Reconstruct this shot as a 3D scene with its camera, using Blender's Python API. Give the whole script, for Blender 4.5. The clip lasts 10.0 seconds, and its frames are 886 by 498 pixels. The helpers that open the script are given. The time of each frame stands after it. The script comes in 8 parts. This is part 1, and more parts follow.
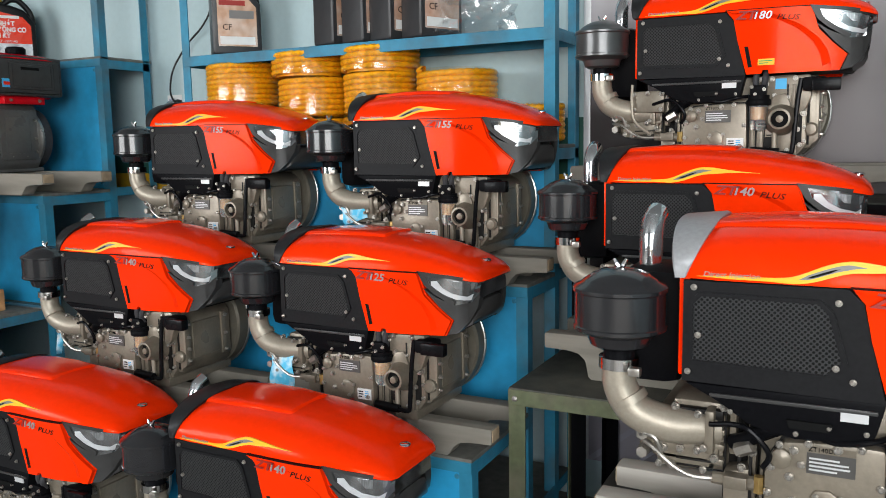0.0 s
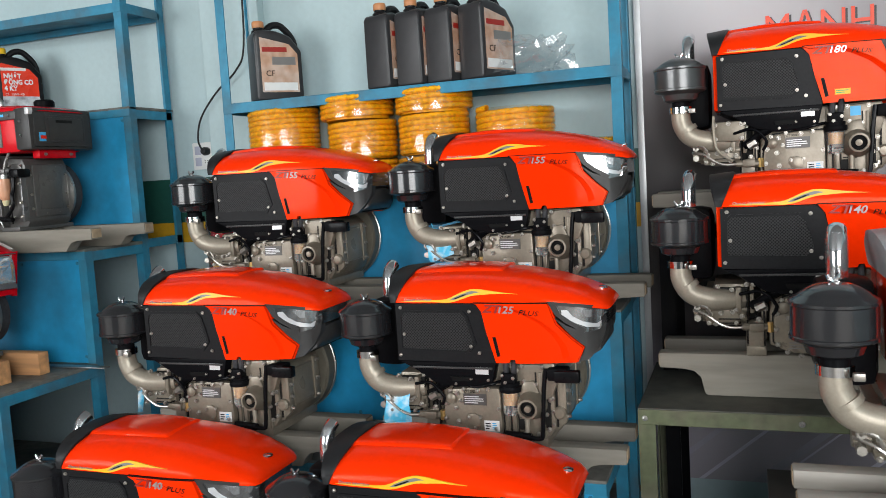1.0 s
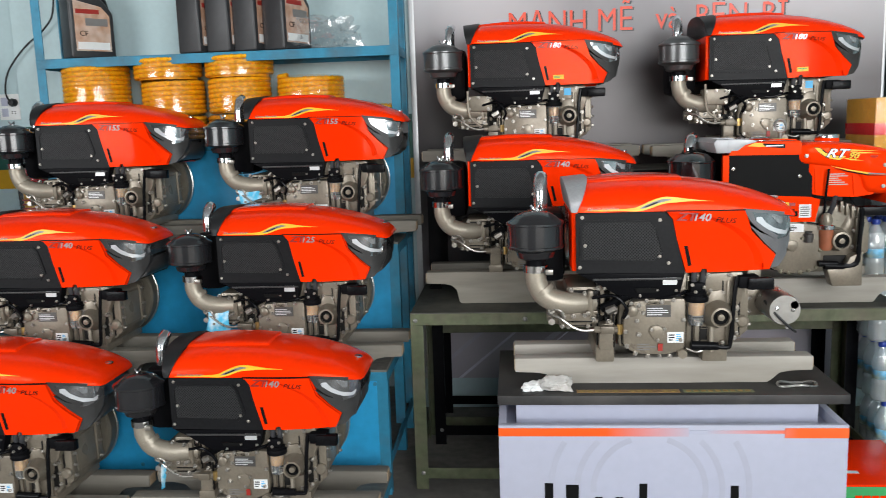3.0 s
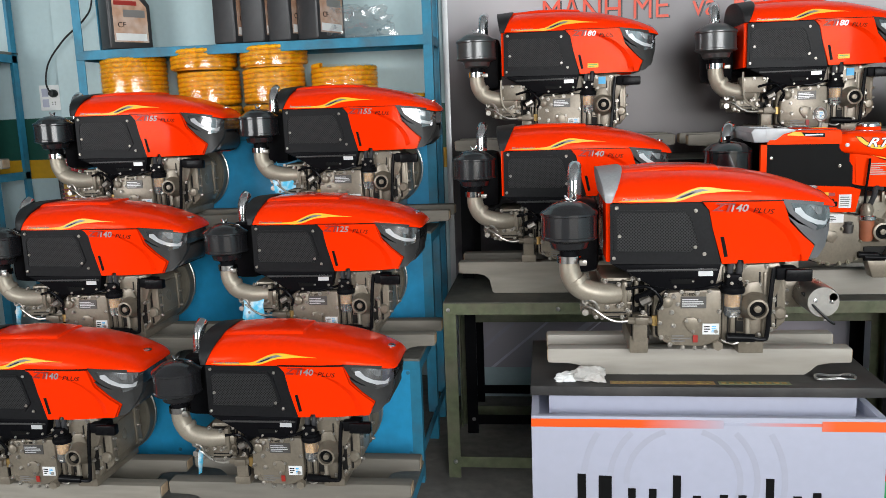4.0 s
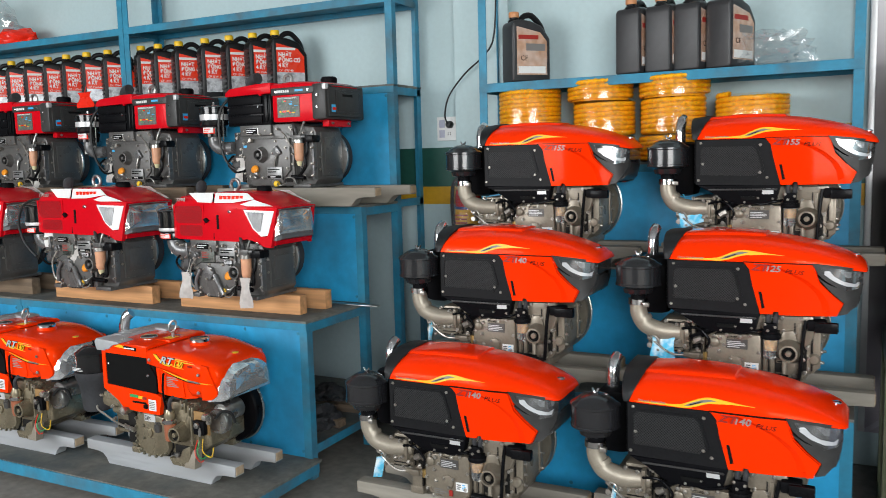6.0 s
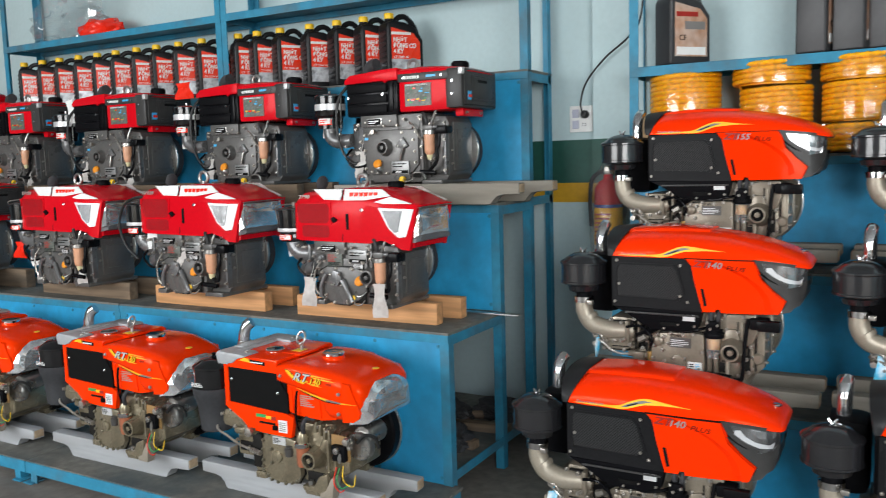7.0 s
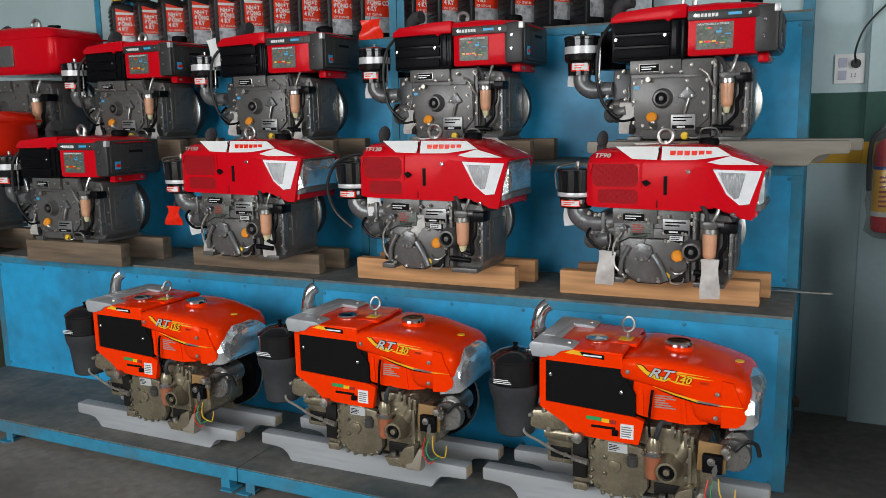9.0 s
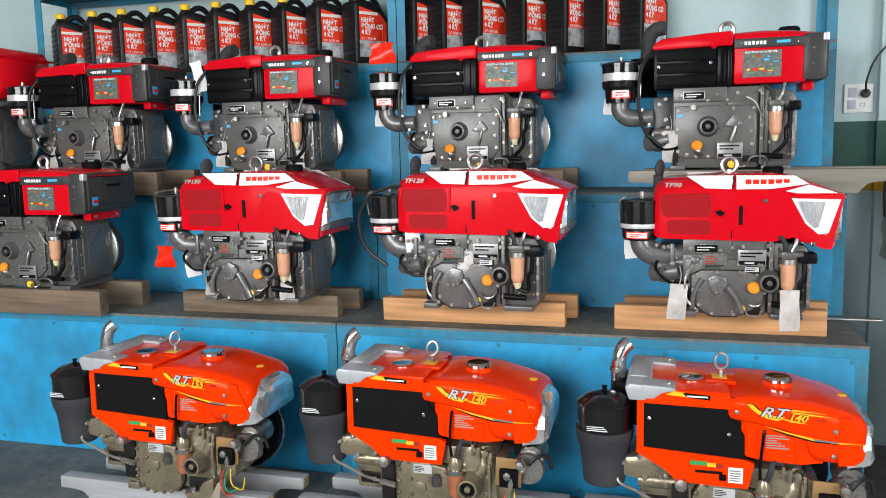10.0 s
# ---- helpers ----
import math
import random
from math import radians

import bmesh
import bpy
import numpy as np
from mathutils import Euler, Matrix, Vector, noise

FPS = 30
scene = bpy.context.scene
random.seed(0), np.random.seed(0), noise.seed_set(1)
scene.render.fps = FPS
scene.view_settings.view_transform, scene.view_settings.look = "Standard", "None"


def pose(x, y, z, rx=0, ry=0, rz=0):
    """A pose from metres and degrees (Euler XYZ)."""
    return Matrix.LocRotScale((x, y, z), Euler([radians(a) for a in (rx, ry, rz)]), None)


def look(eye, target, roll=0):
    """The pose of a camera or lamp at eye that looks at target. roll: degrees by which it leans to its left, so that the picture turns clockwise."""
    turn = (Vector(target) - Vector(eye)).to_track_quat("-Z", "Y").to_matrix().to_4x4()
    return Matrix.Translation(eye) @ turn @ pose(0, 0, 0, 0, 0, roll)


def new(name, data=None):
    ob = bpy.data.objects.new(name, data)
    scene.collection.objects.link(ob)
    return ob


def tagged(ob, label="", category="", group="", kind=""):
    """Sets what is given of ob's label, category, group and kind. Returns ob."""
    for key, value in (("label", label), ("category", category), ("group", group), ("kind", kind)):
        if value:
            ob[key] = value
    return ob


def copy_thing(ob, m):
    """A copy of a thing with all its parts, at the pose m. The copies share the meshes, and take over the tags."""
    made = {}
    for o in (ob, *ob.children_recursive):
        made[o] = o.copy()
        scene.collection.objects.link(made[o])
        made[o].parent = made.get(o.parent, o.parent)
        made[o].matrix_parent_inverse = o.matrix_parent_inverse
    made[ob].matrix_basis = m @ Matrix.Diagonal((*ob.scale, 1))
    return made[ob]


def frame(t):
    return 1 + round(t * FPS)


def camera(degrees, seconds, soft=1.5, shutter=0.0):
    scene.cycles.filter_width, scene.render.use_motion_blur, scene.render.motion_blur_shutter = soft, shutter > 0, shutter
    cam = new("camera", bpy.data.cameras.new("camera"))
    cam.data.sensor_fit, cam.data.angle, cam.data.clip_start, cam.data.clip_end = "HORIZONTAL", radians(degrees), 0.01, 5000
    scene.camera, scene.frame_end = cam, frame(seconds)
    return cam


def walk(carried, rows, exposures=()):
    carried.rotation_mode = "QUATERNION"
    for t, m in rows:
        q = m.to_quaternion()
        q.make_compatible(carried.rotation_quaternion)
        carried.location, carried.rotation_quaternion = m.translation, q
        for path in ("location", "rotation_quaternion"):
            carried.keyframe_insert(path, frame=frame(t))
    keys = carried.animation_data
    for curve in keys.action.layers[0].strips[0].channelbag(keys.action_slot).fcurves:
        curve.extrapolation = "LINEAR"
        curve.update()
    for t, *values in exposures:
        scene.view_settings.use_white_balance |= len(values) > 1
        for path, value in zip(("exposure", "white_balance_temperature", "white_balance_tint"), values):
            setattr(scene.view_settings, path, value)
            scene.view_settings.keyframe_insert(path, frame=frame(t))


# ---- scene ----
cam = camera(57.0, 10.0, 0.7, 0.2)
PATH = [
    (0, (-0.06, 0.035, 1.433), (-0.966, 1.799, 1.174), -1.0),
    (0.5, (-0.337, -0.144, 1.44), (-1.063, 1.7, 1.168), -0.6),
    (1, (-0.626, -0.292, 1.463), (-1.317, 1.576, 1.281), -3.5),
    (1.5, (-0.712, -0.581, 1.446), (-1.149, 1.35, 1.165), -3.7),
    (2, (-0.579, -0.796, 1.454), (-0.735, 1.174, 1.142), -2.0),
    (2.5, (-0.485, -0.947, 1.454), (-0.531, 1.022, 1.108), -0.0),
    (3, (-0.518, -0.978, 1.469), (-0.694, 0.991, 1.164), -1.9),
    (3.2, (-0.521, -0.979, 1.465), (-0.75, 0.979, 1.131), -2.3),
    (4.5, (-0.529, -0.986, 1.481), (-0.806, 0.967, 1.152), -1.9),
    (5, (-0.588, -1.01, 1.476), (-1.117, 0.887, 1.125), -2.4),
    (5.5, (-0.763, -1.031, 1.465), (-1.561, 0.78, 1.179), -2.8),
    (5.7, (-0.865, -1.036, 1.471), (-1.754, 0.736, 1.213), -1.7),
    (6.8, (-1.521, -0.901, 1.453), (-2.447, 0.862, 1.259), -1.3),
    (7, (-1.656, -0.889, 1.445), (-2.639, 0.838, 1.225), -1.7),
    (7.5, (-2.035, -0.954, 1.445), (-3.019, 0.765, 1.166), -0.3),
    (8, (-2.4, -0.944, 1.422), (-3.342, 0.792, 1.105), -0.3),
    (8.5, (-2.809, -0.947, 1.433), (-3.788, 0.774, 1.152), -0.9),
    (9, (-3.17, -1.056, 1.454), (-4.009, 0.731, 1.13), -1.1),
    (9.5, (-3.55, -1.019, 1.453), (-4.249, 0.825, 1.121), -1.9),
    (10, (-3.88, -1.076, 1.461), (-4.432, 0.83, 1.203), -1.2),
]
walk(cam, [(t, look(eye, target, roll)) for t, eye, target, roll in PATH],
     [(0.0, 0.10), (2.0, 0.10), (3.0, 0.04), (4.5, -0.02), (5.0, -0.08), (5.5, 0.08), (7.0, 0.16), (7.5, 0.50), (8.0, 0.46), (8.5, 0.12), (9.0, -0.36), (9.5, 0.17), (10.0, 0.30)])

# ---- light ----
world = bpy.data.worlds.new("world")
scene.world = world
world.use_nodes = True
_wn = world.node_tree.nodes
_sky = _wn.new("ShaderNodeTexSky")
_sky.sky_type, _sky.sun_disc = "NISHITA", False
_sky.sun_elevation, _sky.sun_rotation = radians(48), radians(160)
world.node_tree.links.new(_sky.outputs[0], _wn["Background"].inputs[0])
_wn["Background"].inputs[1].default_value = 0.12
sun = new("sun", bpy.data.lights.new("sun", "SUN"))
sun.data.energy, sun.data.angle, sun.data.color = 2.8, radians(0.6), (1.0, 0.95, 0.88)
sun.matrix_world = look((3, -8, 9), (0, -2, 0))
# area lamps stand in for daylight, at two assumed openings out of view
for cx, width, power in ((-6.4, 4.4, 300.0), (1.7, 4.0, 330.0)):
    day = new("daylight", bpy.data.lights.new("daylight", "AREA"))
    day.data.shape, day.data.size, day.data.size_y, day.data.energy = "RECTANGLE", width, 2.4, power
    day.data.color = (0.96, 0.98, 1.0)
    day.matrix_world = look((cx, -4.25, 2.3), (cx * .7 - .6, 2.0, 1.2))


# ---- materials ----
def mat(name, color, rough=0.5, metal=0.0, var=0.12, scale=30.0, bump=0.0, dirt=None, dirt_amount=0.0, dirt_scale=3.0,
        coat=0.0, spec=0.5, glint=None, trans=0.0, ior=1.45, emit=0.0, pieces=False, stretch=(1, 1, 1), rough_var=0.1):
    """A painted, cast or raw surface with fine grain, broad stains or painted-in reflections, and uneven gloss."""
    m = bpy.data.materials.new(name)
    m.use_nodes = True
    nt = m.node_tree
    b = nt.nodes["Principled BSDF"]
    b.inputs["Roughness"].default_value = rough
    b.inputs["Metallic"].default_value = metal
    b.inputs["Coat Weight"].default_value = coat
    b.inputs["Coat Roughness"].default_value = 0.06
    b.inputs["Specular IOR Level"].default_value = spec
    if glint:
        b.inputs["Specular Tint"].default_value = (*glint, 1)
    b.inputs["Transmission Weight"].default_value = trans
    b.inputs["IOR"].default_value = ior
    if emit:
        b.inputs["Emission Color"].default_value = (*color, 1)
        b.inputs["Emission Strength"].default_value = emit
    tc = nt.nodes.new("ShaderNodeTexCoord")
    mp = nt.nodes.new("ShaderNodeMapping")
    mp.inputs["Scale"].default_value = stretch
    nt.links.new(tc.outputs["Object"], mp.inputs["Vector"])
    fine = nt.nodes.new("ShaderNodeTexNoise")
    fine.inputs["Scale"].default_value, fine.inputs["Detail"].default_value = scale, 6
    broad = nt.nodes.new("ShaderNodeTexNoise")
    broad.inputs["Scale"].default_value, broad.inputs["Detail"].default_value = dirt_scale, 5
    nt.links.new(mp.outputs[0], fine.inputs["Vector"])
    nt.links.new(mp.outputs[0], broad.inputs["Vector"])
    ramp = nt.nodes.new("ShaderNodeMapRange")
    ramp.inputs["From Min"].default_value, ramp.inputs["From Max"].default_value = 0.3, 0.7
    ramp.inputs["To Min"].default_value, ramp.inputs["To Max"].default_value = 1 - var, 1 + var
    nt.links.new(fine.outputs["Fac"], ramp.inputs["Value"])
    mul = nt.nodes.new("ShaderNodeVectorMath")
    mul.operation = "SCALE"
    mul.inputs[0].default_value = color
    nt.links.new(ramp.outputs[0], mul.inputs["Scale"])
    last = mul.outputs[0]
    if pieces:
        info = nt.nodes.new("ShaderNodeObjectInfo")
        pr = nt.nodes.new("ShaderNodeMapRange")
        pr.inputs["To Min"].default_value, pr.inputs["To Max"].default_value = 0.72, 1.25
        nt.links.new(info.outputs["Random"], pr.inputs["Value"])
        mul2 = nt.nodes.new("ShaderNodeVectorMath")
        mul2.operation = "SCALE"
        nt.links.new(last, mul2.inputs[0])
        nt.links.new(pr.outputs[0], mul2.inputs["Scale"])
        last = mul2.outputs[0]
    if dirt:
        mask = nt.nodes.new("ShaderNodeMapRange")
        mask.inputs["From Min"].default_value, mask.inputs["From Max"].default_value = 0.45, 0.72
        mask.inputs["To Min"].default_value, mask.inputs["To Max"].default_value = 0.0, dirt_amount
        nt.links.new(broad.outputs["Fac"], mask.inputs["Value"])
        mix = nt.nodes.new("ShaderNodeMix")
        mix.data_type = "RGBA"
        nt.links.new(mask.outputs[0], mix.inputs["Factor"])
        nt.links.new(last, mix.inputs["A"])
        mix.inputs["B"].default_value = (*dirt, 1)
        last = mix.outputs["Result"]
    nt.links.new(last, b.inputs["Base Color"])
    rr = nt.nodes.new("ShaderNodeMapRange")
    rr.inputs["From Min"].default_value, rr.inputs["From Max"].default_value = 0.35, 0.7
    rr.inputs["To Min"].default_value, rr.inputs["To Max"].default_value = max(0.02, rough - rough_var * rough), min(1, rough + rough_var)
    nt.links.new(broad.outputs["Fac"], rr.inputs["Value"])
    nt.links.new(rr.outputs[0], b.inputs["Roughness"])
    if bump:
        bn = nt.nodes.new("ShaderNodeBump")
        bn.inputs["Strength"].default_value, bn.inputs["Distance"].default_value = bump, 0.002
        nt.links.new(fine.outputs["Fac"], bn.inputs["Height"])
        nt.links.new(bn.outputs[0], b.inputs["Normal"])
    return m


M_ORANGE = mat("orange_paint", (0.97, 0.031, 0.001), 0.14, coat=0.08, spec=0.28, glint=(1.0, 0.26, 0.08), var=0.03, scale=60, dirt=(0.80, 0.07, 0.01), dirt_amount=0.10, dirt_scale=5)
M_ORANGE2 = mat("orange_red_paint", (0.94, 0.038, 0.001), 0.15, coat=0.05, spec=0.32, glint=(1.0, 0.32, 0.12), var=0.03, scale=60, dirt=(0.70, 0.07, 0.015), dirt_amount=0.1)
M_RED = mat("crimson_paint", (0.62, 0.004, 0.012), 0.18, coat=0.05, spec=0.3, glint=(1.0, 0.25, 0.25), var=0.04, scale=60, dirt=(0.45, 0.010, 0.014), dirt_amount=0.15)
M_RED2 = mat("bright_red_paint", (0.82, 0.022, 0.006), 0.22, coat=0.2, spec=0.3, var=0.04)
M_BLACK = mat("black_paint", (0.005, 0.005, 0.006), 0.20, coat=0.02, spec=0.10, var=0.2, dirt=(0.014, 0.014, 0.014), dirt_amount=0.25)
M_MATTE = mat("black_plastic", (0.005, 0.005, 0.006), 0.42, spec=0.05, var=0.2, scale=120, bump=0.1, dirt=(0.011, 0.011, 0.011), dirt_amount=0.3)
M_RUBBER = mat("grey_black_rubber", (0.040, 0.040, 0.043), 0.6, spec=0.25, var=0.25, scale=80, dirt=(0.08, 0.08, 0.08), dirt_amount=0.4)
M_DARKGREY = mat("dark_grey_plastic", (0.045, 0.044, 0.043), 0.33, spec=0.25, var=0.12, dirt=(0.055, 0.055, 0.055), dirt_amount=0.3)
M_COWL = mat("black_grained_cowl", (0.014, 0.014, 0.015), 0.38, spec=0.25, var=0.15, scale=160, bump=0.2, dirt=(0.03, 0.03, 0.03), dirt_amount=0.4)
M_CAST = mat("taupe_painted_casting", (0.238, 0.203, 0.156), 0.30, metal=0.3, spec=0.45, var=0.08, scale=120, bump=0.15, dirt=(0.085, 0.070, 0.052), dirt_amount=0.5, dirt_scale=9)
M_ELBOW = mat("champagne_cast_alloy", (0.36, 0.315, 0.25), 0.42, metal=0.4, var=0.06, scale=160, bump=0.15, dirt=(0.28, 0.24, 0.19), dirt_amount=0.4, dirt_scale=8)
M_STUD = mat("zinc_bolt", (0.44, 0.41, 0.37), 0.30, metal=0.8, var=0.25, scale=40, dirt=(0.12, 0.10, 0.08), dirt_amount=0.6, dirt_scale=30)
M_STUDDARK = mat("dull_oiled_bolt", (0.22, 0.20, 0.15), 0.3, metal=0.8, var=0.2, scale=40)
# near black, painted in as shade in recesses; also joints and gaskets
M_CREVICE = mat("recess_shade_and_joint_black", (0.012, 0.011, 0.010), 0.5, spec=0.2, var=0.2)
M_BRONZE = mat("olive_cast_iron", (0.30, 0.255, 0.175), 0.25, metal=0.55, spec=0.4, var=0.15, scale=90, bump=0.25, dirt=(0.05, 0.042, 0.028), dirt_amount=0.6, dirt_scale=9)
M_GREY = mat("grey_painted_casting", (0.118, 0.114, 0.108), 0.29, metal=0.2, spec=0.45, var=0.10, scale=75, bump=0.14, dirt=(0.05, 0.048, 0.046), dirt_amount=0.4, dirt_scale=7)
M_GREYDARK = mat("dark_grey_casting", (0.055, 0.055, 0.056), 0.32, metal=0.15, spec=0.3, var=0.1, scale=120, bump=0.15, dirt=(0.025, 0.025, 0.025), dirt_amount=0.5, dirt_scale=9)
M_SILVER = mat("silver_alloy", (0.42, 0.41, 0.39), 0.28, metal=0.9, var=0.1, scale=60, dirt=(0.18, 0.17, 0.15), dirt_amount=0.5, dirt_scale=8)
M_SILVPAINT = mat("silver_grey_plastic", (0.42, 0.43, 0.44), 0.4, metal=0.2, var=0.06)
M_CHROME = mat("chrome", (0.68, 0.68, 0.69), 0.07, metal=1.0, var=0.03)
M_BLUE = mat("blue_painted_sheet", (0.026, 0.345, 0.63), 0.40, spec=0.5, var=0.10, scale=20, dirt=(0.035, 0.12, 0.19), dirt_amount=0.6, dirt_scale=2.6, bump=0.08)
M_BLUEFRAME = mat("pale_blue_painted_steel", (0.035, 0.235, 0.37), 0.45, spec=0.3, var=0.12, scale=25, dirt=(0.10, 0.10, 0.085), dirt_amount=0.6, dirt_scale=6, bump=0.1)
M_STEP = mat("dusty_worn_steel_top", (0.165, 0.16, 0.14), 0.75, var=0.25, scale=25, dirt=(0.055, 0.08, 0.09), dirt_amount=0.8, dirt_scale=3.5, bump=0.15)
M_GREEN = mat("olive_green_painted_steel", (0.092, 0.105, 0.055), 0.5, var=0.25, scale=30, dirt=(0.15, 0.125, 0.09), dirt_amount=0.7, dirt_scale=7, bump=0.15)
M_GREENTOP = mat("dusty_dark_table_top", (0.055, 0.055, 0.045), 0.75, var=0.25, scale=25, dirt=(0.16, 0.15, 0.12), dirt_amount=0.6, dirt_scale=5, bump=0.15)
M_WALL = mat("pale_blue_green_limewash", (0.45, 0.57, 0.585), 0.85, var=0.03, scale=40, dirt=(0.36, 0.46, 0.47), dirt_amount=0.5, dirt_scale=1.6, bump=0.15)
# darker copy of the wall paint for unseen walls, cuts bounced light
M_WALLDIM = mat("dimmed_unseen_limewash", (0.26, 0.31, 0.32), 0.85, var=0.05, scale=40, dirt=(0.16, 0.20, 0.20), dirt_amount=0.5, dirt_scale=1.6, bump=0.15)
M_BANDG = mat("dark_green_gloss_band", (0.012, 0.075, 0.055), 0.5, var=0.08)
M_BANDY = mat("ochre_yellow_band", (0.55, 0.30, 0.012), 0.55, var=0.08)
M_FLOOR = mat("dusty_concrete", (0.225, 0.208, 0.182), 0.85, var=0.18, scale=22, dirt=(0.10, 0.092, 0.082), dirt_amount=0.8, dirt_scale=1.7, bump=0.3)
M_CEIL = mat("grey_sheet_ceiling", (0.36, 0.37, 0.37), 0.7, var=0.05)
M_SKID = mat("grey_painted_skid", (0.25, 0.228, 0.19), 0.72, var=0.18, scale=14, stretch=(0.25, 2, 2), dirt=(0.16, 0.14, 0.11), dirt_amount=0.7, dirt_scale=6, bump=0.3, pieces=True)
M_SKIDCHALK = mat("chalky_grey_skid", (0.38, 0.35, 0.305), 0.75, var=0.14, scale=14, stretch=(0.25, 2, 2), dirt=(0.24, 0.21, 0.17), dirt_amount=0.6, dirt_scale=5, bump=0.25)
M_SKIDPALE = mat("pale_grey_painted_skid", (0.38, 0.39, 0.40), 0.7, var=0.18, scale=16, stretch=(0.25, 2, 2), dirt=(0.19, 0.175, 0.155), dirt_amount=0.65, dirt_scale=8, bump=0.35)
M_TIMBER = mat("raw_orange_pine", (0.66, 0.335, 0.145), 0.75, var=0.35, scale=10, stretch=(0.18, 2.5, 2.5), dirt=(0.22, 0.115, 0.06), dirt_amount=0.75, dirt_scale=4, bump=0.5)
M_TIMBERDULL = mat("weathered_timber", (0.20, 0.14, 0.09), 0.8, var=0.45, scale=12, stretch=(0.2, 2.5, 2.5), dirt=(0.08, 0.068, 0.055), dirt_amount=0.8, dirt_scale=4, bump=0.5)
M_WHITE = mat("white_laminate", (0.42, 0.43, 0.525), 0.35, var=0.02, dirt=(0.37, 0.37, 0.42), dirt_amount=0.3, dirt_scale=2)
M_PAPER = mat("white_paper", (0.78, 0.78, 0.76), 0.6, var=0.04)
M_ROPE = mat("yellow_nylon_rope", (0.92, 0.42, 0.008), 0.30, spec=0.4, var=0.25, scale=60, bump=0.2)
M_FRAME = mat("charcoal_moulded_plastic", (0.010, 0.010, 0.011), 0.45, spec=0.16, var=0.2, scale=120, bump=0.1, dirt=(0.02, 0.02, 0.02), dirt_amount=0.4)
M_GUNMETAL = mat("gunmetal_canister_paint", (0.10, 0.10, 0.10), 0.30, metal=0.6, var=0.08, coat=0.2, dirt=(0.06, 0.06, 0.06), dirt_amount=0.4)
M_TRIMSILVER = mat("satin_grey_trim_plastic", (0.15, 0.15, 0.155), 0.36, metal=0.15, spec=0.35, var=0.06, dirt=(0.11, 0.11, 0.11), dirt_amount=0.4)
M_LAMPBRIGHT = mat("polished_lamp_rim", (0.74, 0.75, 0.77), 0.13, metal=0.35, var=0.04, coat=0.6)
M_FLYWHEEL = mat("olive_grey_flywheel", (0.15, 0.135, 0.105), 0.36, metal=0.3, spec=0.35, var=0.10, dirt=(0.09, 0.08, 0.06), dirt_amount=0.4, dirt_scale=5)
M_DRUM = mat("deep_black_gloss_enamel", (0.006, 0.006, 0.007), 0.12, coat=0.5, spec=0.45, var=0.1)
M_CANISTER = mat("glossy_black_canister_paint", (0.016, 0.016, 0.018), 0.20, coat=0.5, spec=0.6, var=0.15, dirt=(0.035, 0.035, 0.036), dirt_amount=0.4, dirt_scale=4)


def thin_clear(name, gloss, rough, haze, tint, scale=30.0, bump=0.5):
    """Thin clear plastic: mostly seen through, with a share of shine and of milky haze."""
    m = bpy.data.materials.new(name)
    m.use_nodes = True
    nt = m.node_tree
    out = nt.nodes["Material Output"]
    nt.nodes.remove(nt.nodes["Principled BSDF"])
    tr, gl, df = nt.nodes.new("ShaderNodeBsdfTransparent"), nt.nodes.new("ShaderNodeBsdfGlossy"), nt.nodes.new("ShaderNodeBsdfDiffuse")
    tr.inputs["Color"].default_value = (*tint, 1)
    gl.inputs["Roughness"].default_value = rough
    df.inputs["Color"].default_value = (0.85, 0.90, 0.93, 1)
    no, bn, tc = nt.nodes.new("ShaderNodeTexNoise"), nt.nodes.new("ShaderNodeBump"), nt.nodes.new("ShaderNodeTexCoord")
    no.inputs["Scale"].default_value, no.inputs["Detail"].default_value = scale, 4
    bn.inputs["Strength"].default_value, bn.inputs["Distance"].default_value = bump, 0.004
    nt.links.new(tc.outputs["Object"], no.inputs["Vector"])
    nt.links.new(no.outputs["Fac"], bn.inputs["Height"])
    nt.links.new(bn.outputs[0], gl.inputs["Normal"])
    a, b = nt.nodes.new("ShaderNodeMixShader"), nt.nodes.new("ShaderNodeMixShader")
    a.inputs[0].default_value, b.inputs[0].default_value = haze, gloss
    nt.links.new(tr.outputs[0], a.inputs[1])
    nt.links.new(df.outputs[0], a.inputs[2])
    nt.links.new(a.outputs[0], b.inputs[1])
    nt.links.new(gl.outputs[0], b.inputs[2])
    nt.links.new(b.outputs[0], out.inputs["Surface"])
    return m


# ---- mesh helpers ----
def part(name, bm, material, parent=None, label="", smooth=True, angle=35):
    me = bpy.data.meshes.new(name)
    bmesh.ops.recalc_face_normals(bm, faces=bm.faces)
    bm.to_mesh(me)
    bm.free()
    mats = material if isinstance(material, (list, tuple)) else [material]
    for m in mats:
        me.materials.append(m)
    if smooth:
        me.shade_smooth()
        me.set_sharp_from_angle(angle=radians(angle))
    ob = new(name, me)
    if parent is not None:
        ob.parent = parent
    if label:
        ob["label"] = label
    return ob


def box(bm, x0, x1, y0, y1, z0, z1, bevel=0.0, m=None):
    r = bmesh.ops.create_cube(bm, size=1.0, matrix=Matrix.Translation(((x0 + x1) / 2, (y0 + y1) / 2, (z0 + z1) / 2)) @ Matrix.Diagonal((x1 - x0, y1 - y0, z1 - z0, 1)))
    vs = r["verts"]
    if bevel:
        es = list({e for v in vs for e in v.link_edges})
        rr = bmesh.ops.bevel(bm, geom=es, offset=bevel, segments=2, affect="EDGES", profile=0.6)
        vs = list({v for f in rr["faces"] for v in f.verts} | {v for v in vs if v.is_valid})
    if m is not None:
        bmesh.ops.transform(bm, matrix=m, verts=vs)
    return bm


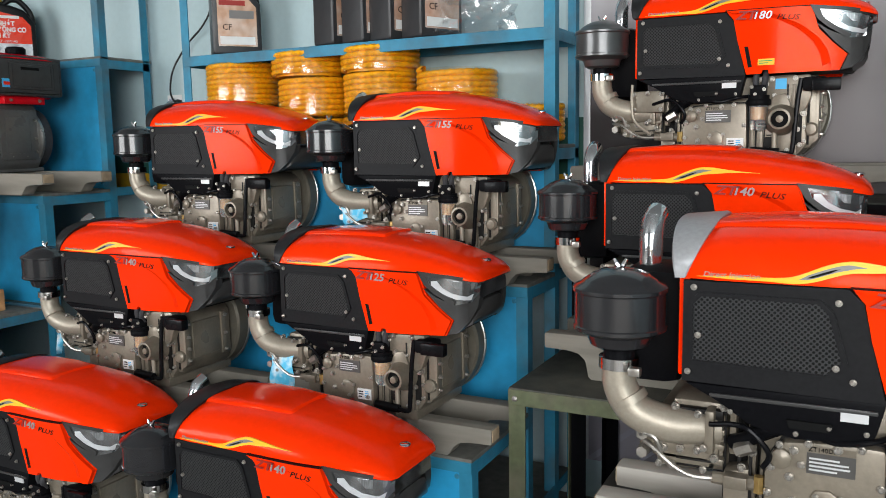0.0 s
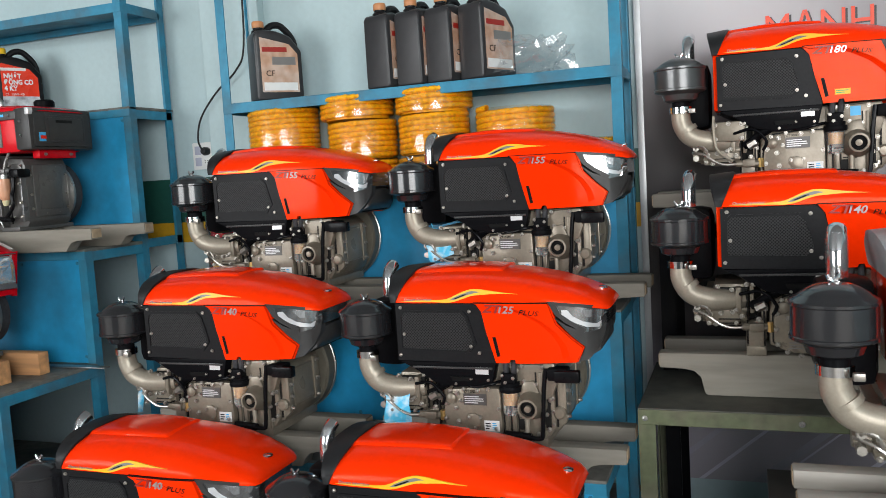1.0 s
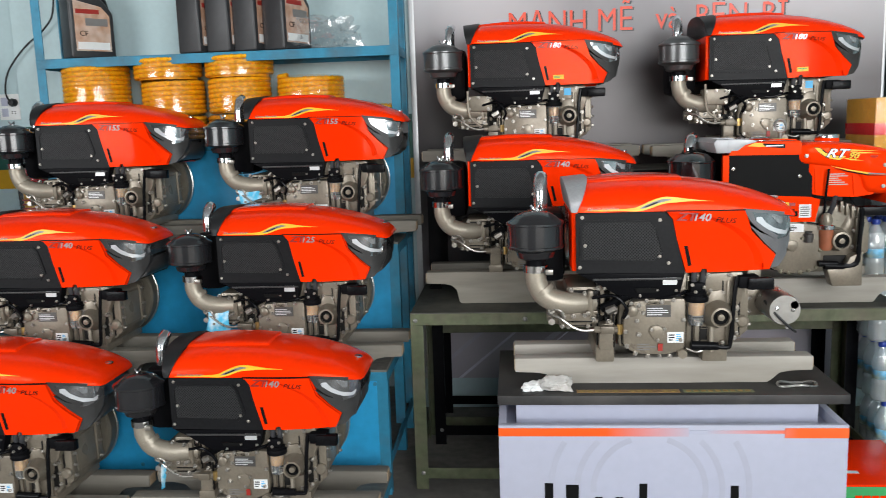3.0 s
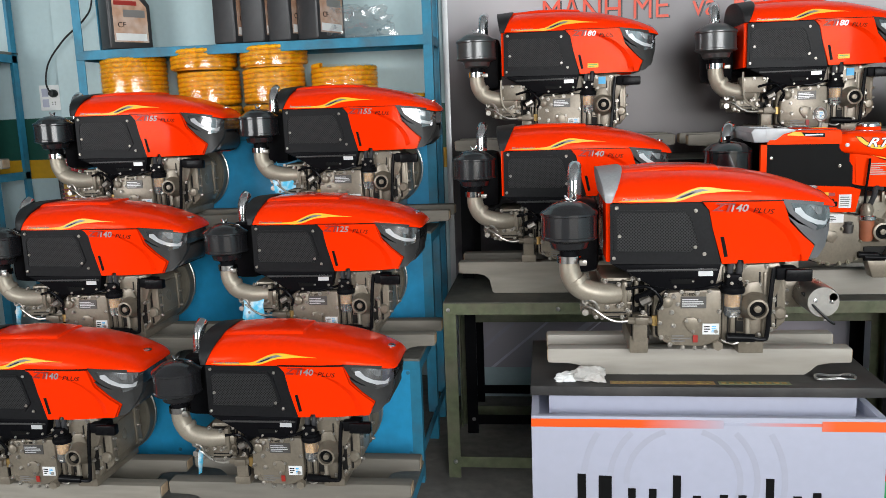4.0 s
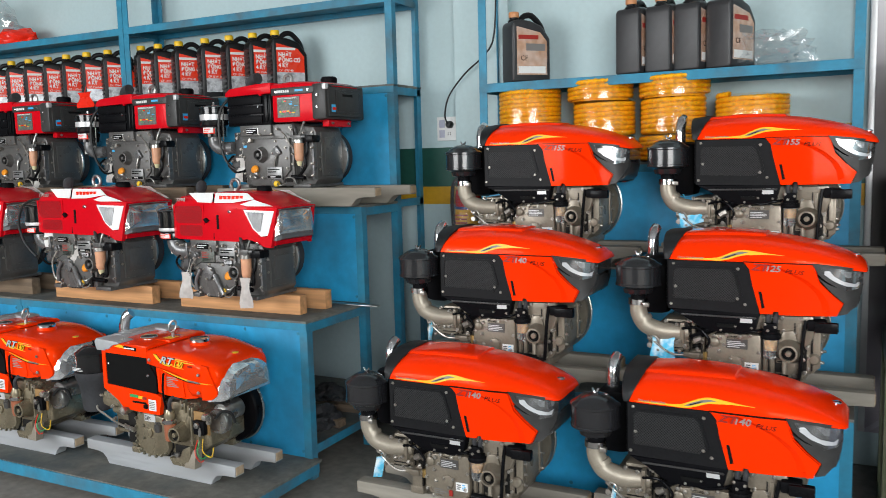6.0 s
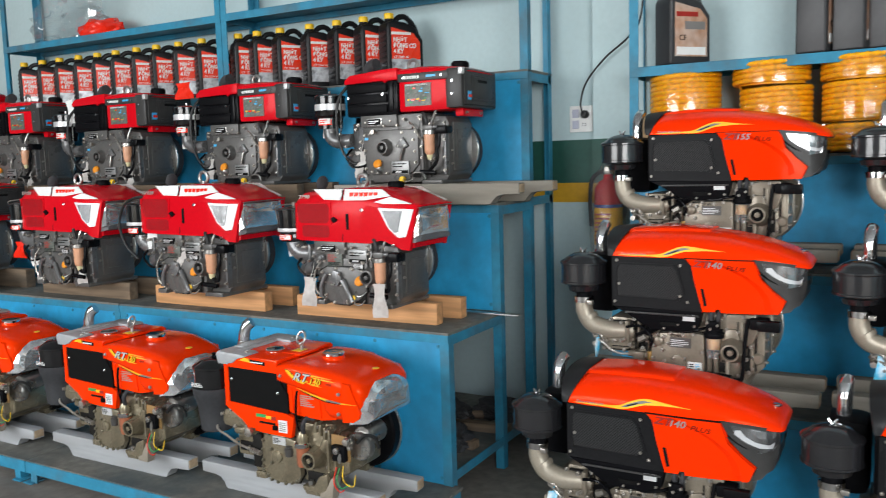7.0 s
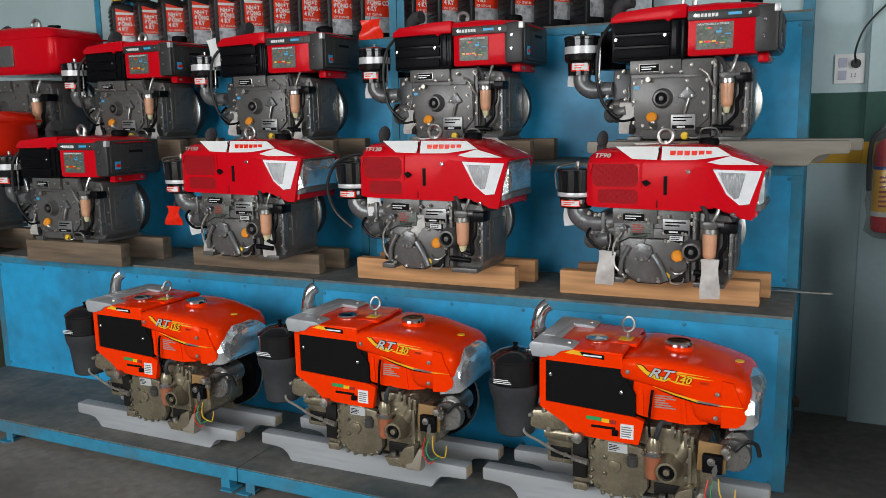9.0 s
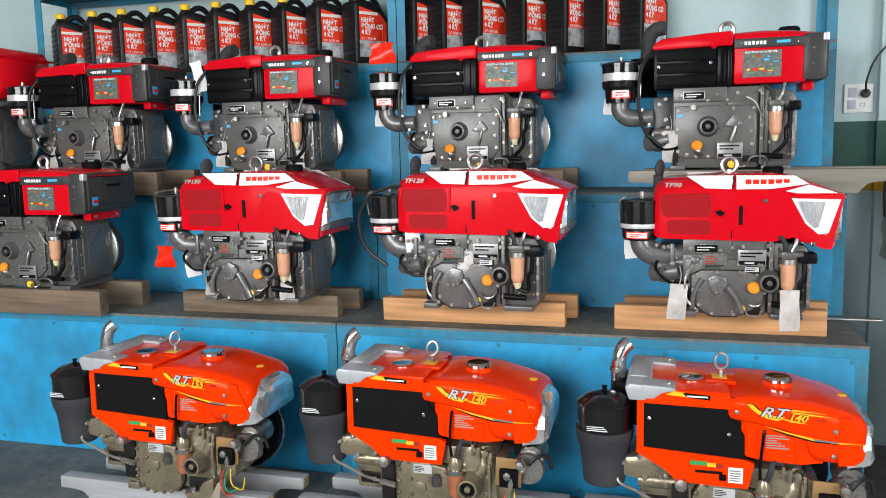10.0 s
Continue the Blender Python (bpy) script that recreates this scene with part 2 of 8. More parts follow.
def B(x0, x1, y0, y1, z0, z1, bevel=0.004, m=None):
    return box(bmesh.new(), x0, x1, y0, y1, z0, z1, bevel, m)


def cyl(bm, p0, p1, r0, r1=None, seg=20, caps=True):
    """A straight round bar from p0 to p1."""
    p0, p1 = Vector(p0), Vector(p1)
    r1 = r0 if r1 is None else r1
    d = p1 - p0
    m = Matrix.Translation((p0 + p1) / 2) @ d.to_track_quat("Z", "Y").to_matrix().to_4x4()
    bmesh.ops.create_cone(bm, cap_ends=caps, segments=seg, radius1=r0, radius2=r1, depth=d.length, matrix=m)
    return bm


def C(p0, p1, r0, r1=None, seg=20):
    return cyl(bmesh.new(), p0, p1, r0, r1, seg)


def spin(bm, prof, centre, axis="Z", seg=28):
    """A turned body: profile pairs (radius, height along the axis)."""
    rings = []
    for r, h in prof:
        ring = []
        for i in range(seg):
            a = 2 * math.pi * i / seg
            c, s = max(r, 0.0005) * math.cos(a), max(r, 0.0005) * math.sin(a)
            v = {"Z": (c, s, h), "Y": (c, h, s), "X": (h, c, s)}[axis]
            ring.append(bm.verts.new(Vector(v) + Vector(centre)))
        rings.append(ring)
    for a, b in zip(rings, rings[1:]):
        for i in range(seg):
            bm.faces.new((a[i], a[(i + 1) % seg], b[(i + 1) % seg], b[i]))
    bm.faces.new(rings[0][::-1])
    bm.faces.new(rings[-1])
    return bm


def S(prof, centre, axis="Z", seg=28):
    return spin(bmesh.new(), prof, centre, axis, seg)


def tube(bm, pts, r, seg=10, smooth=6):
    """A bent round pipe through the points; r may be a list."""
    pts = [Vector(p) for p in pts]
    path, rad = [], []
    rr = r if isinstance(r, (list, tuple)) else [r] * len(pts)
    n = len(pts)
    for i in range(n - 1):
        a, b, c, d = pts[max(i - 1, 0)], pts[i], pts[i + 1], pts[min(i + 2, n - 1)]
        for k in range(smooth):
            t = k / smooth
            path.append(0.5 * ((2 * b) + (c - a) * t + (2 * a - 5 * b + 4 * c - d) * t * t + (3 * b - a - 3 * c + d) * t ** 3))
            rad.append(rr[i] + (rr[i + 1] - rr[i]) * t)
    path.append(pts[-1])
    rad.append(rr[-1])
    up, rings = None, []
    for i, p in enumerate(path):
        tan = (path[min(i + 1, len(path) - 1)] - path[max(i - 1, 0)]).normalized()
        if up is None:
            up = tan.orthogonal().normalized()
        up = (up - tan * up.dot(tan)).normalized()
        side = tan.cross(up)
        rings.append([bm.verts.new(p + rad[i] * (math.cos(2 * math.pi * k / seg) * up + math.sin(2 * math.pi * k / seg) * side)) for k in range(seg)])
    for a, b in zip(rings, rings[1:]):
        for k in range(seg):
            bm.faces.new((a[k], a[(k + 1) % seg], b[(k + 1) % seg], b[k]))
    bm.faces.new(rings[0][::-1])
    bm.faces.new(rings[-1])
    return bm


def T(pts, r, seg=10, smooth=6):
    return tube(bmesh.new(), pts, r, seg, smooth)


def loft(bm, sections):
    rings = [[bm.verts.new(p) for p in s] for s in sections]
    n = len(rings[0])
    for a, b in zip(rings, rings[1:]):
        for k in range(n):
            bm.faces.new((a[k], a[(k + 1) % n], b[(k + 1) % n], b[k]))
    bm.faces.new(rings[0][::-1])
    bm.faces.new(rings[-1])
    return bm


def arch(x, w, zb, zt, n=3.6, k=18, lean=0.0):
    """A crowned cross-section of half width w at x, from zb up to zt."""
    out = []
    for i in range(k + 1):
        a = math.pi * i / k
        c, s = math.cos(a), math.sin(a)
        sz = abs(s) ** (2 / n)
        out.append(Vector((x - lean * sz, -w * math.copysign(abs(c) ** (2 / n), c), zb + (zt - zb) * sz)))
    return out


def panel(poly, yf, thick=0.008, side=-1, step=0.03, bevel=0.0):
    """A sheet cut to a side-view outline (x, z) and bent to follow the half width yf(x, z)."""
    bm = bmesh.new()
    bm.faces.new([bm.verts.new((x, 0, z)) for x, z in poly])
    bm.normal_update()
    x0, x1 = min(p[0] for p in poly), max(p[0] for p in poly)
    k = x0 + step
    while k < x1 - 0.004:
        bmesh.ops.bisect_plane(bm, geom=bm.verts[:] + bm.edges[:] + bm.faces[:], plane_co=(k, 0, 0), plane_no=(1, 0, 0))
        k += step
    if bevel == 0:
        bmesh.ops.triangulate(bm, faces=bm.faces[:])
    front = bm.verts[:]
    r = bmesh.ops.extrude_face_region(bm, geom=bm.faces[:])
    back = [v for v in r["geom"] if isinstance(v, bmesh.types.BMVert)]
    for v in front:
        v.co.y = side * yf(v.co.x, v.co.z)
    for v in back:
        v.co.y = side * (yf(v.co.x, v.co.z) - thick)
    return bm


def plate(poly, y0, y1, bevel=0.004):
    """A flat block cut to a side-view outline, from depth y0 to y1."""
    bm = bmesh.new()
    f = bm.faces.new([bm.verts.new((x, y0, z)) for x, z in poly])
    r = bmesh.ops.extrude_face_region(bm, geom=[f])
    bmesh.ops.translate(bm, vec=(0, y1 - y0, 0), verts=[v for v in r["geom"] if isinstance(v, bmesh.types.BMVert)])
    if bevel:
        bmesh.ops.bevel(bm, geom=bm.edges[:], offset=bevel, segments=2, affect="EDGES", profile=0.6, clamp_overlap=True)
    return bm


def bolt_mesh():
    bm = bmesh.new()
    cyl(bm, (0, 0, 0), (0, 0, .3), 1.3, 1.2, 12)
    cyl(bm, (0, 0, .3), (0, 0, .85), 1.0, 1.0, 6)
    cyl(bm, (0, 0, .85), (0, 0, 1.0), .92, .55, 6)
    bmesh.ops.recalc_face_normals(bm, faces=bm.faces)
    me = bpy.data.meshes.new("bolt")
    bm.to_mesh(me)
    bm.free()
    return me


BOLTS = {}


def bolts(parent, pts, y, r=0.008, h=0.007, d=-1, axis="y", material=None):
    """Hexagon bolt heads standing on a face, each a part of its own on a shared mesh."""
    if material.name not in BOLTS:
        BOLTS[material.name] = bolt_mesh()
        BOLTS[material.name].materials.append(material)
    for p, q in pts:
        o = new("bolt", BOLTS[material.name])
        o.parent = parent
        spin_deg = (p * 7919 + q * 3571) * 40 % 60
        if axis == "y":
            o.matrix_basis = pose(p, y, q, 90 if d < 0 else -90, 0, 0) @ pose(0, 0, 0, 0, 0, spin_deg) @ Matrix.Diagonal((r * .72, r * .72, h, 1))
        else:
            o.matrix_basis = pose(y, p, q, 0, 90 * d, 0) @ pose(0, 0, 0, 0, 0, spin_deg) @ Matrix.Diagonal((r * .72, r * .72, h, 1))


def text(name, body, size, m, material, parent, shear=0.0, depth=0.0012, squeeze=1.0, bold=0.0, align="LEFT"):
    """Raised lettering in the built-in font, upright in the xz plane, facing -y."""
    cu = bpy.data.curves.new(name, "FONT")
    cu.body, cu.size, cu.shear, cu.extrude, cu.resolution_u = body, size, shear, depth, 2
    cu.align_x, cu.align_y, cu.offset = align, "CENTER", bold
    tmp = bpy.data.objects.new(name, cu)
    scene.collection.objects.link(tmp)
    dg = bpy.context.evaluated_depsgraph_get()
    me = bpy.data.meshes.new_from_object(tmp.evaluated_get(dg))
    bpy.data.objects.remove(tmp)
    bpy.data.curves.remove(cu)
    me.transform(m @ pose(0, 0, 0, 90, 0, 0) @ Matrix.Diagonal((squeeze, 1, 1, 1)))
    me.materials.clear()
    me.materials.append(material)
    ob = new(name, me)
    ob.parent = parent
    return ob


def root(name, label, category, group=""):
    return tagged(new(name), label, category, group)


def slab(name, x0, x1, z0, z1, y, material, parent, label="", t=0.0015):
    """A thin label or plate lying on a face that looks to -y."""
    return part(name, B(x0, x1, y - t, y + 0.001, z0, z1, 0), material, parent, label, False)


def bars(name, x0, x1, z0, z1, y, material, parent, rows=3, t=0.001, seed=1):
    """Unreadable small print as plain bars."""
    rnd = random.Random(seed)
    bm = bmesh.new()
    h = (z1 - z0) / rows
    for i in range(rows):
        e = x0 + (x1 - x0) * rnd.uniform(0.6, 1.0)
        box(bm, x0, e, y - t, y, z0 + h * (i + 0.28), z0 + h * (i + 0.72))
    return part(name, bm, material, parent, "", False)


M_YELLOW = mat("yellow_print", (0.92, 0.50, 0.012), 0.4, var=0.03)
M_INK = mat("black_print", (0.008, 0.008, 0.008), 0.5, spec=0.05, var=0.05)
M_SILVERPRINT = mat("silver_print", (0.62, 0.62, 0.62), 0.35, metal=0.3, var=0.03)
M_COWLSILVER = mat("silver_grained_cowl", (0.36, 0.36, 0.37), 0.38, metal=0.2, var=0.1, scale=120, dirt=(0.24, 0.24, 0.24), dirt_amount=0.5)
M_DIMSILVER = mat("dim_silver_print", (0.40, 0.32, 0.29), 0.35, metal=0.2, var=0.05)
M_DARKRED = mat("dark_red_print", (0.34, 0.02, 0.012), 0.4, var=0.03)
M_GREYPRINT = mat("grey_print", (0.2, 0.19, 0.18), 0.4, var=0.03)
M_GREENPRINT = mat("green_print", (0.03, 0.32, 0.09), 0.4, var=0.03)
M_BLUEPRINT = mat("sky_blue_print", (0.06, 0.42, 0.75), 0.4, var=0.05)
M_PLATE = mat("dark_nameplate", (0.09, 0.085, 0.08), 0.35, metal=0.4, var=0.1)
# pale blotches paint reflections into the glass colour
M_LENS = mat("clear_lamp_glass_over_dark_bowl", (0.17, 0.175, 0.18), 0.06, metal=0.8, var=0.5, scale=24, dirt=(0.55, 0.56, 0.58), dirt_amount=0.6, dirt_scale=18, coat=1.0)
# dark patches in the chrome colour imitate what it would reflect
M_FACET = mat("faceted_chrome_reflector", (0.92, 0.93, 0.94), 0.07, metal=0.75, var=0.15, scale=22, dirt=(0.14, 0.14, 0.15), dirt_amount=0.6, dirt_scale=15, coat=0.8, bump=0.7)
M_RIBBED = mat("grey_ribbed_reflector", (0.34, 0.35, 0.36), 0.2, metal=0.6, var=0.35, scale=90, stretch=(5, 1, 0.4), coat=0.4, bump=0.8)
M_BOWL = mat("amber_filter_bowl", (0.72, 0.40, 0.16), 0.2, var=0.1, coat=0.5)
M_BOWLPINK = mat("pinkish_filter_bowl", (0.66, 0.34, 0.20), 0.25, var=0.1, coat=0.4)
M_COPPER = mat("dark_copper_bowl", (0.36, 0.12, 0.06), 0.25, var=0.1, coat=0.4)
M_ORANGECAP = mat("orange_plastic", (0.85, 0.30, 0.02), 0.4, var=0.05)
M_YELLOWCAP = mat("yellow_plastic", (0.88, 0.55, 0.02), 0.4, var=0.05)
M_WRAP = mat("white_plastic_wrap", (0.52, 0.50, 0.47), 0.35, var=0.2, scale=25, bump=0.6, dirt=(0.36, 0.30, 0.26), dirt_amount=0.5, dirt_scale=20)
M_GLASS = mat("clear_plastic", (0.9, 0.94, 0.97), 0.06, trans=0.9, ior=1.25, var=0.02)
M_FILM = thin_clear("clear_film", 0.14, 0.10, 0.04, (0.97, 0.97, 0.97))
M_BRASS = mat("dull_brass", (0.50, 0.33, 0.12), 0.3, metal=0.8, var=0.1)
M_BROWN = mat("brown_hardboard", (0.30, 0.17, 0.06), 0.5, var=0.1)
M_BLUECAP = mat("dark_blue_plastic", (0.02, 0.05, 0.30), 0.4, var=0.05)
M_WIRE = mat("black_cable", (0.012, 0.012, 0.012), 0.45, var=0.1)


def mesh_grille(name, color, scale, dark):
    """Perforated sheet: rows of small holes in black metal."""
    m = bpy.data.materials.new(name)
    m.use_nodes = True
    nt = m.node_tree
    b = nt.nodes["Principled BSDF"]
    b.inputs["Roughness"].default_value = 0.45
    b.inputs["Specular IOR Level"].default_value = 0.18
    tc, mp, vo = nt.nodes.new("ShaderNodeTexCoord"), nt.nodes.new("ShaderNodeMapping"), nt.nodes.new("ShaderNodeTexVoronoi")
    mp.inputs["Rotation"].default_value = (0, radians(45), 0)
    vo.inputs["Scale"].default_value, vo.inputs["Randomness"].default_value = scale, 0.0
    mp.inputs["Scale"].default_value = (1, 0.001, 1)
    nt.links.new(tc.outputs["Object"], mp.inputs["Vector"])
    nt.links.new(mp.outputs[0], vo.inputs["Vector"])
    mr = nt.nodes.new("ShaderNodeMapRange")
    mr.inputs["From Min"].default_value, mr.inputs["From Max"].default_value = 0.30, 0.42
    nt.links.new(vo.outputs["Distance"], mr.inputs["Value"])
    mix = nt.nodes.new("ShaderNodeMix")
    mix.data_type = "RGBA"
    mix.inputs["A"].default_value, mix.inputs["B"].default_value = (*dark, 1), (*color, 1)
    nt.links.new(mr.outputs[0], mix.inputs["Factor"])
    nt.links.new(mix.outputs["Result"], b.inputs["Base Color"])
    bn = nt.nodes.new("ShaderNodeBump")
    bn.inputs["Strength"].default_value, bn.inputs["Distance"].default_value = 0.8, 0.002
    nt.links.new(mr.outputs[0], bn.inputs["Height"])
    nt.links.new(bn.outputs[0], b.inputs["Normal"])
    return m


M_MESH = mesh_grille("black_perforated_mesh", (0.040, 0.040, 0.041), 150.0, (0.003, 0.003, 0.003))
M_REDMESH = mesh_grille("dark_red_mesh", (0.55, 0.008, 0.015), 330.0, (0.24, 0.004, 0.008))


def facets(bm, amount, seed):
    """Break a smooth lens into flat, uneven cut faces."""
    rnd = random.Random(seed)
    bm.normal_update()
    for v in bm.verts:
        v.co += v.normal * rnd.uniform(-amount, amount * .4) + Vector((0, rnd.uniform(-1, 1), rnd.uniform(-1, 1))) * amount
    bmesh.ops.triangulate(bm, faces=[f for f in bm.faces if len(f.verts) == 4])
    return bm


# ---- large orange engine with a bonnet ----
def zt_width(x, z=0.0):
    """Half width of the bonnet: straight, then drawn in towards the nose."""
    if x < 0.10:
        return 0.185
    u = min(1.0, (x - 0.10) / 0.33)
    return 0.185 - 0.075 * u ** 2.4


FOLD = ((.090, .440), (.15, .418), (.205, .388), (.245, .352), (.266, .315), (.272, .280))


def fold_top(k):
    """Upper edge of the fold: it widens as the fold runs down to the corner."""
    f = k / (len(FOLD) - 1)
    return FOLD[k][0] + .008 + .016 * f, FOLD[k][1] + .007 + .003 * f


def crease(side):
    """Sloped fold along the lower edge of the side panel's raised field."""
    bm = bmesh.new()
    inner, outer = [], []
    for k, (x, z) in enumerate(FOLD):
        xo, zo = fold_top(k)
        inner.append(bm.verts.new((x, side * (zt_width(x) - .001), z)))
        outer.append(bm.verts.new((xo, side * (zt_width(xo) + .012), zo)))
    for i in range(len(FOLD) - 1):
        bm.faces.new((inner[i], inner[i + 1], outer[i + 1], outer[i]))
    return bm


def ribbon(x0, x1, low, high, n=30):
    """Outline of a printed ribbon that steps up in a soft S along the bonnet's edge; low and high are its edges' distances from the middle."""
    top, bot = [], []
    for k in range(n + 1):
        f = k / n
        x = x0 + (x1 - x0) * f
        u = max(0.0, min(1.0, (x + .085) / .105))
        u = u * u * (3 - 2 * u)
        mid = .4565 + .0265 * u - .007 * max(0.0, (x - .02) / .13) ** 1.4
        swell = .25 + .75 * math.exp(-((x + .025) / (.05 if x < -.025 else .095)) ** 2)
        end = min(1.0, f * 7, (1 - f) * 3.5) + .03
        top.append((x, mid + high * swell * end))
        bot.append((x, mid + low * swell * end))
    return top + bot[::-1]


def zt_engine(cap_material=None, starter=False, big=False):
    e = root("diesel_engine", "", "diesel engine", "diesel engines on display")
    # bonnet
    tops = ((-.262, .455, .520), (-.24, .452, .533), (-.19, .450, .543), (-.10, .450, .547), (.0, .450, .546), (.08, .450, .540),
            (.16, .449, .530), (.24, .444, .513), (.30, .438, .496), (.345, .431, .479), (.384, .424, .461), (.401, .420, .446), (.409, .421, .432))
    part("bonnet", loft(bmesh.new(), [arch(x, zt_width(x) * (0.82 if x > .405 else 0.94 if x > .39 else 1.0), zb, zt, 2.35, 28) for x, zb, zt in tops]), M_ORANGE, e)
    part("bonnet_ridge", loft(bmesh.new(), [arch(x, w, zt - .016, zt + .0050, 4.5, 14) for x, w, zt in ((-.225, .094, .538), (-.10, .098, .5465), (.0, .094, .5455), (.075, .086, .5405), (.082, .082, .533))]), M_ORANGE, e)
    trim = M_TRIMSILVER if starter else M_DARKGREY
    part("rear_cowl", loft(bmesh.new(), [arch(-.262, .1870, .452, .536, 2.35, 28, .018), arch(-.258, .1895, .452, .5455, 2.35, 28, .022), arch(-.246, .1895, .452, .5520, 2.35, 28, -.036), arch(-.244, .1875, .453, .5490, 2.35, 28, -.040)]), cap_material or M_COWL, e)
    for side in (-1, 1):
        part("side_panel", panel([(.012, .452), (.242, .449), (.262, .385), (.300, .345), (.337, .312), (.318, .268), (.135, .266), (.132, .277), (.118, .277), (.114, .267), (.073, .266), (.046, .365), (.034, .425)], zt_width, .012, side), M_ORANGE, e)
        part("panel_swage", panel([(.016, .450), (.238, .447), (.259, .385), (.298, .344), (.334, .312), (.316, .270), (.298, .270)] + [fold_top(k) for k in range(len(FOLD) - 1, -1, -1)] + [(.036, .441)], lambda x, z: zt_width(x) + 0.012, .014, side), M_ORANGE, e)
        part("panel_crease", crease(side), M_ORANGE, e)
        part("grille_frame", panel([(-.248, .447), (.010, .447), (.032, .425), (.070, .264), (-.248, .268)], lambda x, z: 0.181, .01, side, 0.2), M_FRAME, e)
        part("grille", panel([(-.230, .407), (-.217, .421), (-.034, .420), (-.018, .404), (.004, .326), (-.018, .303), (-.230, .308)], lambda x, z: 0.1815, .006, side, 0.2), M_MESH, e)
        for rim in ([(-.238, .411), (-.221, .428), (-.029, .427), (-.010, .408), (-.018, .404), (-.034, .420), (-.217, .421), (-.230, .407)], [(-.010, .408), (.013, .326), (.004, .326), (-.018, .404)], [(.013, .326), (-.013, .294), (-.238, .299), (-.230, .308), (-.018, .303), (.004, .326)], [(-.238, .299), (-.238, .411), (-.230, .407), (-.230, .308)]):
            part("grille_rim", panel(rim, lambda x, z: 0.1848, .006, side, 0.5), M_FRAME, e)
        part("bonnet_seam", panel([(.012, .4522), (.24, .4497), (.24, .4475), (.012, .4500)], lambda x, z: zt_width(x) + .0106, .012, side, .02), M_INK, e)
        part("slot", panel([(.066, .346), (.076, .346), (.088, .288), (.078, .286)], lambda x, z: 0.1865, .004, side, 0.2), M_INK, e)
        part("headlamp", panel([(.246, .443), (.33, .434), (.392, .424), (.388, .39), (.368, .352), (.345, .356), (.29, .388), (.260, .416)], lambda x, z: zt_width(x) * .992 - max(0, (x - .36)) * 0.9, .03, side), M_LENS, e)
        part("headlamp_bezel", panel([(.236, .452), (.33, .441), (.408, .428), (.404, .416), (.33, .432), (.262, .440), (.272, .416), (.30, .394), (.345, .366), (.338, .355), (.285, .388), (.258, .412)], lambda x, z: zt_width(x) + .003 - max(0, (x - .37)) * 0.9, .016, side), trim, e)
        part("lamp_strip", panel([(.276, .424), (.292, .425), (.308, .405), (.335, .389), (.372, .379), (.384, .386), (.378, .368), (.345, .372), (.308, .388), (.276, .410)], lambda x, z: zt_width(x) * .992 + .0015 - max(0, (x - .36)) * 0.9, .004, side), M_LAMPBRIGHT, e, "bright reflector strip")
        part("bumper", panel([(.253, .404), (.29, .378), (.345, .356), (.38, .362), (.396, .382), (.392, .345), (.376, .306), (.350, .276), (.322, .270), (.340, .313), (.30, .350)], lambda x, z: zt_width(x) + .001 - max(0, (x - .365)) * 1.0, .03, side), trim, e)
        for nm, x0, x1, low, high, mm, lift in (("decal_stripe", -.225, .150, -.0105, .0105, M_YELLOW, .0), ("decal_band", -.065, .035, -.0042, .0048, M_GREYPRINT, .0006), ("decal_shadow", -.052, -.004, -.0026, .0012, M_INK, .0010)):
            part(nm, panel(ribbon(x0, x1, low, high), lambda x, z, k=lift: 0.1868 + k - max(0, z - .458) * .16 - (0.185 - zt_width(x)), .004, side, .02), mm, e)
    for side in (-1, 1):
        part("lamp_cell", panel([(.322, .427), (.388, .418), (.382, .398), (.345, .402)], lambda x, z: zt_width(x) * .992 + .001 - max(0, (x - .36)) * 0.9, .003, side), M_RIBBED, e, "ribbed grey reflector")
    part("nose_bumper", loft(bmesh.new(), [arch(x, w, zb, zt, 4, 14) for x, w, zb, zt in ((.30, .140, .278, .352), (.352, .124, .282, .356), (.378, .108, .296, .362), (.388, .085, .315, .36))]), trim, e)
    part("front_lens", loft(bmesh.new(), [arch(x, w, zb, zt, 5, 14) for x, w, zb, zt in ((.33, .125, .358, .432), (.382, .114, .362, .424), (.396, .096, .372, .421))]), M_LENS, e)
    part("bonnet_badge", S(((.012, 0), (.016, .003), (.016, .006), (.011, .009), (.0, .009)), (.372, 0, .463), "Z", 18), M_CHROME, e)
    part("rear_bulkhead", B(-.260, -.240, -.160, .160, .27, .455, .006), M_ORANGE if starter or big else M_MATTE, e)
    part("radiator_core", B(-.232, .09, -.172, .172, .27, .452, 0), M_INK, e)
    part("inner_front", B(.09, .35, -.11, .11, .275, .44, .01), M_INK, e)
    bolts(e, [(-.230, .436), (-.004, .424), (.022, .296), (-.238, .286), (-.004, .316), (-.222, .352)], -.184, .0062, .006, material=M_STUD)
    # lower shroud
    part("shroud", plate([(-.245, .266), (.072, .266), (.058, .205), (.02, .193), (-.06, .187), (-.13, .200), (-.19, .238)], -.183, .15, .006), M_MATTE, e)
    part("shroud_ledge", plate([(-.20, .252), (.06, .252), (.06, .245), (-.20, .245)], -.187, -.18, .002), M_DARKGREY, e)
    part("shroud_slot", plate([(-.075, .222), (-.005, .222), (-.01, .208), (-.07, .208)], -.188, -.181, 0), M_INK, e)
    bolts(e, [(-.165, .222), (-.06, .198), (.045, .212), (-.01, .215)], -.183, .005, material=M_STUD)
    slab("shroud_label", .006, .047, .230, .252, -.184, M_SILVERPRINT, e, "silver paper label")
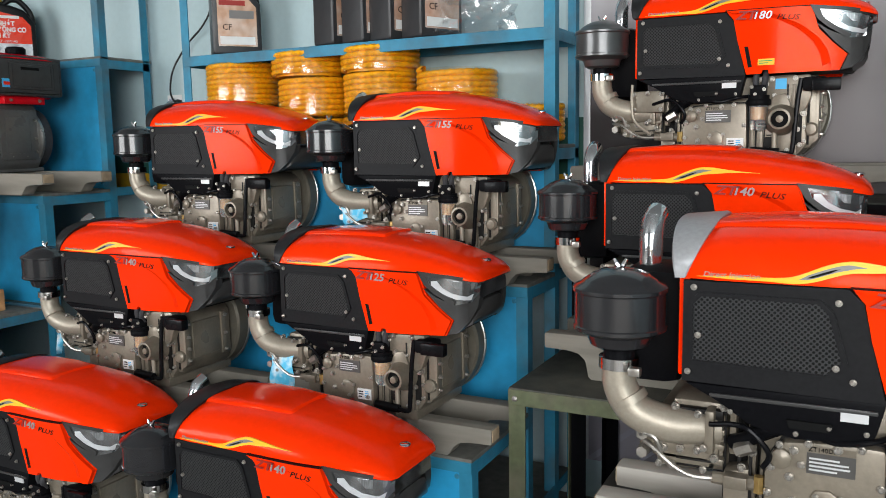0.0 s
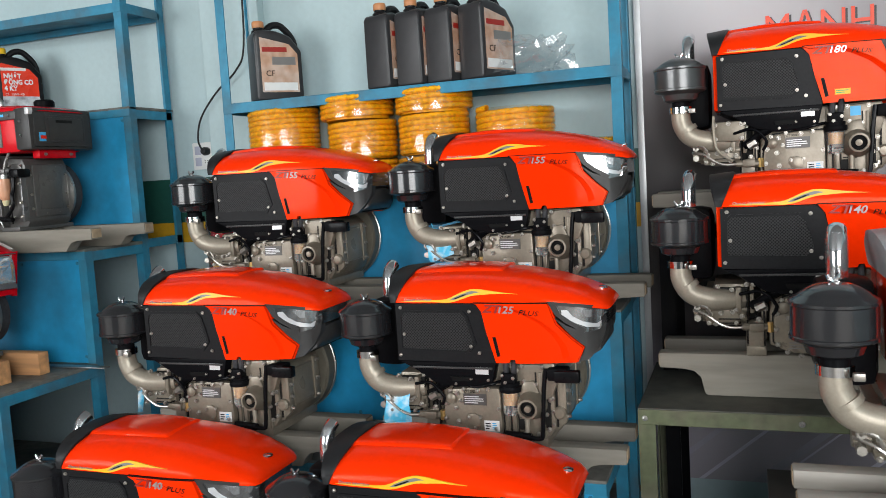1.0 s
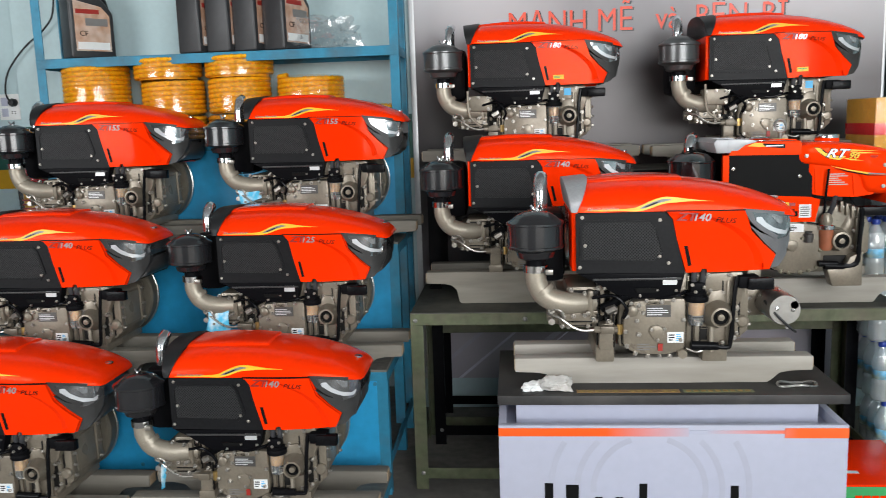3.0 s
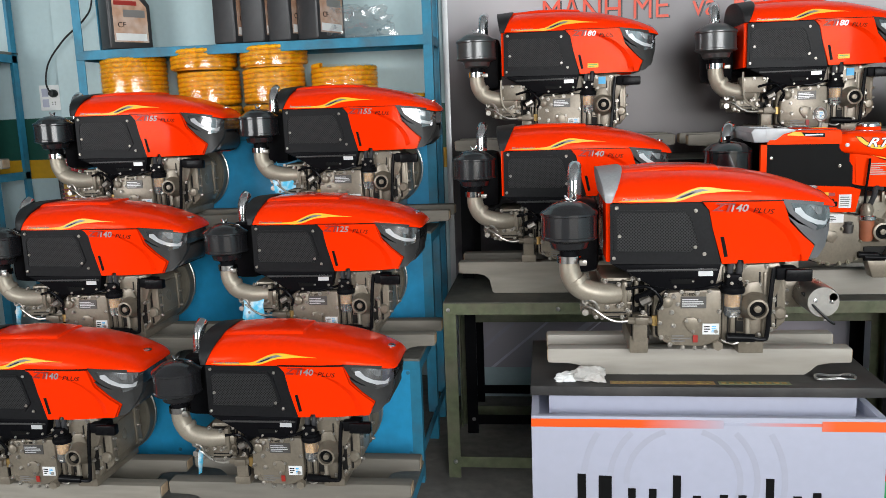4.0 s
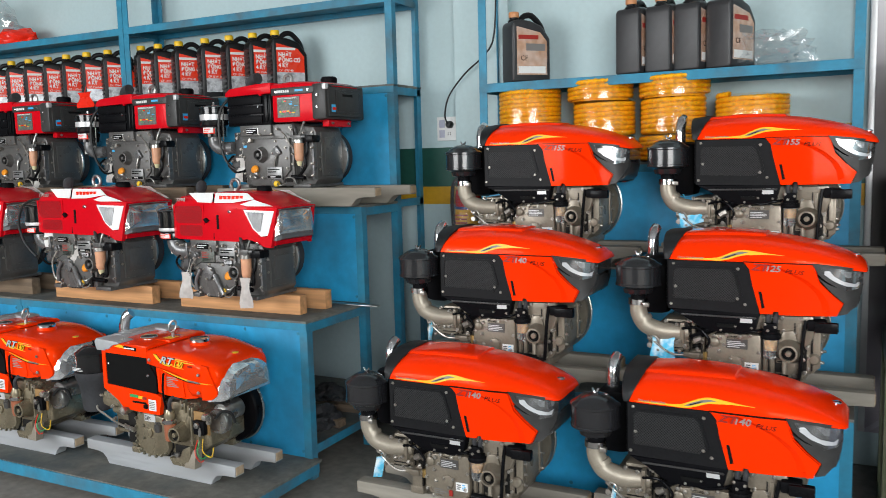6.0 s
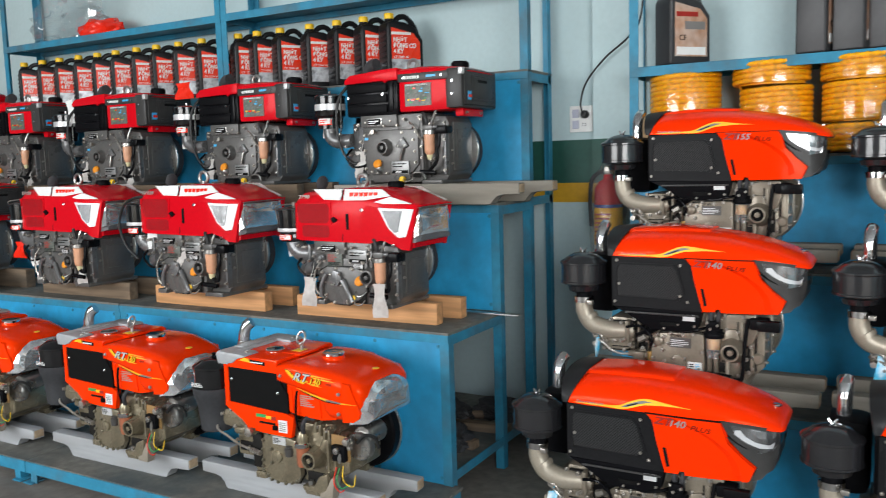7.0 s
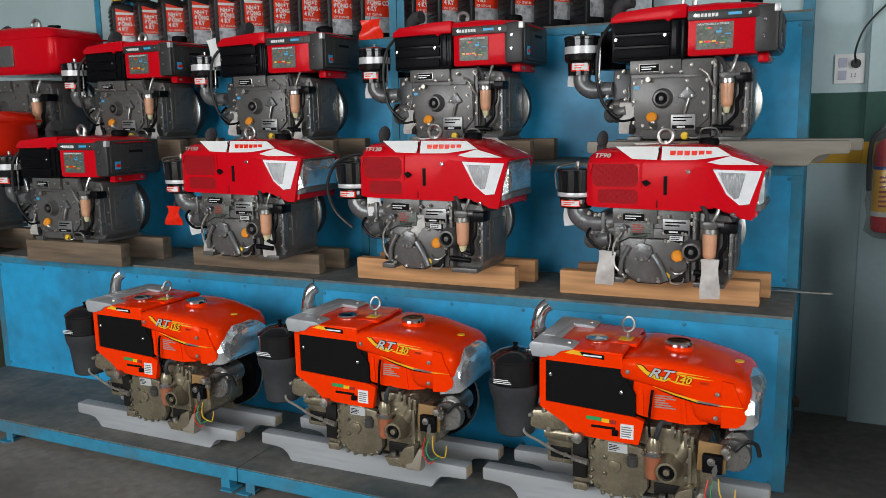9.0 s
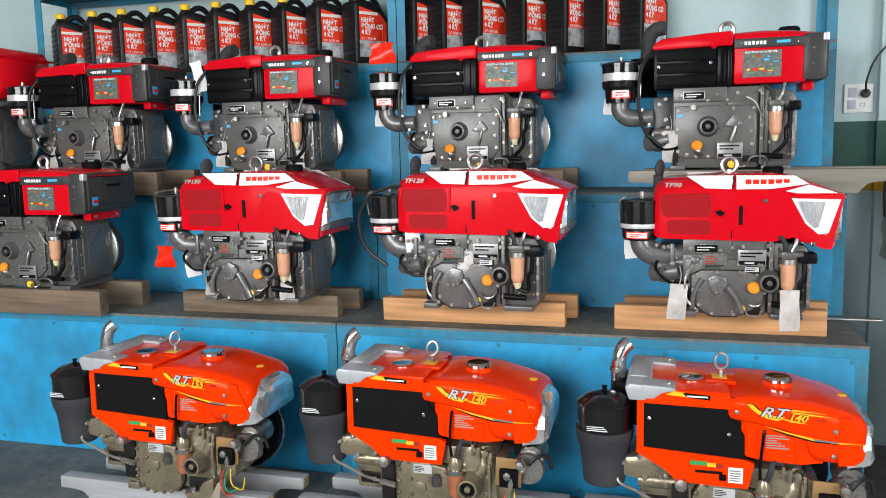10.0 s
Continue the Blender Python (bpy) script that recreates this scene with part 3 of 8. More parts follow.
    # air cleaner with cast elbow
    ac = (-.368, -.150, .008)
    can = M_GUNMETAL if big else M_CANISTER
    part("air_cleaner", S(((.0, .302), (.044, .302), (.054, .308), (.060, .326), (.066, .330), (.080, .334), (.0855, .338), (.0855, .344), (.083, .346), (.083, .406), (.0868, .409), (.0868, .415), (.083, .419), (.069, .426), (.067, .429), (.050, .440), (.034, .447), (.014, .4505), (.0, .451)), ac), can, e, "gunmetal grey canister" if big else "glossy black canister")
    part("wing_nut", T([(-.380, -.150, .474), (-.374, -.150, .464), (-.368, -.150, .459), (-.362, -.150, .464), (-.356, -.150, .474)], [.003, .005, .004, .005, .003], 8, 3), M_CHROME, e)
    part("cleaner_neck", C((-.368, -.150, .31), (-.368, -.150, .270), .029), M_MATTE, e)
    part("hose_clamp", S(((.032, .262), (.0375, .263), (.0375, .284), (.032, .285)), ac), M_CHROME, e)
    part("clamp_screw", B(-.340, -.318, -.200, -.182, .268, .284, .003), M_STUD, e)
    part("intake_elbow", T([(-.368, -.150, .278), (-.365, -.150, .235), (-.338, -.148, .192), (-.285, -.142, .172), (-.24, -.130, .168), (-.195, -.112, .168)], [.031, .032, .033, .034, .033, .032], 20), M_ELBOW, e)
    part("elbow_flange", B(-.212, -.195, -.155, -.02, .128, .208, .006), M_CAST, e)
    part("elbow_ring", T([(-.352, -.150, .218), (-.344, -.150, .205)], .0350, 18, 2), M_ELBOW, e)
    bolts(e, [(-.222, .202), (-.222, .134), (-.262, .212)], -.156, .008, .014, material=M_STUD)
    part("muffler", B(-.395, -.272, -.06, .105, .215, .445, .035), M_MATTE, e)
    part("tailpipe", T([(-.346, .0, .43), (-.346, .0, .478), (-.346, .005, .508), (-.345, .019, .533), (-.342, .040, .546)], .021, 18), M_CHROME, e)
    part("tailpipe_wrap", T([(-.346, .0, .44), (-.346, .0, .478), (-.346, .005, .508), (-.345, .019, .533)], .0232, 14), M_FILM, e, "clear film wrap")
    # cylinder head
    part("cylinder_head", B(-.275, -.175, -.118, .10, .085, .215, .012), M_CAST, e)
    for k in range(4):
        part("fin", B(-.30, -.18, -.14 + k * .004, .09, .105 + k * .026, .116 + k * .026, .003), M_CAST, e)
    # cylinder coloured near black to paint the shade between head and case
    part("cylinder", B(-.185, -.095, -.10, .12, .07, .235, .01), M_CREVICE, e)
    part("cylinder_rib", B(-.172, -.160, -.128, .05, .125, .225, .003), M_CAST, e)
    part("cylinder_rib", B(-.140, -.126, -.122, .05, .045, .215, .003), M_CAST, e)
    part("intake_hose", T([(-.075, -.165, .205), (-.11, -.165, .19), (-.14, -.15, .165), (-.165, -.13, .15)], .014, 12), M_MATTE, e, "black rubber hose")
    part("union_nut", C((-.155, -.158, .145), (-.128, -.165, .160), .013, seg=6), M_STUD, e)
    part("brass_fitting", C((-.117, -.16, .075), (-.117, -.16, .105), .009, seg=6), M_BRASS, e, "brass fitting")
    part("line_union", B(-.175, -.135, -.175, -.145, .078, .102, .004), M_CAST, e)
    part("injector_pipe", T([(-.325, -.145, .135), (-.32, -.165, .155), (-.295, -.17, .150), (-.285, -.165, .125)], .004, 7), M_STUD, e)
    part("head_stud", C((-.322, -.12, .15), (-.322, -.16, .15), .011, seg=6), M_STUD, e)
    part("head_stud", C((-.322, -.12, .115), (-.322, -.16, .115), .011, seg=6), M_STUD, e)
    # black blocks painting deep shade onto the head
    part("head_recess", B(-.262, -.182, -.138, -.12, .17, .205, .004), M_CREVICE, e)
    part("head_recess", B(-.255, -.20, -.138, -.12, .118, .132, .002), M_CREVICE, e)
    part("fuel_line", T([(-.335, -.13, .135), (-.30, -.16, .128), (-.26, -.165, .10), (-.225, -.165, .088), (-.185, -.16, .09)], .0045, 8), M_STUD, e, "bright steel fuel line")
    part("line_fitting", C((-.195, -.16, .09), (-.125, -.155, .088), .011, .013, 10), M_CAST, e)
    part("pump_body", C((-.31, -.10, .125), (-.19, -.10, .125), .03, .036, 16), M_CAST, e)
    part("pump_cap", C((-.335, -.10, .125), (-.30, -.10, .125), .02, .026, 14), M_CAST, e)
    bolts(e, [(-.255, .128), (-.195, .118), (-.285, .125), (-.27, .095), (-.16, .215), (-.15, .16), (-.13, .14), (-.148, .11), (-.18, .215)], -.142, .0085, .012, material=M_STUD)
    # crankcase
    part("crankcase", plate([(-.12, .03), (-.118, .19), (-.09, .235), (.02, .26), (.20, .265), (.235, .245), (.24, .06), (.22, .03), (.0, .022)], -.145, .15, .012), M_CAST, e)
    part("gear_cover", plate([(-.108, .045), (-.108, .118), (-.10, .142), (-.078, .178), (.005, .186), (.075, .184), (.078, .06), (.07, .025), (.02, .012), (-.06, .014), (-.09, .026)], -.172, -.135, .007), M_CAST, e)
    bolts(e, [(-.098, .04), (-.098, .132), (-.062, .166), (.005, .176), (-.072, .018), (-.035, .008), (.03, .008), (-.068, .118), (-.062, .076), (.06, .06)], -.172, .0085, .01, material=M_STUD)
    bolts(e, [(-.085, .172), (-.04, .180), (.04, .181), (.07, .12), (.0, .008), (-.102, .085), (-.05, .142), (-.078, .142)], -.172, .0075, .009, material=M_STUD)
    part("cover_gasket", plate([(-.112, .043), (-.112, .120), (-.104, .145), (-.081, .182), (.005, .190), (.079, .188), (.082, .058), (.073, .021), (.02, .008), (-.06, .010), (-.093, .023)], -.1495, -.144, .0), M_CREVICE, e, "dark gasket seam")
    part("case_flange", B(.082, .094, -.152, -.14, .02, .25, .003), M_CAST, e)
    # black block in place of the shade inside a hollow
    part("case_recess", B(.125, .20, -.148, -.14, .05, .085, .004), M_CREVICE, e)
    part("case_rib", B(.196, .208, -.162, -.13, .03, .235, .004), M_CAST, e)
    part("case_rib", B(.145, .155, -.152, -.13, .03, .115, .003), M_CAST, e)
    part("oil_pipe", T([(.08, -.165, .03), (.11, -.178, .022), (.135, -.175, .035), (.15, -.165, .05)], .004, 7), M_STUD, e)
    part("inspection_cover", plate([(-.034, .088), (-.028, .102), (-.004, .104), (.012, .092), (.010, .068), (.0, .052), (-.014, .056), (-.03, .078)], -.179, -.17, .003), M_CAST, e)
    bolts(e, [(-.026, .092), (.012, .094), (-.006, .06)], -.179, .006, material=M_STUD)
    part("oil_filler", S(((.02, .0), (.02, .02), (.012, .024), (.012, .045), (.014, .047), (.014, .057), (.0, .06)), (.056, -.150, .095)), M_CAST, e)
    part("filler_cap", S(((.012, .045), (.016, .047), (.016, .055), (.009, .062), (.006, .07), (.0, .072)), (.056, -.150, .095), "Z", 14), M_MATTE, e)
    part("drain_plug", C((.065, -.17, .018), (.065, -.19, .018), .017, .015, 6), M_CAST, e)
    fy, fz = (-.112, -.0275) if starter else (-.155, .0)
    part("foot_bracket", B(-.185, -.128, fy, .15, fz, .03, .005), M_CAST, e)
    part("foot_web", plate([(-.178, .02), (-.178, .10), (-.135, .11), (-.135, .02)], -.15, -.10, .004), M_CAST, e)
    part("foot_bracket", B(.14, .215, fy, .15, fz, .03, .005), M_CAST, e)
    part("foot_web", plate([(.15, .02), (.16, .11), (.21, .11), (.215, .02)], -.15, -.10, .004), M_CAST, e)
    for x, y in ((-.16, fy + .02), (-.145, fy + .045), (.18, fy + .02), (.19, fy + .045)):
        bm = C((x, y, .03), (x, y, .046), .011, seg=6)
        part("foot_bolt", cyl(bm, (x, y, .046), (x, y, .058), .006, seg=8), M_SILVER, e)
    slab("nameplate", -.042, .032, .130, .166, -.173, M_PLATE, e, "dark printed nameplate")
    bars("plate_print", -.038, .028, .134, .160, -.1745, M_SILVERPRINT, e, 4)
    part("type_text_backing", B(-.042, .032, -.173, -.171, .166, .178, 0), M_CAST, e)
    slab("sticker", .022, .070, .050, .083, -.174, M_PAPER, e, "white sticker with printed code")
    bars("sticker_print", .026, .044, .055, .078, -.1755, M_INK, e, 3)
    bars("sticker_code", .048, .066, .055, .078, -.1755, M_BLUEPRINT, e, 4, seed=4)
    part("maker_badge", S(((.0, 0), (.046, 0), (.046, .003), (.0, .003)), (-.033, -.172, .036), "Y", 24), M_SILVER, e).scale = (1, -1, .42)
    bars("badge_print", -.068, -.012, .026, .050, -.176, M_GREYPRINT, e, 3, seed=8)
    slab("badge_mark", -.006, .008, .026, .048, -.176, M_DARKRED, e)
    # fuel filter
    part("filter_head", C((.108, -.165, .178), (.108, -.165, .206), .028, .03, 18), M_MATTE, e)
    part("filter_ring", S(((.033, .176), (.035, .18), (.035, .19), (.033, .194)), (.108, -.165, 0)), M_MATTE, e)
    part("filter_bowl", S(((.0, .102), (.02, .104), (.025, .115), (.027, .176), (.0, .176)), (.108, -.165, 0)), M_GLASS, e, "clear fuel filter bowl")
    part("filter_element", S(((.0, .135), (.018, .135), (.019, .172), (.0, .174)), (.108, -.165, 0)), M_BOWL, e, "amber filter element")
    part("filter_cock", B(.085, .13, -.19, -.15, .205, .235, .006), M_MATTE, e)
    part("fuel_hose", T([(.10, -.165, .225), (.10, -.17, .262), (.112, -.15, .30)], .009, 10), M_RUBBER, e)
    part("fuel_hose", T([(.122, -.165, .222), (.125, -.175, .25), (.128, -.15, .285)], .009, 10), M_RUBBER, e)
    bolts(e, [(.10, .208), (.124, .222), (.09, .23)], -.19, .006, .007, material=M_STUD)
    # thin black strips for joints and painted crevice shade
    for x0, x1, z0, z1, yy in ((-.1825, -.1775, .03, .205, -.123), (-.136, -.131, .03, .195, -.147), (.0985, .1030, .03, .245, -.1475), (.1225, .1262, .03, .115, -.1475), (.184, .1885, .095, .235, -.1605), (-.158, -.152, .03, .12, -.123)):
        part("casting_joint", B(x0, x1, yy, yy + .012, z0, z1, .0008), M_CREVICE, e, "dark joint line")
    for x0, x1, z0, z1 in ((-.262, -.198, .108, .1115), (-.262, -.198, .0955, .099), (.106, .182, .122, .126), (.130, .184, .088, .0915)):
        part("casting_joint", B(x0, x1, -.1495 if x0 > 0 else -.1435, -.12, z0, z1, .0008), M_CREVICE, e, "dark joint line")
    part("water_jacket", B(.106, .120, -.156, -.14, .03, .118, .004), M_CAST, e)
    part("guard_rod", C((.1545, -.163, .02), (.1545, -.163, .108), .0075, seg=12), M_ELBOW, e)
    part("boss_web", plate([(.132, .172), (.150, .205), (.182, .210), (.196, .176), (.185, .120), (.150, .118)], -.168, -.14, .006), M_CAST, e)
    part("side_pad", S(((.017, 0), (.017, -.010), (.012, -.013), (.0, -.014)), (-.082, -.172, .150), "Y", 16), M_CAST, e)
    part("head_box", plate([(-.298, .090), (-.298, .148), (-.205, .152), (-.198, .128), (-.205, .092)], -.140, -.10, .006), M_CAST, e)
    # black block painting the shade behind the lever
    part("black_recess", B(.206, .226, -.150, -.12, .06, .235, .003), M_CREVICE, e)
    bolts(e, [(.112, .252), (.128, .238), (.112, .045), (.112, .105), (.188, .045), (.150, .205), (.186, .198), (-.290, .140), (-.290, .100), (-.212, .140), (-.212, .100)], -.157, .0075, .010, material=M_STUD)
    # starting boss, levers
    part("starting_boss", S(((.05, .0), (.046, -.03), (.031, -.07), (.030, -.085), (.024, -.086), (.024, -.07), (.010, -.07), (.010, -.084), (.0, -.085)), (.170, -.13, .135), "Y", 24), M_CAST, e)
    part("boss_socket", S(((.024, -.071), (.011, -.0715)), (.170, -.13, .135), "Y", 20), M_INK, e)
    part("upper_casting", plate([(.10, .255), (.245, .262), (.25, .20), (.235, .16), (.20, .14), (.16, .16), (.13, .20)], -.158, -.12, .008), M_CAST, e)
    bolts(e, [(.143, .252), (.205, .252), (.230, .235), (.228, .15), (.215, .105), (.222, .06)], -.158, .008, .01, material=M_STUD)
    part("control_lever", T([(.222, -.175, .25), (.215, -.178, .19), (.21, -.18, .12), (.205, -.18, .05), (.195, -.18, .036), (.15, -.18, .040)], .0068, 10, 4), M_BLACK, e, "black crank lever")
    part("lever_grip", C((.09, -.18, .043), (.17, -.18, .040), .014, .012, 14), M_BLACK, e)
    part("governor_box", B(.226, .288, -.184, -.13, .214, .252, .008), M_MATTE, e)
    part("governor_bar", B(.25, .325, -.195, -.165, .212, .248, .006), M_BLACK, e)
    # gear case end and flywheel
    part("end_case", plate([(.215, .045), (.215, .245), (.240, .25), (.262, .228), (.266, .085), (.25, .05)], -.13, .10, .010), M_CAST, e)
    part("end_flange", plate([(.254, .06), (.254, .235), (.270, .228), (.270, .075)], -.128, -.100, .004), M_CAST, e)
    part("end_flange", plate([(.254, .07), (.254, .232), (.270, .226), (.270, .08)], .050, .078, .004), M_CAST, e)
    part("end_cover", plate([(.258, .085), (.258, .218), (.2675, .214), (.2675, .092)], -.088, .040, .003), M_CAST, e)
    part("side_flange", B(.226, .237, -.141, -.125, .055, .240, .003), M_CAST, e)
    part("side_groove", B(.238, .245, -.1325, -.125, .06, .235, .001), M_CREVICE, e)
    part("side_boss", S(((.020, 0), (.020, -.012), (.014, -.018), (.0, -.019)), (.250, -.128, .105), "Y", 16), M_CAST, e)
    bolts(e, [(.232, .07), (.232, .11), (.232, .15), (.232, .19), (.232, .228)], -.141, .0075, .012, material=M_STUD)
    bolts(e, [(-.114, .09), (-.114, .13), (-.114, .17), (-.114, .215), (.064, .09), (.064, .15), (.064, .215)], .270, .0075, .012, 1, "x", material=M_STUD)
    part("flywheel", S(((.0, .0), (.165, .0), (.172, .008), (.172, .055), (.165, .062), (.15, .06), (.14, .045), (.05, .045), (.04, .07), (.0, .07)), (.118, .115, .168), "Y", 48), M_FLYWHEEL, e)
    part("flywheel_rim", S(((.1725, .05), (.176, .052), (.176, .060), (.1725, .062)), (.118, .115, .168), "Y", 40), M_SILVER, e)
    part("throttle_cable", T([(-.2, -.17, .19), (-.14, -.19, .20), (-.1, -.19, .16), (-.11, -.18, .13)], .005, 8), M_BLACK, e)
    part("fuel_pipe", T([(.08, -.16, .205), (.05, -.185, .20), (.0, -.18, .19), (-.06, -.17, .20), (-.12, -.16, .17)], .005, 8), M_BLACK, e)
    if big:
        part("manifold_block", B(-.268, -.165, -.172, -.10, .165, .232, .007), M_CAST, e)
        bolts(e, [(-.258, .222), (-.175, .222), (-.258, .175), (-.175, .175), (-.216, .225)], -.172, .008, .010, material=M_STUD)
        part("return_pipe", T([(-.262, -.176, .252), (-.262, -.184, .20), (-.252, -.184, .14), (-.205, -.184, .10)], .0045, 8), M_ELBOW, e)
        slab("case_label", .152, .182, .222, .252, -.1592, M_BLUEPRINT, e, "pale blue printed label")
    if starter:
        part("starter_motor", S(((.0, -.12), (.044, -.12), (.047, -.11), (.047, .02), (.03, .03), (.0, .03)), (.358, -.07, .150), "Y", 28), M_SILVER, e, "silver electric starter")
        part("starter_bracket", B(.255, .37, -.05, .02, .10, .19, .01), M_CAST, e)
        part("starter_terminal", C((.385, -.15, .165), (.385, -.19, .165), .012, seg=10), M_CHROME, e)
        bolts(e, [(.335, .155), (.365, .10), (.38, .15)], -.19, .007, .008, material=M_CHROME)
        part("starter_wire", T([(.31, -.15, .17), (.33, -.19, .14), (.37, -.20, .10), (.39, -.19, .085)], .004, 8), M_WIRE, e)
    return e


def zt_writing(e, model, injection=True):
    y = -(zt_width(.1) + .0125)
    text("model_letters", "ZT", .033, pose(.042, y, .434) @ pose(0, 0, 0, 0, 3, 0), M_DARKRED, e, .25, squeeze=1.3, bold=.0008)
    text("model_number", model, .031, pose(.086, y, .4315) @ pose(0, 0, 0, 0, 3, 0), M_SILVERPRINT if model == "180" else M_DIMSILVER, e, .2, squeeze=1.12, bold=.0005)
    text("model_suffix", "PLUS", .021, pose(.152, -.1968, .4235) @ pose(0, 0, 0, 0, 6, 5), M_INK, e, .25, squeeze=1.3)
    if injection:
        text("injection_text", "Direct Injection", .0125, pose(-.215, -.1862, .4605), M_DIMSILVER, e, .2, squeeze=1.15)
    text("plate_type", "ZT" + model + "DI", .011, pose(-.040, -.1735, .172), M_INK, e)


# ---- orange engine with a round-nosed tank ----
M_SKIRT = mat("dusty_grey_rubber", (0.036, 0.037, 0.040), 0.5, spec=0.3, var=0.15, scale=60, dirt=(0.065, 0.065, 0.068), dirt_amount=0.5, dirt_scale=6)


def rt_engine(silver_cap=True, electric=True, bowl=None):
    e = root("diesel_engine", "", "diesel engine", "diesel engines on display")
    cast = M_BRONZE if electric else M_CAST
    secs = ((-.010, .430, .474, .170), (.0, .416, .488, .178), (.05, .409, .493, .180), (.12, .398, .491, .180), (.19, .378, .485, .180), (.212, .355, .482, .179), (.222, .320, .480, .178), (.238, .303, .477, .177), (.29, .298, .465, .174), (.335, .300, .452, .168), (.36, .308, .441, .160), (.374, .325, .428, .15), (.382, .345, .41, .13))
    bm = bmesh.new()
    loft(bm, [[Vector((x, yy * w, zb + (zt - zb) * zz)) for yy, zz in
         ((-.80, 0), (-.94, .04), (-1, .16), (-1, .74), (-.975, .88), (-.90, .97), (-.76, 1.0), (-.3, 1.015), (.3, 1.015), (.76, 1.0), (.90, .97), (.975, .88), (1, .74), (1, .16), (.94, .04), (.80, 0))] for x, zb, zt, w in secs])
    part("fuel_tank", bm, M_ORANGE2, e, angle=50)
    part("tank_skirt", loft(bmesh.new(), [[Vector((x, yy * w, zz)) for yy, zz in ((-1, zb), (-1, zt), (1, zt), (1, zb))] for x, w, zb, zt in ((.030, .158, .330, .43), (.046, .166, .305, .43), (.09, .167, .296, .43), (.20, .167, .292, .42), (.26, .160, .30, .40))]), M_ORANGE2, e)
    for side in (-1, 1):
        bolts(e, [(.016, .445), (.288, .405), (.285, .330)], side * .1795, .008, .006, side, material=M_STUD)
        bolts(e, [(-.238, .405), (-.004, .372)], side * .173, .007, .005, side, material=M_CHROME)
        part("tank_rib", panel([(.048, .400), (.062, .400), (.066, .312), (.053, .310)], lambda x, z: .1705, .006, side, .2), M_ORANGE2, e)
        part("tank_rib", panel([(.180, .380), (.192, .376), (.200, .300), (.188, .299)], lambda x, z: .1715, .006, side, .2), M_ORANGE2, e)
        part("core_panel", panel([(-.258, .456), (-.006, .452), (.012, .41), (.040, .37), (.042, .296), (-.258, .312)], lambda x, z: .172, .01, side, .5), M_INK, e)
        part("front_frame", panel([(-.275, .470), (-.254, .470), (-.254, .300), (-.275, .300)], lambda x, z: .176, .02, side, .5), M_ORANGE2, e)
        part("top_rail", panel([(-.275, .505), (-.002, .492), (-.002, .450), (-.275, .454)], lambda x, z: .176, .02, side, .5), M_ORANGE2, e)
        part("lower_panel", panel([(-.275, .314), (.035, .297), (.070, .286), (.054, .206), (-.05, .207), (-.155, .212), (-.19, .246), (-.275, .294)], lambda x, z: .177, .02, side, .5), M_ORANGE2, e)
    part("core", B(-.265, .03, -.166, .166, .29, .485, 0), M_INK, e)
    part("top_cover", B(-.275, -.002, -.172, .172, .484, .500, .008), M_ORANGE2, e)
    part("cover_plate", B(-.07, .02, -.06, .06, .492, .503, .004), M_ORANGE2, e)
    cowl = M_SILVPAINT if silver_cap else M_DARKGREY
    part("cap_cowl", plate([(-.300, .462), (-.312, .500), (-.300, .514), (-.236, .511), (-.232, .500), (-.240, .484), (-.250, .462)], -.182, .182, .008), cowl, e, "silver-grey plastic cowl")
    for ya, yb in ((-.183, -.098), (.098, .183)):
        part("cowl_prong", plate([(-.262, .470), (-.262, .5125), (-.176, .5085), (-.160, .503), (-.162, .499), (-.200, .490), (-.226, .470)], ya, yb, .006), cowl, e)
        part("cowl_screw", C((-.185, (ya + yb) / 2, .506), (-.185, (ya + yb) / 2, .5135), .010, .008, 6), M_STUD, e)
    part("cowl_rib", B(-.298, -.25, -.09, .09, .5115, .5155, .002), cowl, e)
    part("radiator_cap", S(((.03, .495), (.03, .503), (.036, .504), (.038, .509), (.034, .514), (.012, .515), (.0, .517)), (-.115, -.05, 0)), M_CHROME, e)
    part("tank_neck", S(((.045, .48), (.043, .497), (.040, .502), (.0, .502)), (.145, -.01, 0)), M_ORANGE2, e)
    part("tank_cap", S(((.040, .500), (.043, .502), (.043, .511), (.038, .516), (.02, .515), (.0, .516)), (.145, -.01, 0)), M_CHROME, e)
    bm = C((-.022, .0, .49), (-.022, .0, .53), .007, .007, 10)
    tube(bm, [(-.022 + .020 * math.cos(a), .010 * math.sin(a), .552 + .023 * math.sin(a)) for a in [k * math.pi / 6 - math.pi / 2 for k in range(13)]], .005, 8, 2)
    part("lifting_eye", bm, M_SILVER, e)
    part("cover_decal", B(-.05, -.005, -.03, .02, .5028, .504, 0), M_YELLOW, e)
    # lamp in the nose
    if electric:
        part("headlamp", facets(loft(bmesh.new(), [arch(x, w, zb, zt, 3, 14) for x, w, zb, zt in ((.325, .164, .292, .440), (.350, .163, .294, .437), (.372, .158, .295, .432), (.390, .147, .30, .425), (.402, .125, .315, .414), (.408, .09, .335, .400), (.410, .045, .355, .385))]), .0034, 7), M_FACET, e, "", False)
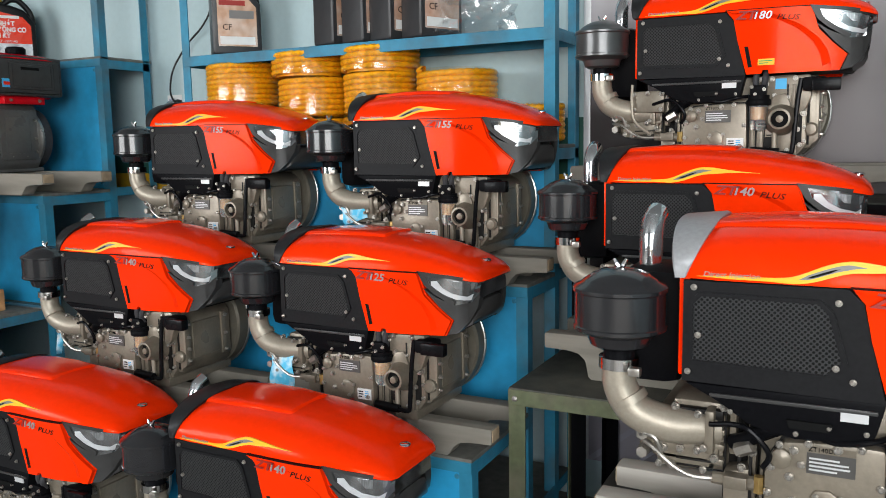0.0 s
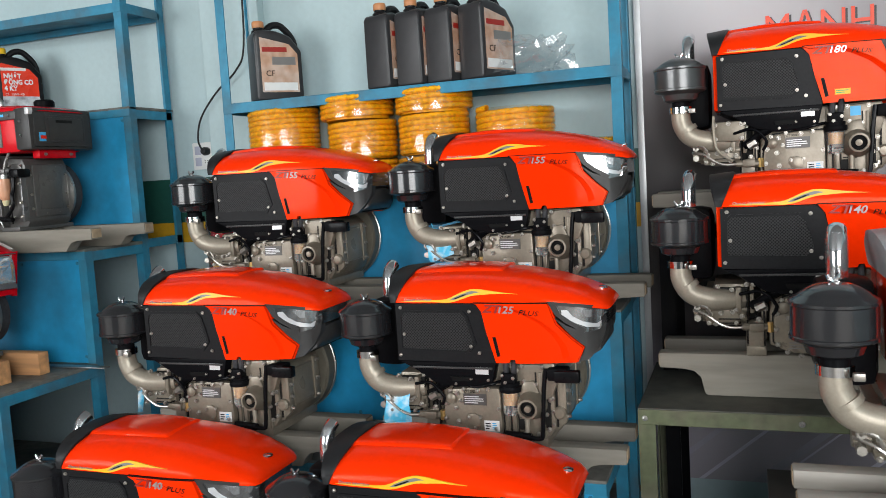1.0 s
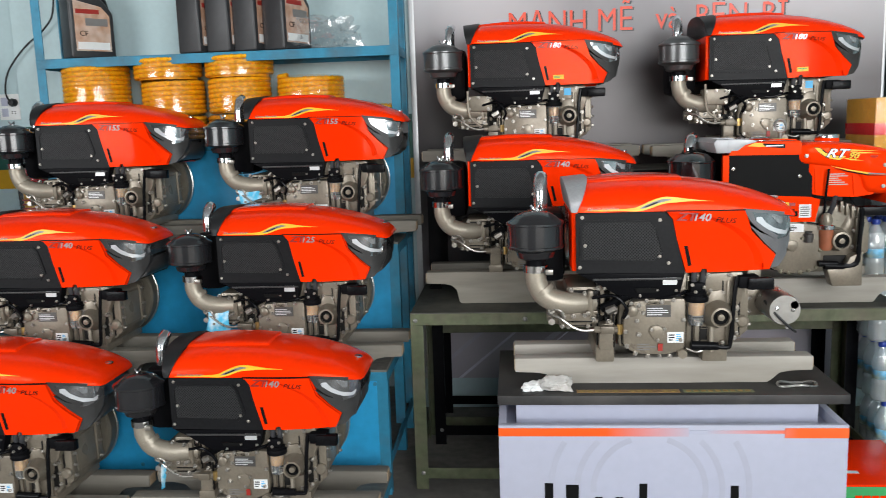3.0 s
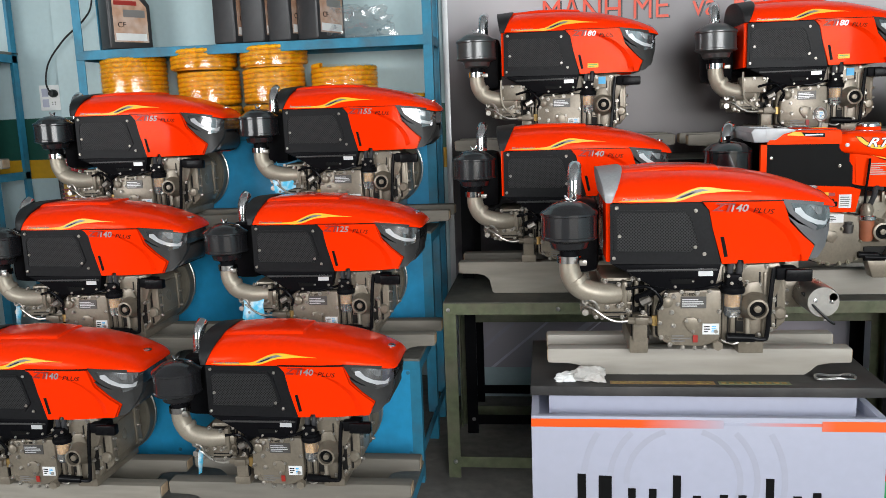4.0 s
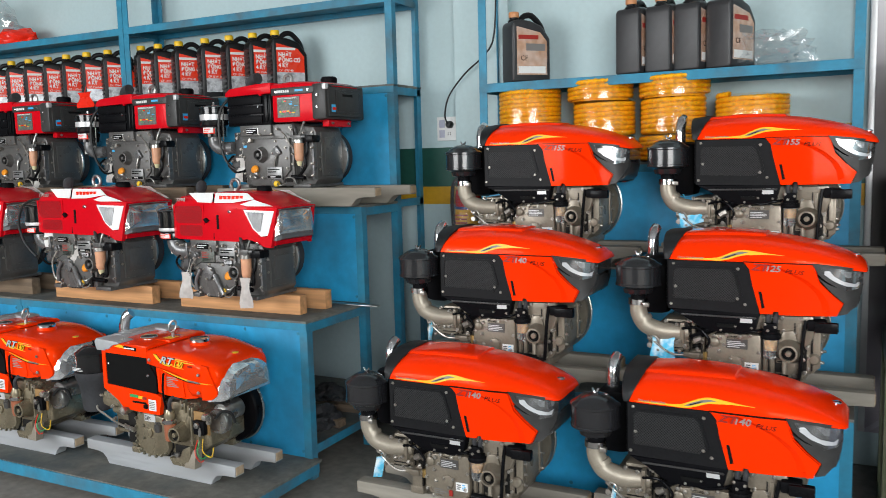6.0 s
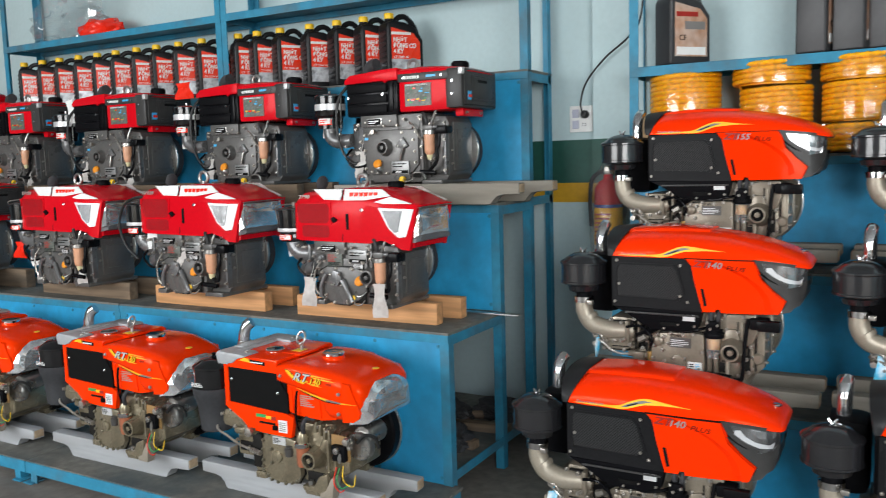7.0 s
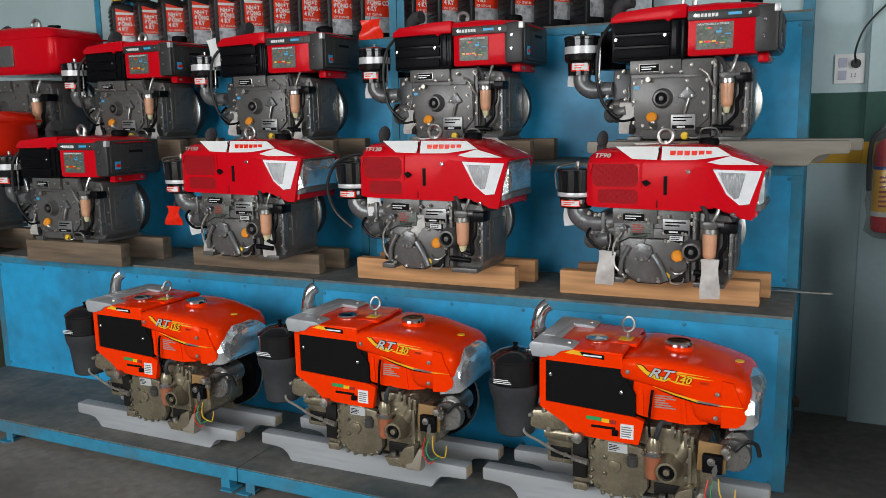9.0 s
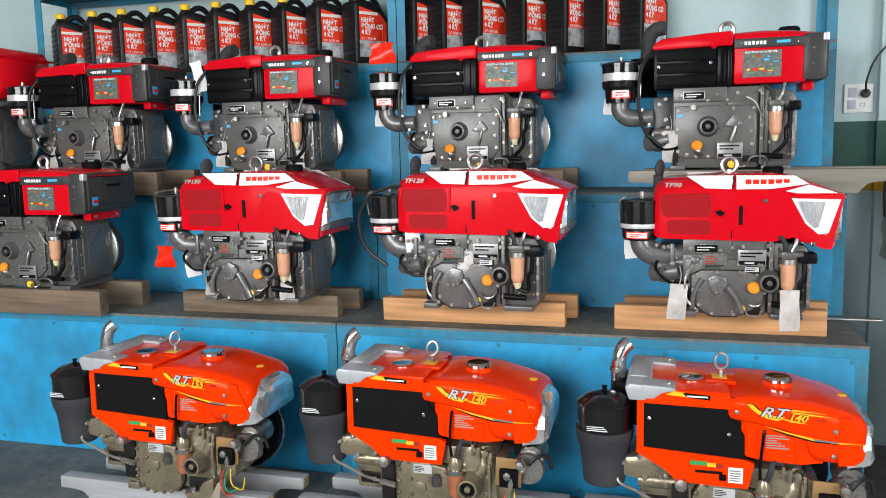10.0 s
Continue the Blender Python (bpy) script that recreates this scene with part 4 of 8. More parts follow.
        part("lamp_trim", loft(bmesh.new(), [arch(x, w, zb, zt, 3, 16) for x, w, zb, zt in ((.335, .150, .280, .31), (.370, .142, .286, .31), (.384, .115, .298, .315))]), M_BLACK, e)
    else:
        part("tank_nose", loft(bmesh.new(), [arch(x, w, zb, zt, 3, 18) for x, w, zb, zt in ((.30, .174, .268, .465), (.355, .170, .272, .448), (.385, .158, .285, .432), (.402, .135, .305, .41), (.41, .09, .33, .385))]), M_ORANGE2, e)
        bolts(e, [(.345, .365), (.335, .30)], -.168, .010, .008, material=M_STUD)
    part("nose_badge", S(((.0, 0), (.014, .001), (.014, .004), (.0, .005)), (.333, 0, .462), "Z", 16), M_YELLOW, e)
    if electric:
        for side in (-1, 1):
            part("tank_cheek", panel([(.30, .446), (.332, .441), (.345, .405), (.362, .365), (.372, .338), (.366, .318), (.345, .304), (.30, .300)], lambda x, z: .1755 - max(0, x - .325) * .22, .02, side, .012), M_ORANGE2, e)
    # decals
    y = -.1815
    part("decal_outline", plate([(.041, .4748), (.064, .4725), (.082, .4560), (.106, .4445), (.154, .4405), (.131, .4253), (.099, .4303), (.074, .4422), (.0545, .4570)], y + .0012, y + .004, 0), M_INK, e)
    part("decal_flash", plate([(.043, .4735), (.060, .4715), (.078, .4550), (.106, .4430), (.152, .4395), (.130, .4265), (.100, .4315), (.075, .4435), (.056, .4580)], y, y + .003, 0), M_YELLOW, e)
    for streak in ([(.160, .4640), (.262, .4560), (.160, .4590)], [(.166, .4570), (.276, .4470), (.205, .4480), (.172, .4520)], [(.136, .4350), (.175, .4300), (.212, .4225), (.168, .4250)]):
        part("decal_streak", plate(streak, y, y + .003, 0), M_YELLOW, e)
    part("decal_line", plate([(.095, .408), (.165, .392), (.235, .379), (.30, .373), (.365, .372), (.30, .3695), (.23, .3735), (.16, .3885)], y, y + .004, 0), M_YELLOW, e)
    part("decal_shadow", plate([(.11, .3995), (.165, .386), (.235, .3725), (.30, .367), (.23, .3690), (.16, .3835)], y + .0006, y + .004, 0), M_INK, e)
    part("decal_pill", plate([(.226, .3795), (.240, .3785), (.300, .3735), (.292, .3705), (.235, .3735)], y - .001, y + .003, 0), M_GREYPRINT, e)
    for k in range(6):
        slab("warning_line", .100, .165 - .011 * (k * 5 % 4), .337 + .0075 * k, .3405 + .0075 * k, -.1690, M_DIMSILVER, e)
    part("maker_plate", plate([(-.165, .497), (-.075, .4875), (-.075, .477), (-.19, .485)], -.1785, -.176, 0), M_YELLOW, e)
    part("maker_bar", plate([(-.140, .494), (-.06, .489), (-.06, .475), (-.127, .480)], -.1795, -.176, 0), M_INK, e)
    bars("maker_mark", -.127, -.066, .479, .490, -.1805, M_PAPER, e, 1, seed=2)
    slab("lower_label", -.115, -.065, .270, .282, -.178, M_GREENPRINT, e)
    slab("lower_label", -.065, -.040, .267, .279, -.178, M_YELLOW, e)
    slab("lower_label", -.040, -.018, .265, .277, -.178, M_DARKRED, e)
    slab("lower_sticker", -.004, .038, .222, .270, -.178, M_PAPER, e, "white printed sticker")
    bars("lower_print", .0, .034, .226, .264, -.1797, M_GREYPRINT, e, 5, seed=5)
    part("lower_slot", B(-.100, -.02, -.181, -.175, .246, .254, .002), M_INK, e)
    part("lower_knob", B(-.03, -.010, -.187, -.175, .228, .246, .003), M_MATTE, e)
    # air cleaner
    ac = (-.378, -.125, -.06)
    part("air_cleaner", S(((.0, .41), (.080, .41), (.085, .415), (.085, .488), (.088, .491), (.088, .497), (.083, .50), (.055, .520), (.02, .528), (.0, .53)), ac), M_DRUM, e, "glossy black lid")
    part("cleaner_skirt", S(((.0, .232), (.062, .232), (.066, .236), (.072, .30), (.078, .35), (.088, .375), (.092, .40), (.092, .413), (.0, .414)), ac), M_SKIRT, e, "matte grey rubber bowl")
    part("cleaner_knob", S(((.010, .523), (.012, .530), (.006, .535), (.010, .546), (.0, .548)), ac, "Z", 12), M_BLACK, e)
    bars("cleaner_print", -.425, -.345, .362, .380, -.2118, M_PAPER, e, 3, seed=9)
    part("muffler", B(-.365, -.265, -.02, .14, .32, .47, .02), M_MATTE, e)
    pipe = [(-.345, .02, .42), (-.345, .02, .49), (-.343, .02, .535), (-.332, .025, .57), (-.312, .035, .588)]
    if not electric:
        pipe = [(-.345, .06, .42), (-.345, .06, .46), (-.344, .065, .485), (-.338, .08, .505), (-.325, .10, .512)]
    part("tailpipe", T(pipe, .024, 16), M_CHROME, e)
    if electric:
        part("tailpipe_clamp", S(((.025, .495), (.028, .496), (.028, .508), (.025, .509)), (-.345, .02, 0)), M_SILVER, e)
    # head and intake
    part("intake", plate([(-.335, .235), (-.31, .268), (-.25, .276), (-.185, .255), (-.165, .215), (-.28, .195), (-.325, .205)], -.155, .05, .018), cast, e)
    part("cylinder_head", B(-.265, -.165, -.13, .11, .08, .25, .012), cast, e)
    part("pump_body", C((-.27, -.12, .185), (-.14, -.12, .185), .024, .028, 14), cast, e)
    part("fuel_line", T([(-.335, -.165, .215), (-.325, -.178, .190), (-.28, -.178, .170), (-.22, -.172, .140), (-.155, -.165, .122)], .0048, 8), M_STUD, e)
    bolts(e, [(-.235, .245), (-.21, .235), (-.245, .232), (-.30, .225), (-.255, .145), (-.20, .21), (-.185, .18), (-.195, .12)], -.142, .009, .012, material=M_STUD)
    bolts(e, [(-.265, .272), (-.225, .262), (-.19, .245), (-.315, .25), (-.185, .215), (-.25, .205)], -.156, .010, .012, material=M_STUD)
    # black blocks stand for the shade on the head and beside it
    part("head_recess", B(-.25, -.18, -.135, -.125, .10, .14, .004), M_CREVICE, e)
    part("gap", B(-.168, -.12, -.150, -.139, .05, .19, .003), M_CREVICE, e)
    part("pump_union", C((-.165, -.165, .124), (-.11, -.172, .118), .011, seg=6), M_STUD, e)
    part("lever_plate", B(-.155, -.125, -.185, -.15, .195, .22, .005), cast, e)
    part("knob", S(((.012, 0), (.018, -.006), (.018, -.02), (.0, -.024)), (-.14, -.185, .208), "Y", 14), M_STUD, e)
    # crankcase
    part("crankcase", plate([(-.17, .03), (-.165, .20), (-.12, .245), (.02, .26), (.17, .262), (.225, .23), (.235, .07), (.20, .03)], -.14, .15, .012), cast, e)
    part("gear_cover", plate([(-.108, .065), (-.105, .165), (-.085, .205), (-.06, .215), (.075, .19), (.085, .06), (.06, .02), (-.03, .012), (-.085, .03)], -.168, -.13, .008), cast, e)
    bolts(e, [(-.098, .095), (-.095, .175), (-.065, .205), (-.098, .05), (-.06, .022), (.01, .018), (.065, .035), (.075, .185)], -.168, .009, .009, material=M_STUDDARK)
    bolts(e, [(-.10, .135), (-.03, .212), (.02, .205), (-.10, .07), (-.03, .016), (.04, .024), (-.075, .04), (.08, .10), (.08, .145), (-.055, .145), (.015, .145), (-.055, .09)], -.168, .0085, .008, material=M_STUDDARK)
    part("cover_gasket", plate([(-.113, .063), (-.110, .167), (-.089, .209), (-.06, .220), (.079, .195), (.090, .058), (.063, .015), (-.03, .007), (-.088, .026)], -.1445, -.139, .0), M_CREVICE, e, "dark gasket seam")
    # shade of a hollow, put in as a black block
    part("case_recess", B(.10, .20, -.146, -.138, .035, .075, .004), M_CREVICE, e)
    part("case_rib", B(.205, .216, -.16, -.13, .03, .215, .004), cast, e)
    if not electric:
        part("control_rod", T([(.225, -.165, .20), (.212, -.18, .14), (.205, -.182, .07), (.18, -.18, .045), (.12, -.18, .05)], .0075, 8), M_BLACK, e, "black control rod")
        part("rod_grip", C((.07, -.18, .052), (.135, -.18, .05), .012, .011, 12), M_BLACK, e)
    part("inspection_cover", plate([(-.045, .12), (-.035, .14), (-.005, .135), (.0, .115), (-.015, .095), (-.035, .10)], -.176, -.166, .003), cast, e)
    slab("nameplate", -.045, .018, .168, .198, -.169, M_SILVERPRINT, e, "silver printed nameplate")
    bars("plate_print", -.042, -.005, .172, .194, -.1705, M_INK, e, 4)
    part("oil_filler", S(((.016, .13), (.018, .16), (.012, .162), (.014, .17), (.0, .172)), (.035, -.17, 0), "Z", 14), M_PLATE, e)
    part("oval_badge", S(((.0, 0), (.028, 0), (.028, .002), (.0, .002)), (-.012, -.169, .062), "Y", 20), M_SILVERPRINT, e).scale = (1, -1, .4)
    fz = .0 if electric else -.033
    part("foot_bracket", B(-.17, -.12, -.140, .15, fz, .028, .005), cast, e)
    part("foot_bracket", plate([(.12, fz), (.10, .03), (.16, .035), (.18, .075), (.225, .095), (.225, fz)], -.185, -.13, .006), cast, e)
    part("foot_bracket", B(.12, .20, .10, .16, fz, .028, .005), cast, e)
    for x, y2 in ((-.145, -.120), (.13, -.165), (.155, -.15)):
        part("foot_bolt", C((x, y2, .028), (x, y2, .048), .011, seg=6), M_SILVER, e)
    part("filter_ring", S(((.028, .175), (.031, .178), (.031, .19), (.028, .193)), (.098, -.165, 0)), M_CHROME, e)
    part("filter_head", S(((.02, .19), (.024, .21), (.014, .235), (.0, .238)), (.098, -.165, 0), "Z", 14), cast, e)
    part("filter_bowl", S(((.0, .098), (.02, .10), (.024, .112), (.026, .175), (.0, .176)), (.098, -.165, 0)), bowl or M_COPPER, e, "copper-coloured fuel filter bowl")
    part("fuel_hose", T([(.105, -.165, .225), (.115, -.178, .265), (.125, -.165, .29), (.15, -.15, .285)], .009, 10), M_RUBBER, e)
    part("fuel_pipe", T([(.088, -.165, .225), (.086, -.18, .29), (.092, -.182, .37), (.095, -.178, .395)], .0045, 8), M_BLACK, e)
    part("starting_boss", S(((.052, .02), (.046, -.02), (.034, -.065), (.033, -.08), (.026, -.081), (.026, -.066), (.010, -.066), (.010, -.08), (.0, -.081)), (.145, -.115, .135), "Y", 24), cast, e)
    part("boss_socket", S(((.026, -.067), (.011, -.0675)), (.145, -.115, .135), "Y", 20), M_INK, e)
    part("boss_neck", T([(.17, -.12, .16), (.19, -.12, .20), (.18, -.10, .25)], .028, 12), cast, e)
    bolts(e, [(.16, .255), (.20, .245), (.215, .215), (.205, .165), (.20, .105)], -.142, .009, .012, material=M_STUD)
    for k in range(4):
        part("rib", B(.15 + k * .02, .16 + k * .02, -.155, -.12, .235 - k * .012, .275 - k * .008, .003), cast, e)
    part("end_case", plate([(.225, .05), (.225, .23), (.26, .22), (.275, .18), (.275, .08)], -.11, .10, .01), cast, e)
    part("flywheel", S(((.0, .0), (.15, .0), (.156, .008), (.156, .05), (.15, .056), (.135, .054), (.125, .04), (.0, .04)), (.17, .12, .165), "Y", 40), M_BLACK, e)
    part("flywheel_rim", S(((.1565, .045), (.16, .047), (.16, .055), (.1565, .057)), (.17, .12, .165), "Y", 40), M_SILVER, e)
    if electric:
        part("relay_board", plate([(.232, .15), (.236, .245), (.318, .242), (.318, .148)], -.165, -.158, .002), M_BROWN, e, "brown board")
        part("relay", B(.25, .31, -.188, -.165, .152, .212, .006), M_MATTE, e)
        part("starter_switch", S(((.0, 0), (.014, -.002), (.016, -.02), (.012, -.03), (.0, -.032)), (.318, -.165, .232), "Y", 14), M_STUD, e)
        part("key", plate([(.284, .148), (.280, .165), (.288, .186), (.294, .186), (.297, .165), (.292, .148)], -.192, -.189, .0), M_SILVER, e, "bright key")
        part("gear_case_disc", S(((.0, 0), (.05, .0), (.054, .006), (.054, .03), (.0, .034)), (.335, -.135, .20), "Y", 22), M_SILVER, e)
        part("foot_claw", plate([(.19, .0), (.19, .018), (.215, .028), (.245, .085), (.262, .085), (.252, .03), (.25, .0)], -.19, -.15, .005), M_ELBOW, e, "bright cast foot")
        part("relay_key", S(((.0, 0), (.012, -.002), (.012, -.012), (.0, -.014)), (.278, -.188, .195), "Y", 14), M_SILVER, e)
        part("starter_motor", S(((.0, -.06), (.038, -.06), (.042, -.05), (.042, .04), (.03, .05), (.0, .05)), (.345, -.06, .235), "Y", 24), M_SILVER, e)
        part("wire", T([(.30, -.185, .14), (.31, -.20, .09), (.345, -.19, .07), (.35, -.18, .11)], .0018, 6), M_YELLOWCAP, e, "yellow wire")
        part("wire", T([(.27, -.185, .13), (.265, -.20, .08), (.29, -.20, .045), (.305, -.19, .05)], .0018, 6), M_RED2, e, "red wire")
        part("wire", T([(.285, -.187, .13), (.28, -.20, .09), (.30, -.2, .06), (.33, -.185, .075)], .0018, 6), M_GREENPRINT, e, "green wire")
        part("wire", T([(.34, -.15, .22), (.37, -.14, .25), (.40, -.12, .24), (.41, -.11, .20)], .007, 6), M_WIRE, e)
        bolts(e, [(.325, .225), (.322, .207)], -.166, .012, .015, material=M_STUD)
    else:
        part("control_lever", T([(.222, -.165, .25), (.215, -.178, .19), (.21, -.18, .12), (.205, -.18, .05), (.15, -.18, .040)], .0085, 10, 4), M_BLACK, e)
        part("lever_grip", C((.09, -.18, .043), (.16, -.18, .040), .014, .012, 14), M_BLACK, e)
        part("governor_bar", B(.22, .33, -.17, -.12, .222, .255, .006), M_BLACK, e)
    return e


def rt_writing(e, model):
    y = -.1832
    text("letter_outline", "RT", .043, pose(.080, y + .0006, .4520) @ pose(0, 0, 0, 0, 3, 0), M_INK, e, .40, squeeze=1.32, bold=.0020)
    text("model_letters", "RT", .043, pose(.080, y - .0008, .4520) @ pose(0, 0, 0, 0, 3, 0), M_SILVERPRINT, e, .40, squeeze=1.32, bold=.0006)
    text("number_outline", model, .031, pose(.157, y - .0006, .4415) @ pose(0, 0, 0, 0, 3, 0), M_INK, e, .3, squeeze=1.12, bold=.0011)
    text("model_number", model, .031, pose(.157, y - .0022, .4415) @ pose(0, 0, 0, 0, 3, 0), M_YELLOW, e, .3, squeeze=1.12, bold=.0006)
    text("model_suffix", "PLUS", .011, pose(.235, y, .4365) @ pose(0, 0, 0, 0, 2, 0), M_DARKRED, e, .3)


M_GREYCAST = mat("mid_grey_cast_alloy", (0.165, 0.165, 0.165), 0.28, metal=0.4, var=0.08, scale=120, bump=0.15, dirt=(0.08, 0.08, 0.08), dirt_amount=0.5, dirt_scale=9)


M_LAMPWHITE = mat("glossy_white_lamp_plastic", (0.84, 0.85, 0.86), 0.12, var=0.05, coat=0.6)
M_NAMEPLATE = mat("brushed_nameplate", (0.26, 0.26, 0.255), 0.3, metal=0.5, var=0.1, scale=80)
M_CREAM = mat("cream_plastic", (0.72, 0.66, 0.40), 0.3, var=0.05, coat=0.3)
M_STICKER = mat("dull_silver_foil_sticker", (0.13, 0.13, 0.115), 0.45, metal=0.2, var=0.45, scale=110, dirt=(0.07, 0.11, 0.09), dirt_amount=0.8, dirt_scale=22)


# ---- common parts of the grey engines ----
def grey_lower(e, x0, x1, top, head_x, bowl_x, flyr, boss, cap, plug, foot=0.0, lift=0.0):
    """Crankcase, gear case, flywheel, filter and fittings below a red tank."""
    part("crankcase", plate([(x0, foot + .03), (x0, top), (x1, top), (x1, foot + .03), (x1 - .03, foot + .008), (x0 + .04, foot + .008)], -.145, .14, .008), M_GREY, e)
    part("side_cover", plate([(x0 + .008, .06), (x0 + .008, top - .07), (x1 - .03, top - .07), (x1 - .03, .09), (x1 - .07, .05), (x0 + .05, .045)], -.156, -.14, .006), M_GREY, e)
    bolts(e, [(x0 + .02, .075), (x0 + .02, top - .09), (x1 - .04, top - .085), (x1 - .045, .10), (x0 + .09, .055), (x0 + .03, top - .03), (x1 - .10, top - .025), (x1 - .02, top - .02), (x0 + .13, top - .05)], -.156, .008, .012, material=M_STUD)
    part("top_ledge", plate([(x0, top - .055), (x0, top), (x1 - .14, top), (x1 - .14, top - .055)], -.16, -.14, .004), M_GREY, e)
    slab("gauge_plate", x0 + .04, x0 + .115, top - .045, top - .018, -.161, M_INK, e)
    part("gauge_rim", plate([(x0 + .040, top - .0455), (x0 + .115, top - .0455), (x0 + .115, top - .0175), (x0 + .040, top - .0175)], -.1615, -.1600, 0), M_SILVERPRINT, e)
    slab("gauge_field", x0 + .043, x0 + .112, top - .0425, top - .0205, -.1622, M_INK, e)
    bars("gauge_print", x0 + .047, x0 + .108, top - .040, top - .023, -.1645, M_SILVERPRINT, e, 2)
    part("foot", B(x0 - .005, x0 + .05, -.17, .13, foot, foot + .02, .004), M_GREY, e)
    part("foot", B(x1 - .01, x1 + .095, -.165, .13, foot, foot + .018, .004), M_GREY, e)
    part("end_case", plate([(x1 - .01, foot + .012), (x1 - .01, top - .01), (x1 + .10, top - .02), (x1 + .115, top - .05), (x1 + .115, foot + .04), (x1 + .095, foot + .012)], -.125, .10, .008), M_GREY, e)
    part("end_plate", B(x1 + .112, x1 + .124, -.095, .075, foot + .055, top - .045, .006), M_GREY, e)
    part("end_plate_field", B(x1 + .122, x1 + .127, -.070, .050, foot + .085, top - .075, .004), M_GREY, e)
    bz = [(-.105, .09), (-.105, .15), (-.105, top - .09), (.085, .09), (.085, .15), (.085, top - .09), (-.04, top - .055), (.03, top - .055), (-.04, .07), (.03, .07)]
    bolts(e, bz, x1 + .114, .007, .010, 1, "x", material=M_STUD)
    part("flywheel", S(((.0, .0), (flyr - .006, .0), (flyr, .006), (flyr, .05), (flyr - .008, .057), (flyr - .025, .055), (flyr - .03, .04), (.04, .04), (.04, .06), (.0, .06)), (x1 + .005, .10, flyr + .012), "Y", 48), M_RUBBER, e, "dark grey flywheel")
    part("flywheel_rim", S(((flyr + .0005, -.004), (flyr + .004, -.002), (flyr + .004, .008), (flyr + .0005, .010)), (x1 + .005, .10, flyr + .012), "Y", 48), M_SILVER, e, "bright machined rim")
    part("filter_cock", B(bowl_x - .025, bowl_x + .025, -.185, -.14, .212 + lift, .236 + lift, .006), M_GREY, e)
    part("filter_cock_valve", C((bowl_x - .03, -.17, .226 + lift), (bowl_x + .045, -.17, .226 + lift), .010, seg=12), M_GREYCAST, e)
    part("filter_ring", S(((.026, .193), (.030, .195), (.030, .211), (.026, .213)), (bowl_x, -.168, lift)), M_SILVER, e)
    part("filter_bowl", S(((.0, .100), (.012, .102), (.021, .112), (.023, .124), (.025, .195), (.0, .196)), (bowl_x, -.168, lift)), M_BOWLPINK, e, "pinkish translucent fuel filter bowl")
    part("fuel_hose", T([(bowl_x - .010, -.168, .23 + lift), (bowl_x - .012, -.175, .262 + lift), (bowl_x - .028, -.165, .285 + lift), (bowl_x - .050, -.14, .292 + lift)], .008, 10), M_GREYDARK, e)
    part("fuel_pipe", T([(bowl_x + .008, -.168, .23 + lift), (bowl_x + .020, -.168, .26 + lift), (bowl_x + .030, -.155, .30 + lift)], .0065, 8), M_SILVER, e)
    part("governor_arm", B(bowl_x + .030, bowl_x + .090, -.178, -.11, .196 + lift, .232 + lift, .008), M_BLACK, e)
    part("stop_lever", T([(bowl_x + .050, -.165, .205 + lift), (bowl_x + .050, -.17, .150 + lift), (bowl_x + .038, -.17, .125 + lift), (bowl_x + .036, -.17, .075 + lift), (bowl_x - .01, -.168, .055)], .008, 10), M_BLACK, e)
    part("stay_plate", B(bowl_x + .062, bowl_x + .074, -.150, -.12, foot + .04, .20 + lift, .003), M_GREYCAST, e)
    bolts(e, [(bowl_x + .068, foot + .06), (bowl_x + .068, foot + .12), (bowl_x + .068, .17 + lift)], -.150, .008, .012, material=M_STUD)
    part("starting_boss", S(((.045, .0), (.04, -.02), (.032, -.035), (.031, -.05), (.024, -.051), (.024, -.035), (.009, -.035), (.009, -.052), (.0, -.053)), (boss[0], -.14, boss[1]), "Y", 24), M_GREY, e)
    part("boss_socket", S(((.024, -.036), (.010, -.0365)), (boss[0], -.14, boss[1]), "Y", 20), M_INK, e)
    part("oil_cap", S(((.012, 0), (.014, .008), (.020, .011), (.022, .022), (.016, .028), (.0, .030)), (0, 0, 0), "Z", 14), M_ORANGECAP, e, "orange plastic filler cap").matrix_basis = pose(cap[0], -.152, cap[1], 62, 0, 0)
    part("cap_spout", T([(cap[0] + .012, -.13, cap[1] - .025), (cap[0] + .003, -.15, cap[1] - .003)], [.018, .015], 12), M_SILVER, e)
    part("drain_plug", S(((.015, 0), (.015, -.012), (.010, -.014), (.0, -.014)), (plug[0], -.155, plug[1]), "Y", 12), M_YELLOWCAP, e, "yellow plug")
    part("drain_wire", T([((x0 + x1) / 2 + .06, -.16, .03), ((x0 + x1) / 2 + .075, -.18, .015), ((x0 + x1) / 2 + .10, -.18, .015), ((x0 + x1) / 2 + .115, -.16, .03)], .003, 6), M_SILVER, e)
    part("case_seam", B(x1 - .026, x1 - .018, -.1485, -.14, foot + .02, top - .01, .002), M_CREVICE, e)
    part("seam_flange", B(x1 - .018, x1 - .004, -.158, -.13, foot + .02, top - .005, .003), M_GREY, e)
    bolts(e, [(x1 - .011, foot + .05), (x1 - .011, .12), (x1 - .011, .17), (x1 - .011, top - .03)], -.158, .007, .01, material=M_STUD)
    bolts(e, [(x0 + .055, .062), (x0 + .135, .052), (x1 - .055, top - .12), (x0 + .018, (top + .0) / 2), (x0 + .05, top - .085), (x1 - .115, top - .085), (x1 - .05, .15), (x0 + .165, top - .03), (x0 + .20, top - .05)], -.156, .0075, .010, material=M_STUD)
    part("end_side_plate", B(x1 + .034, x1 + .100, -.131, -.12, foot + .05, top - .04, .004), M_GREY, e)
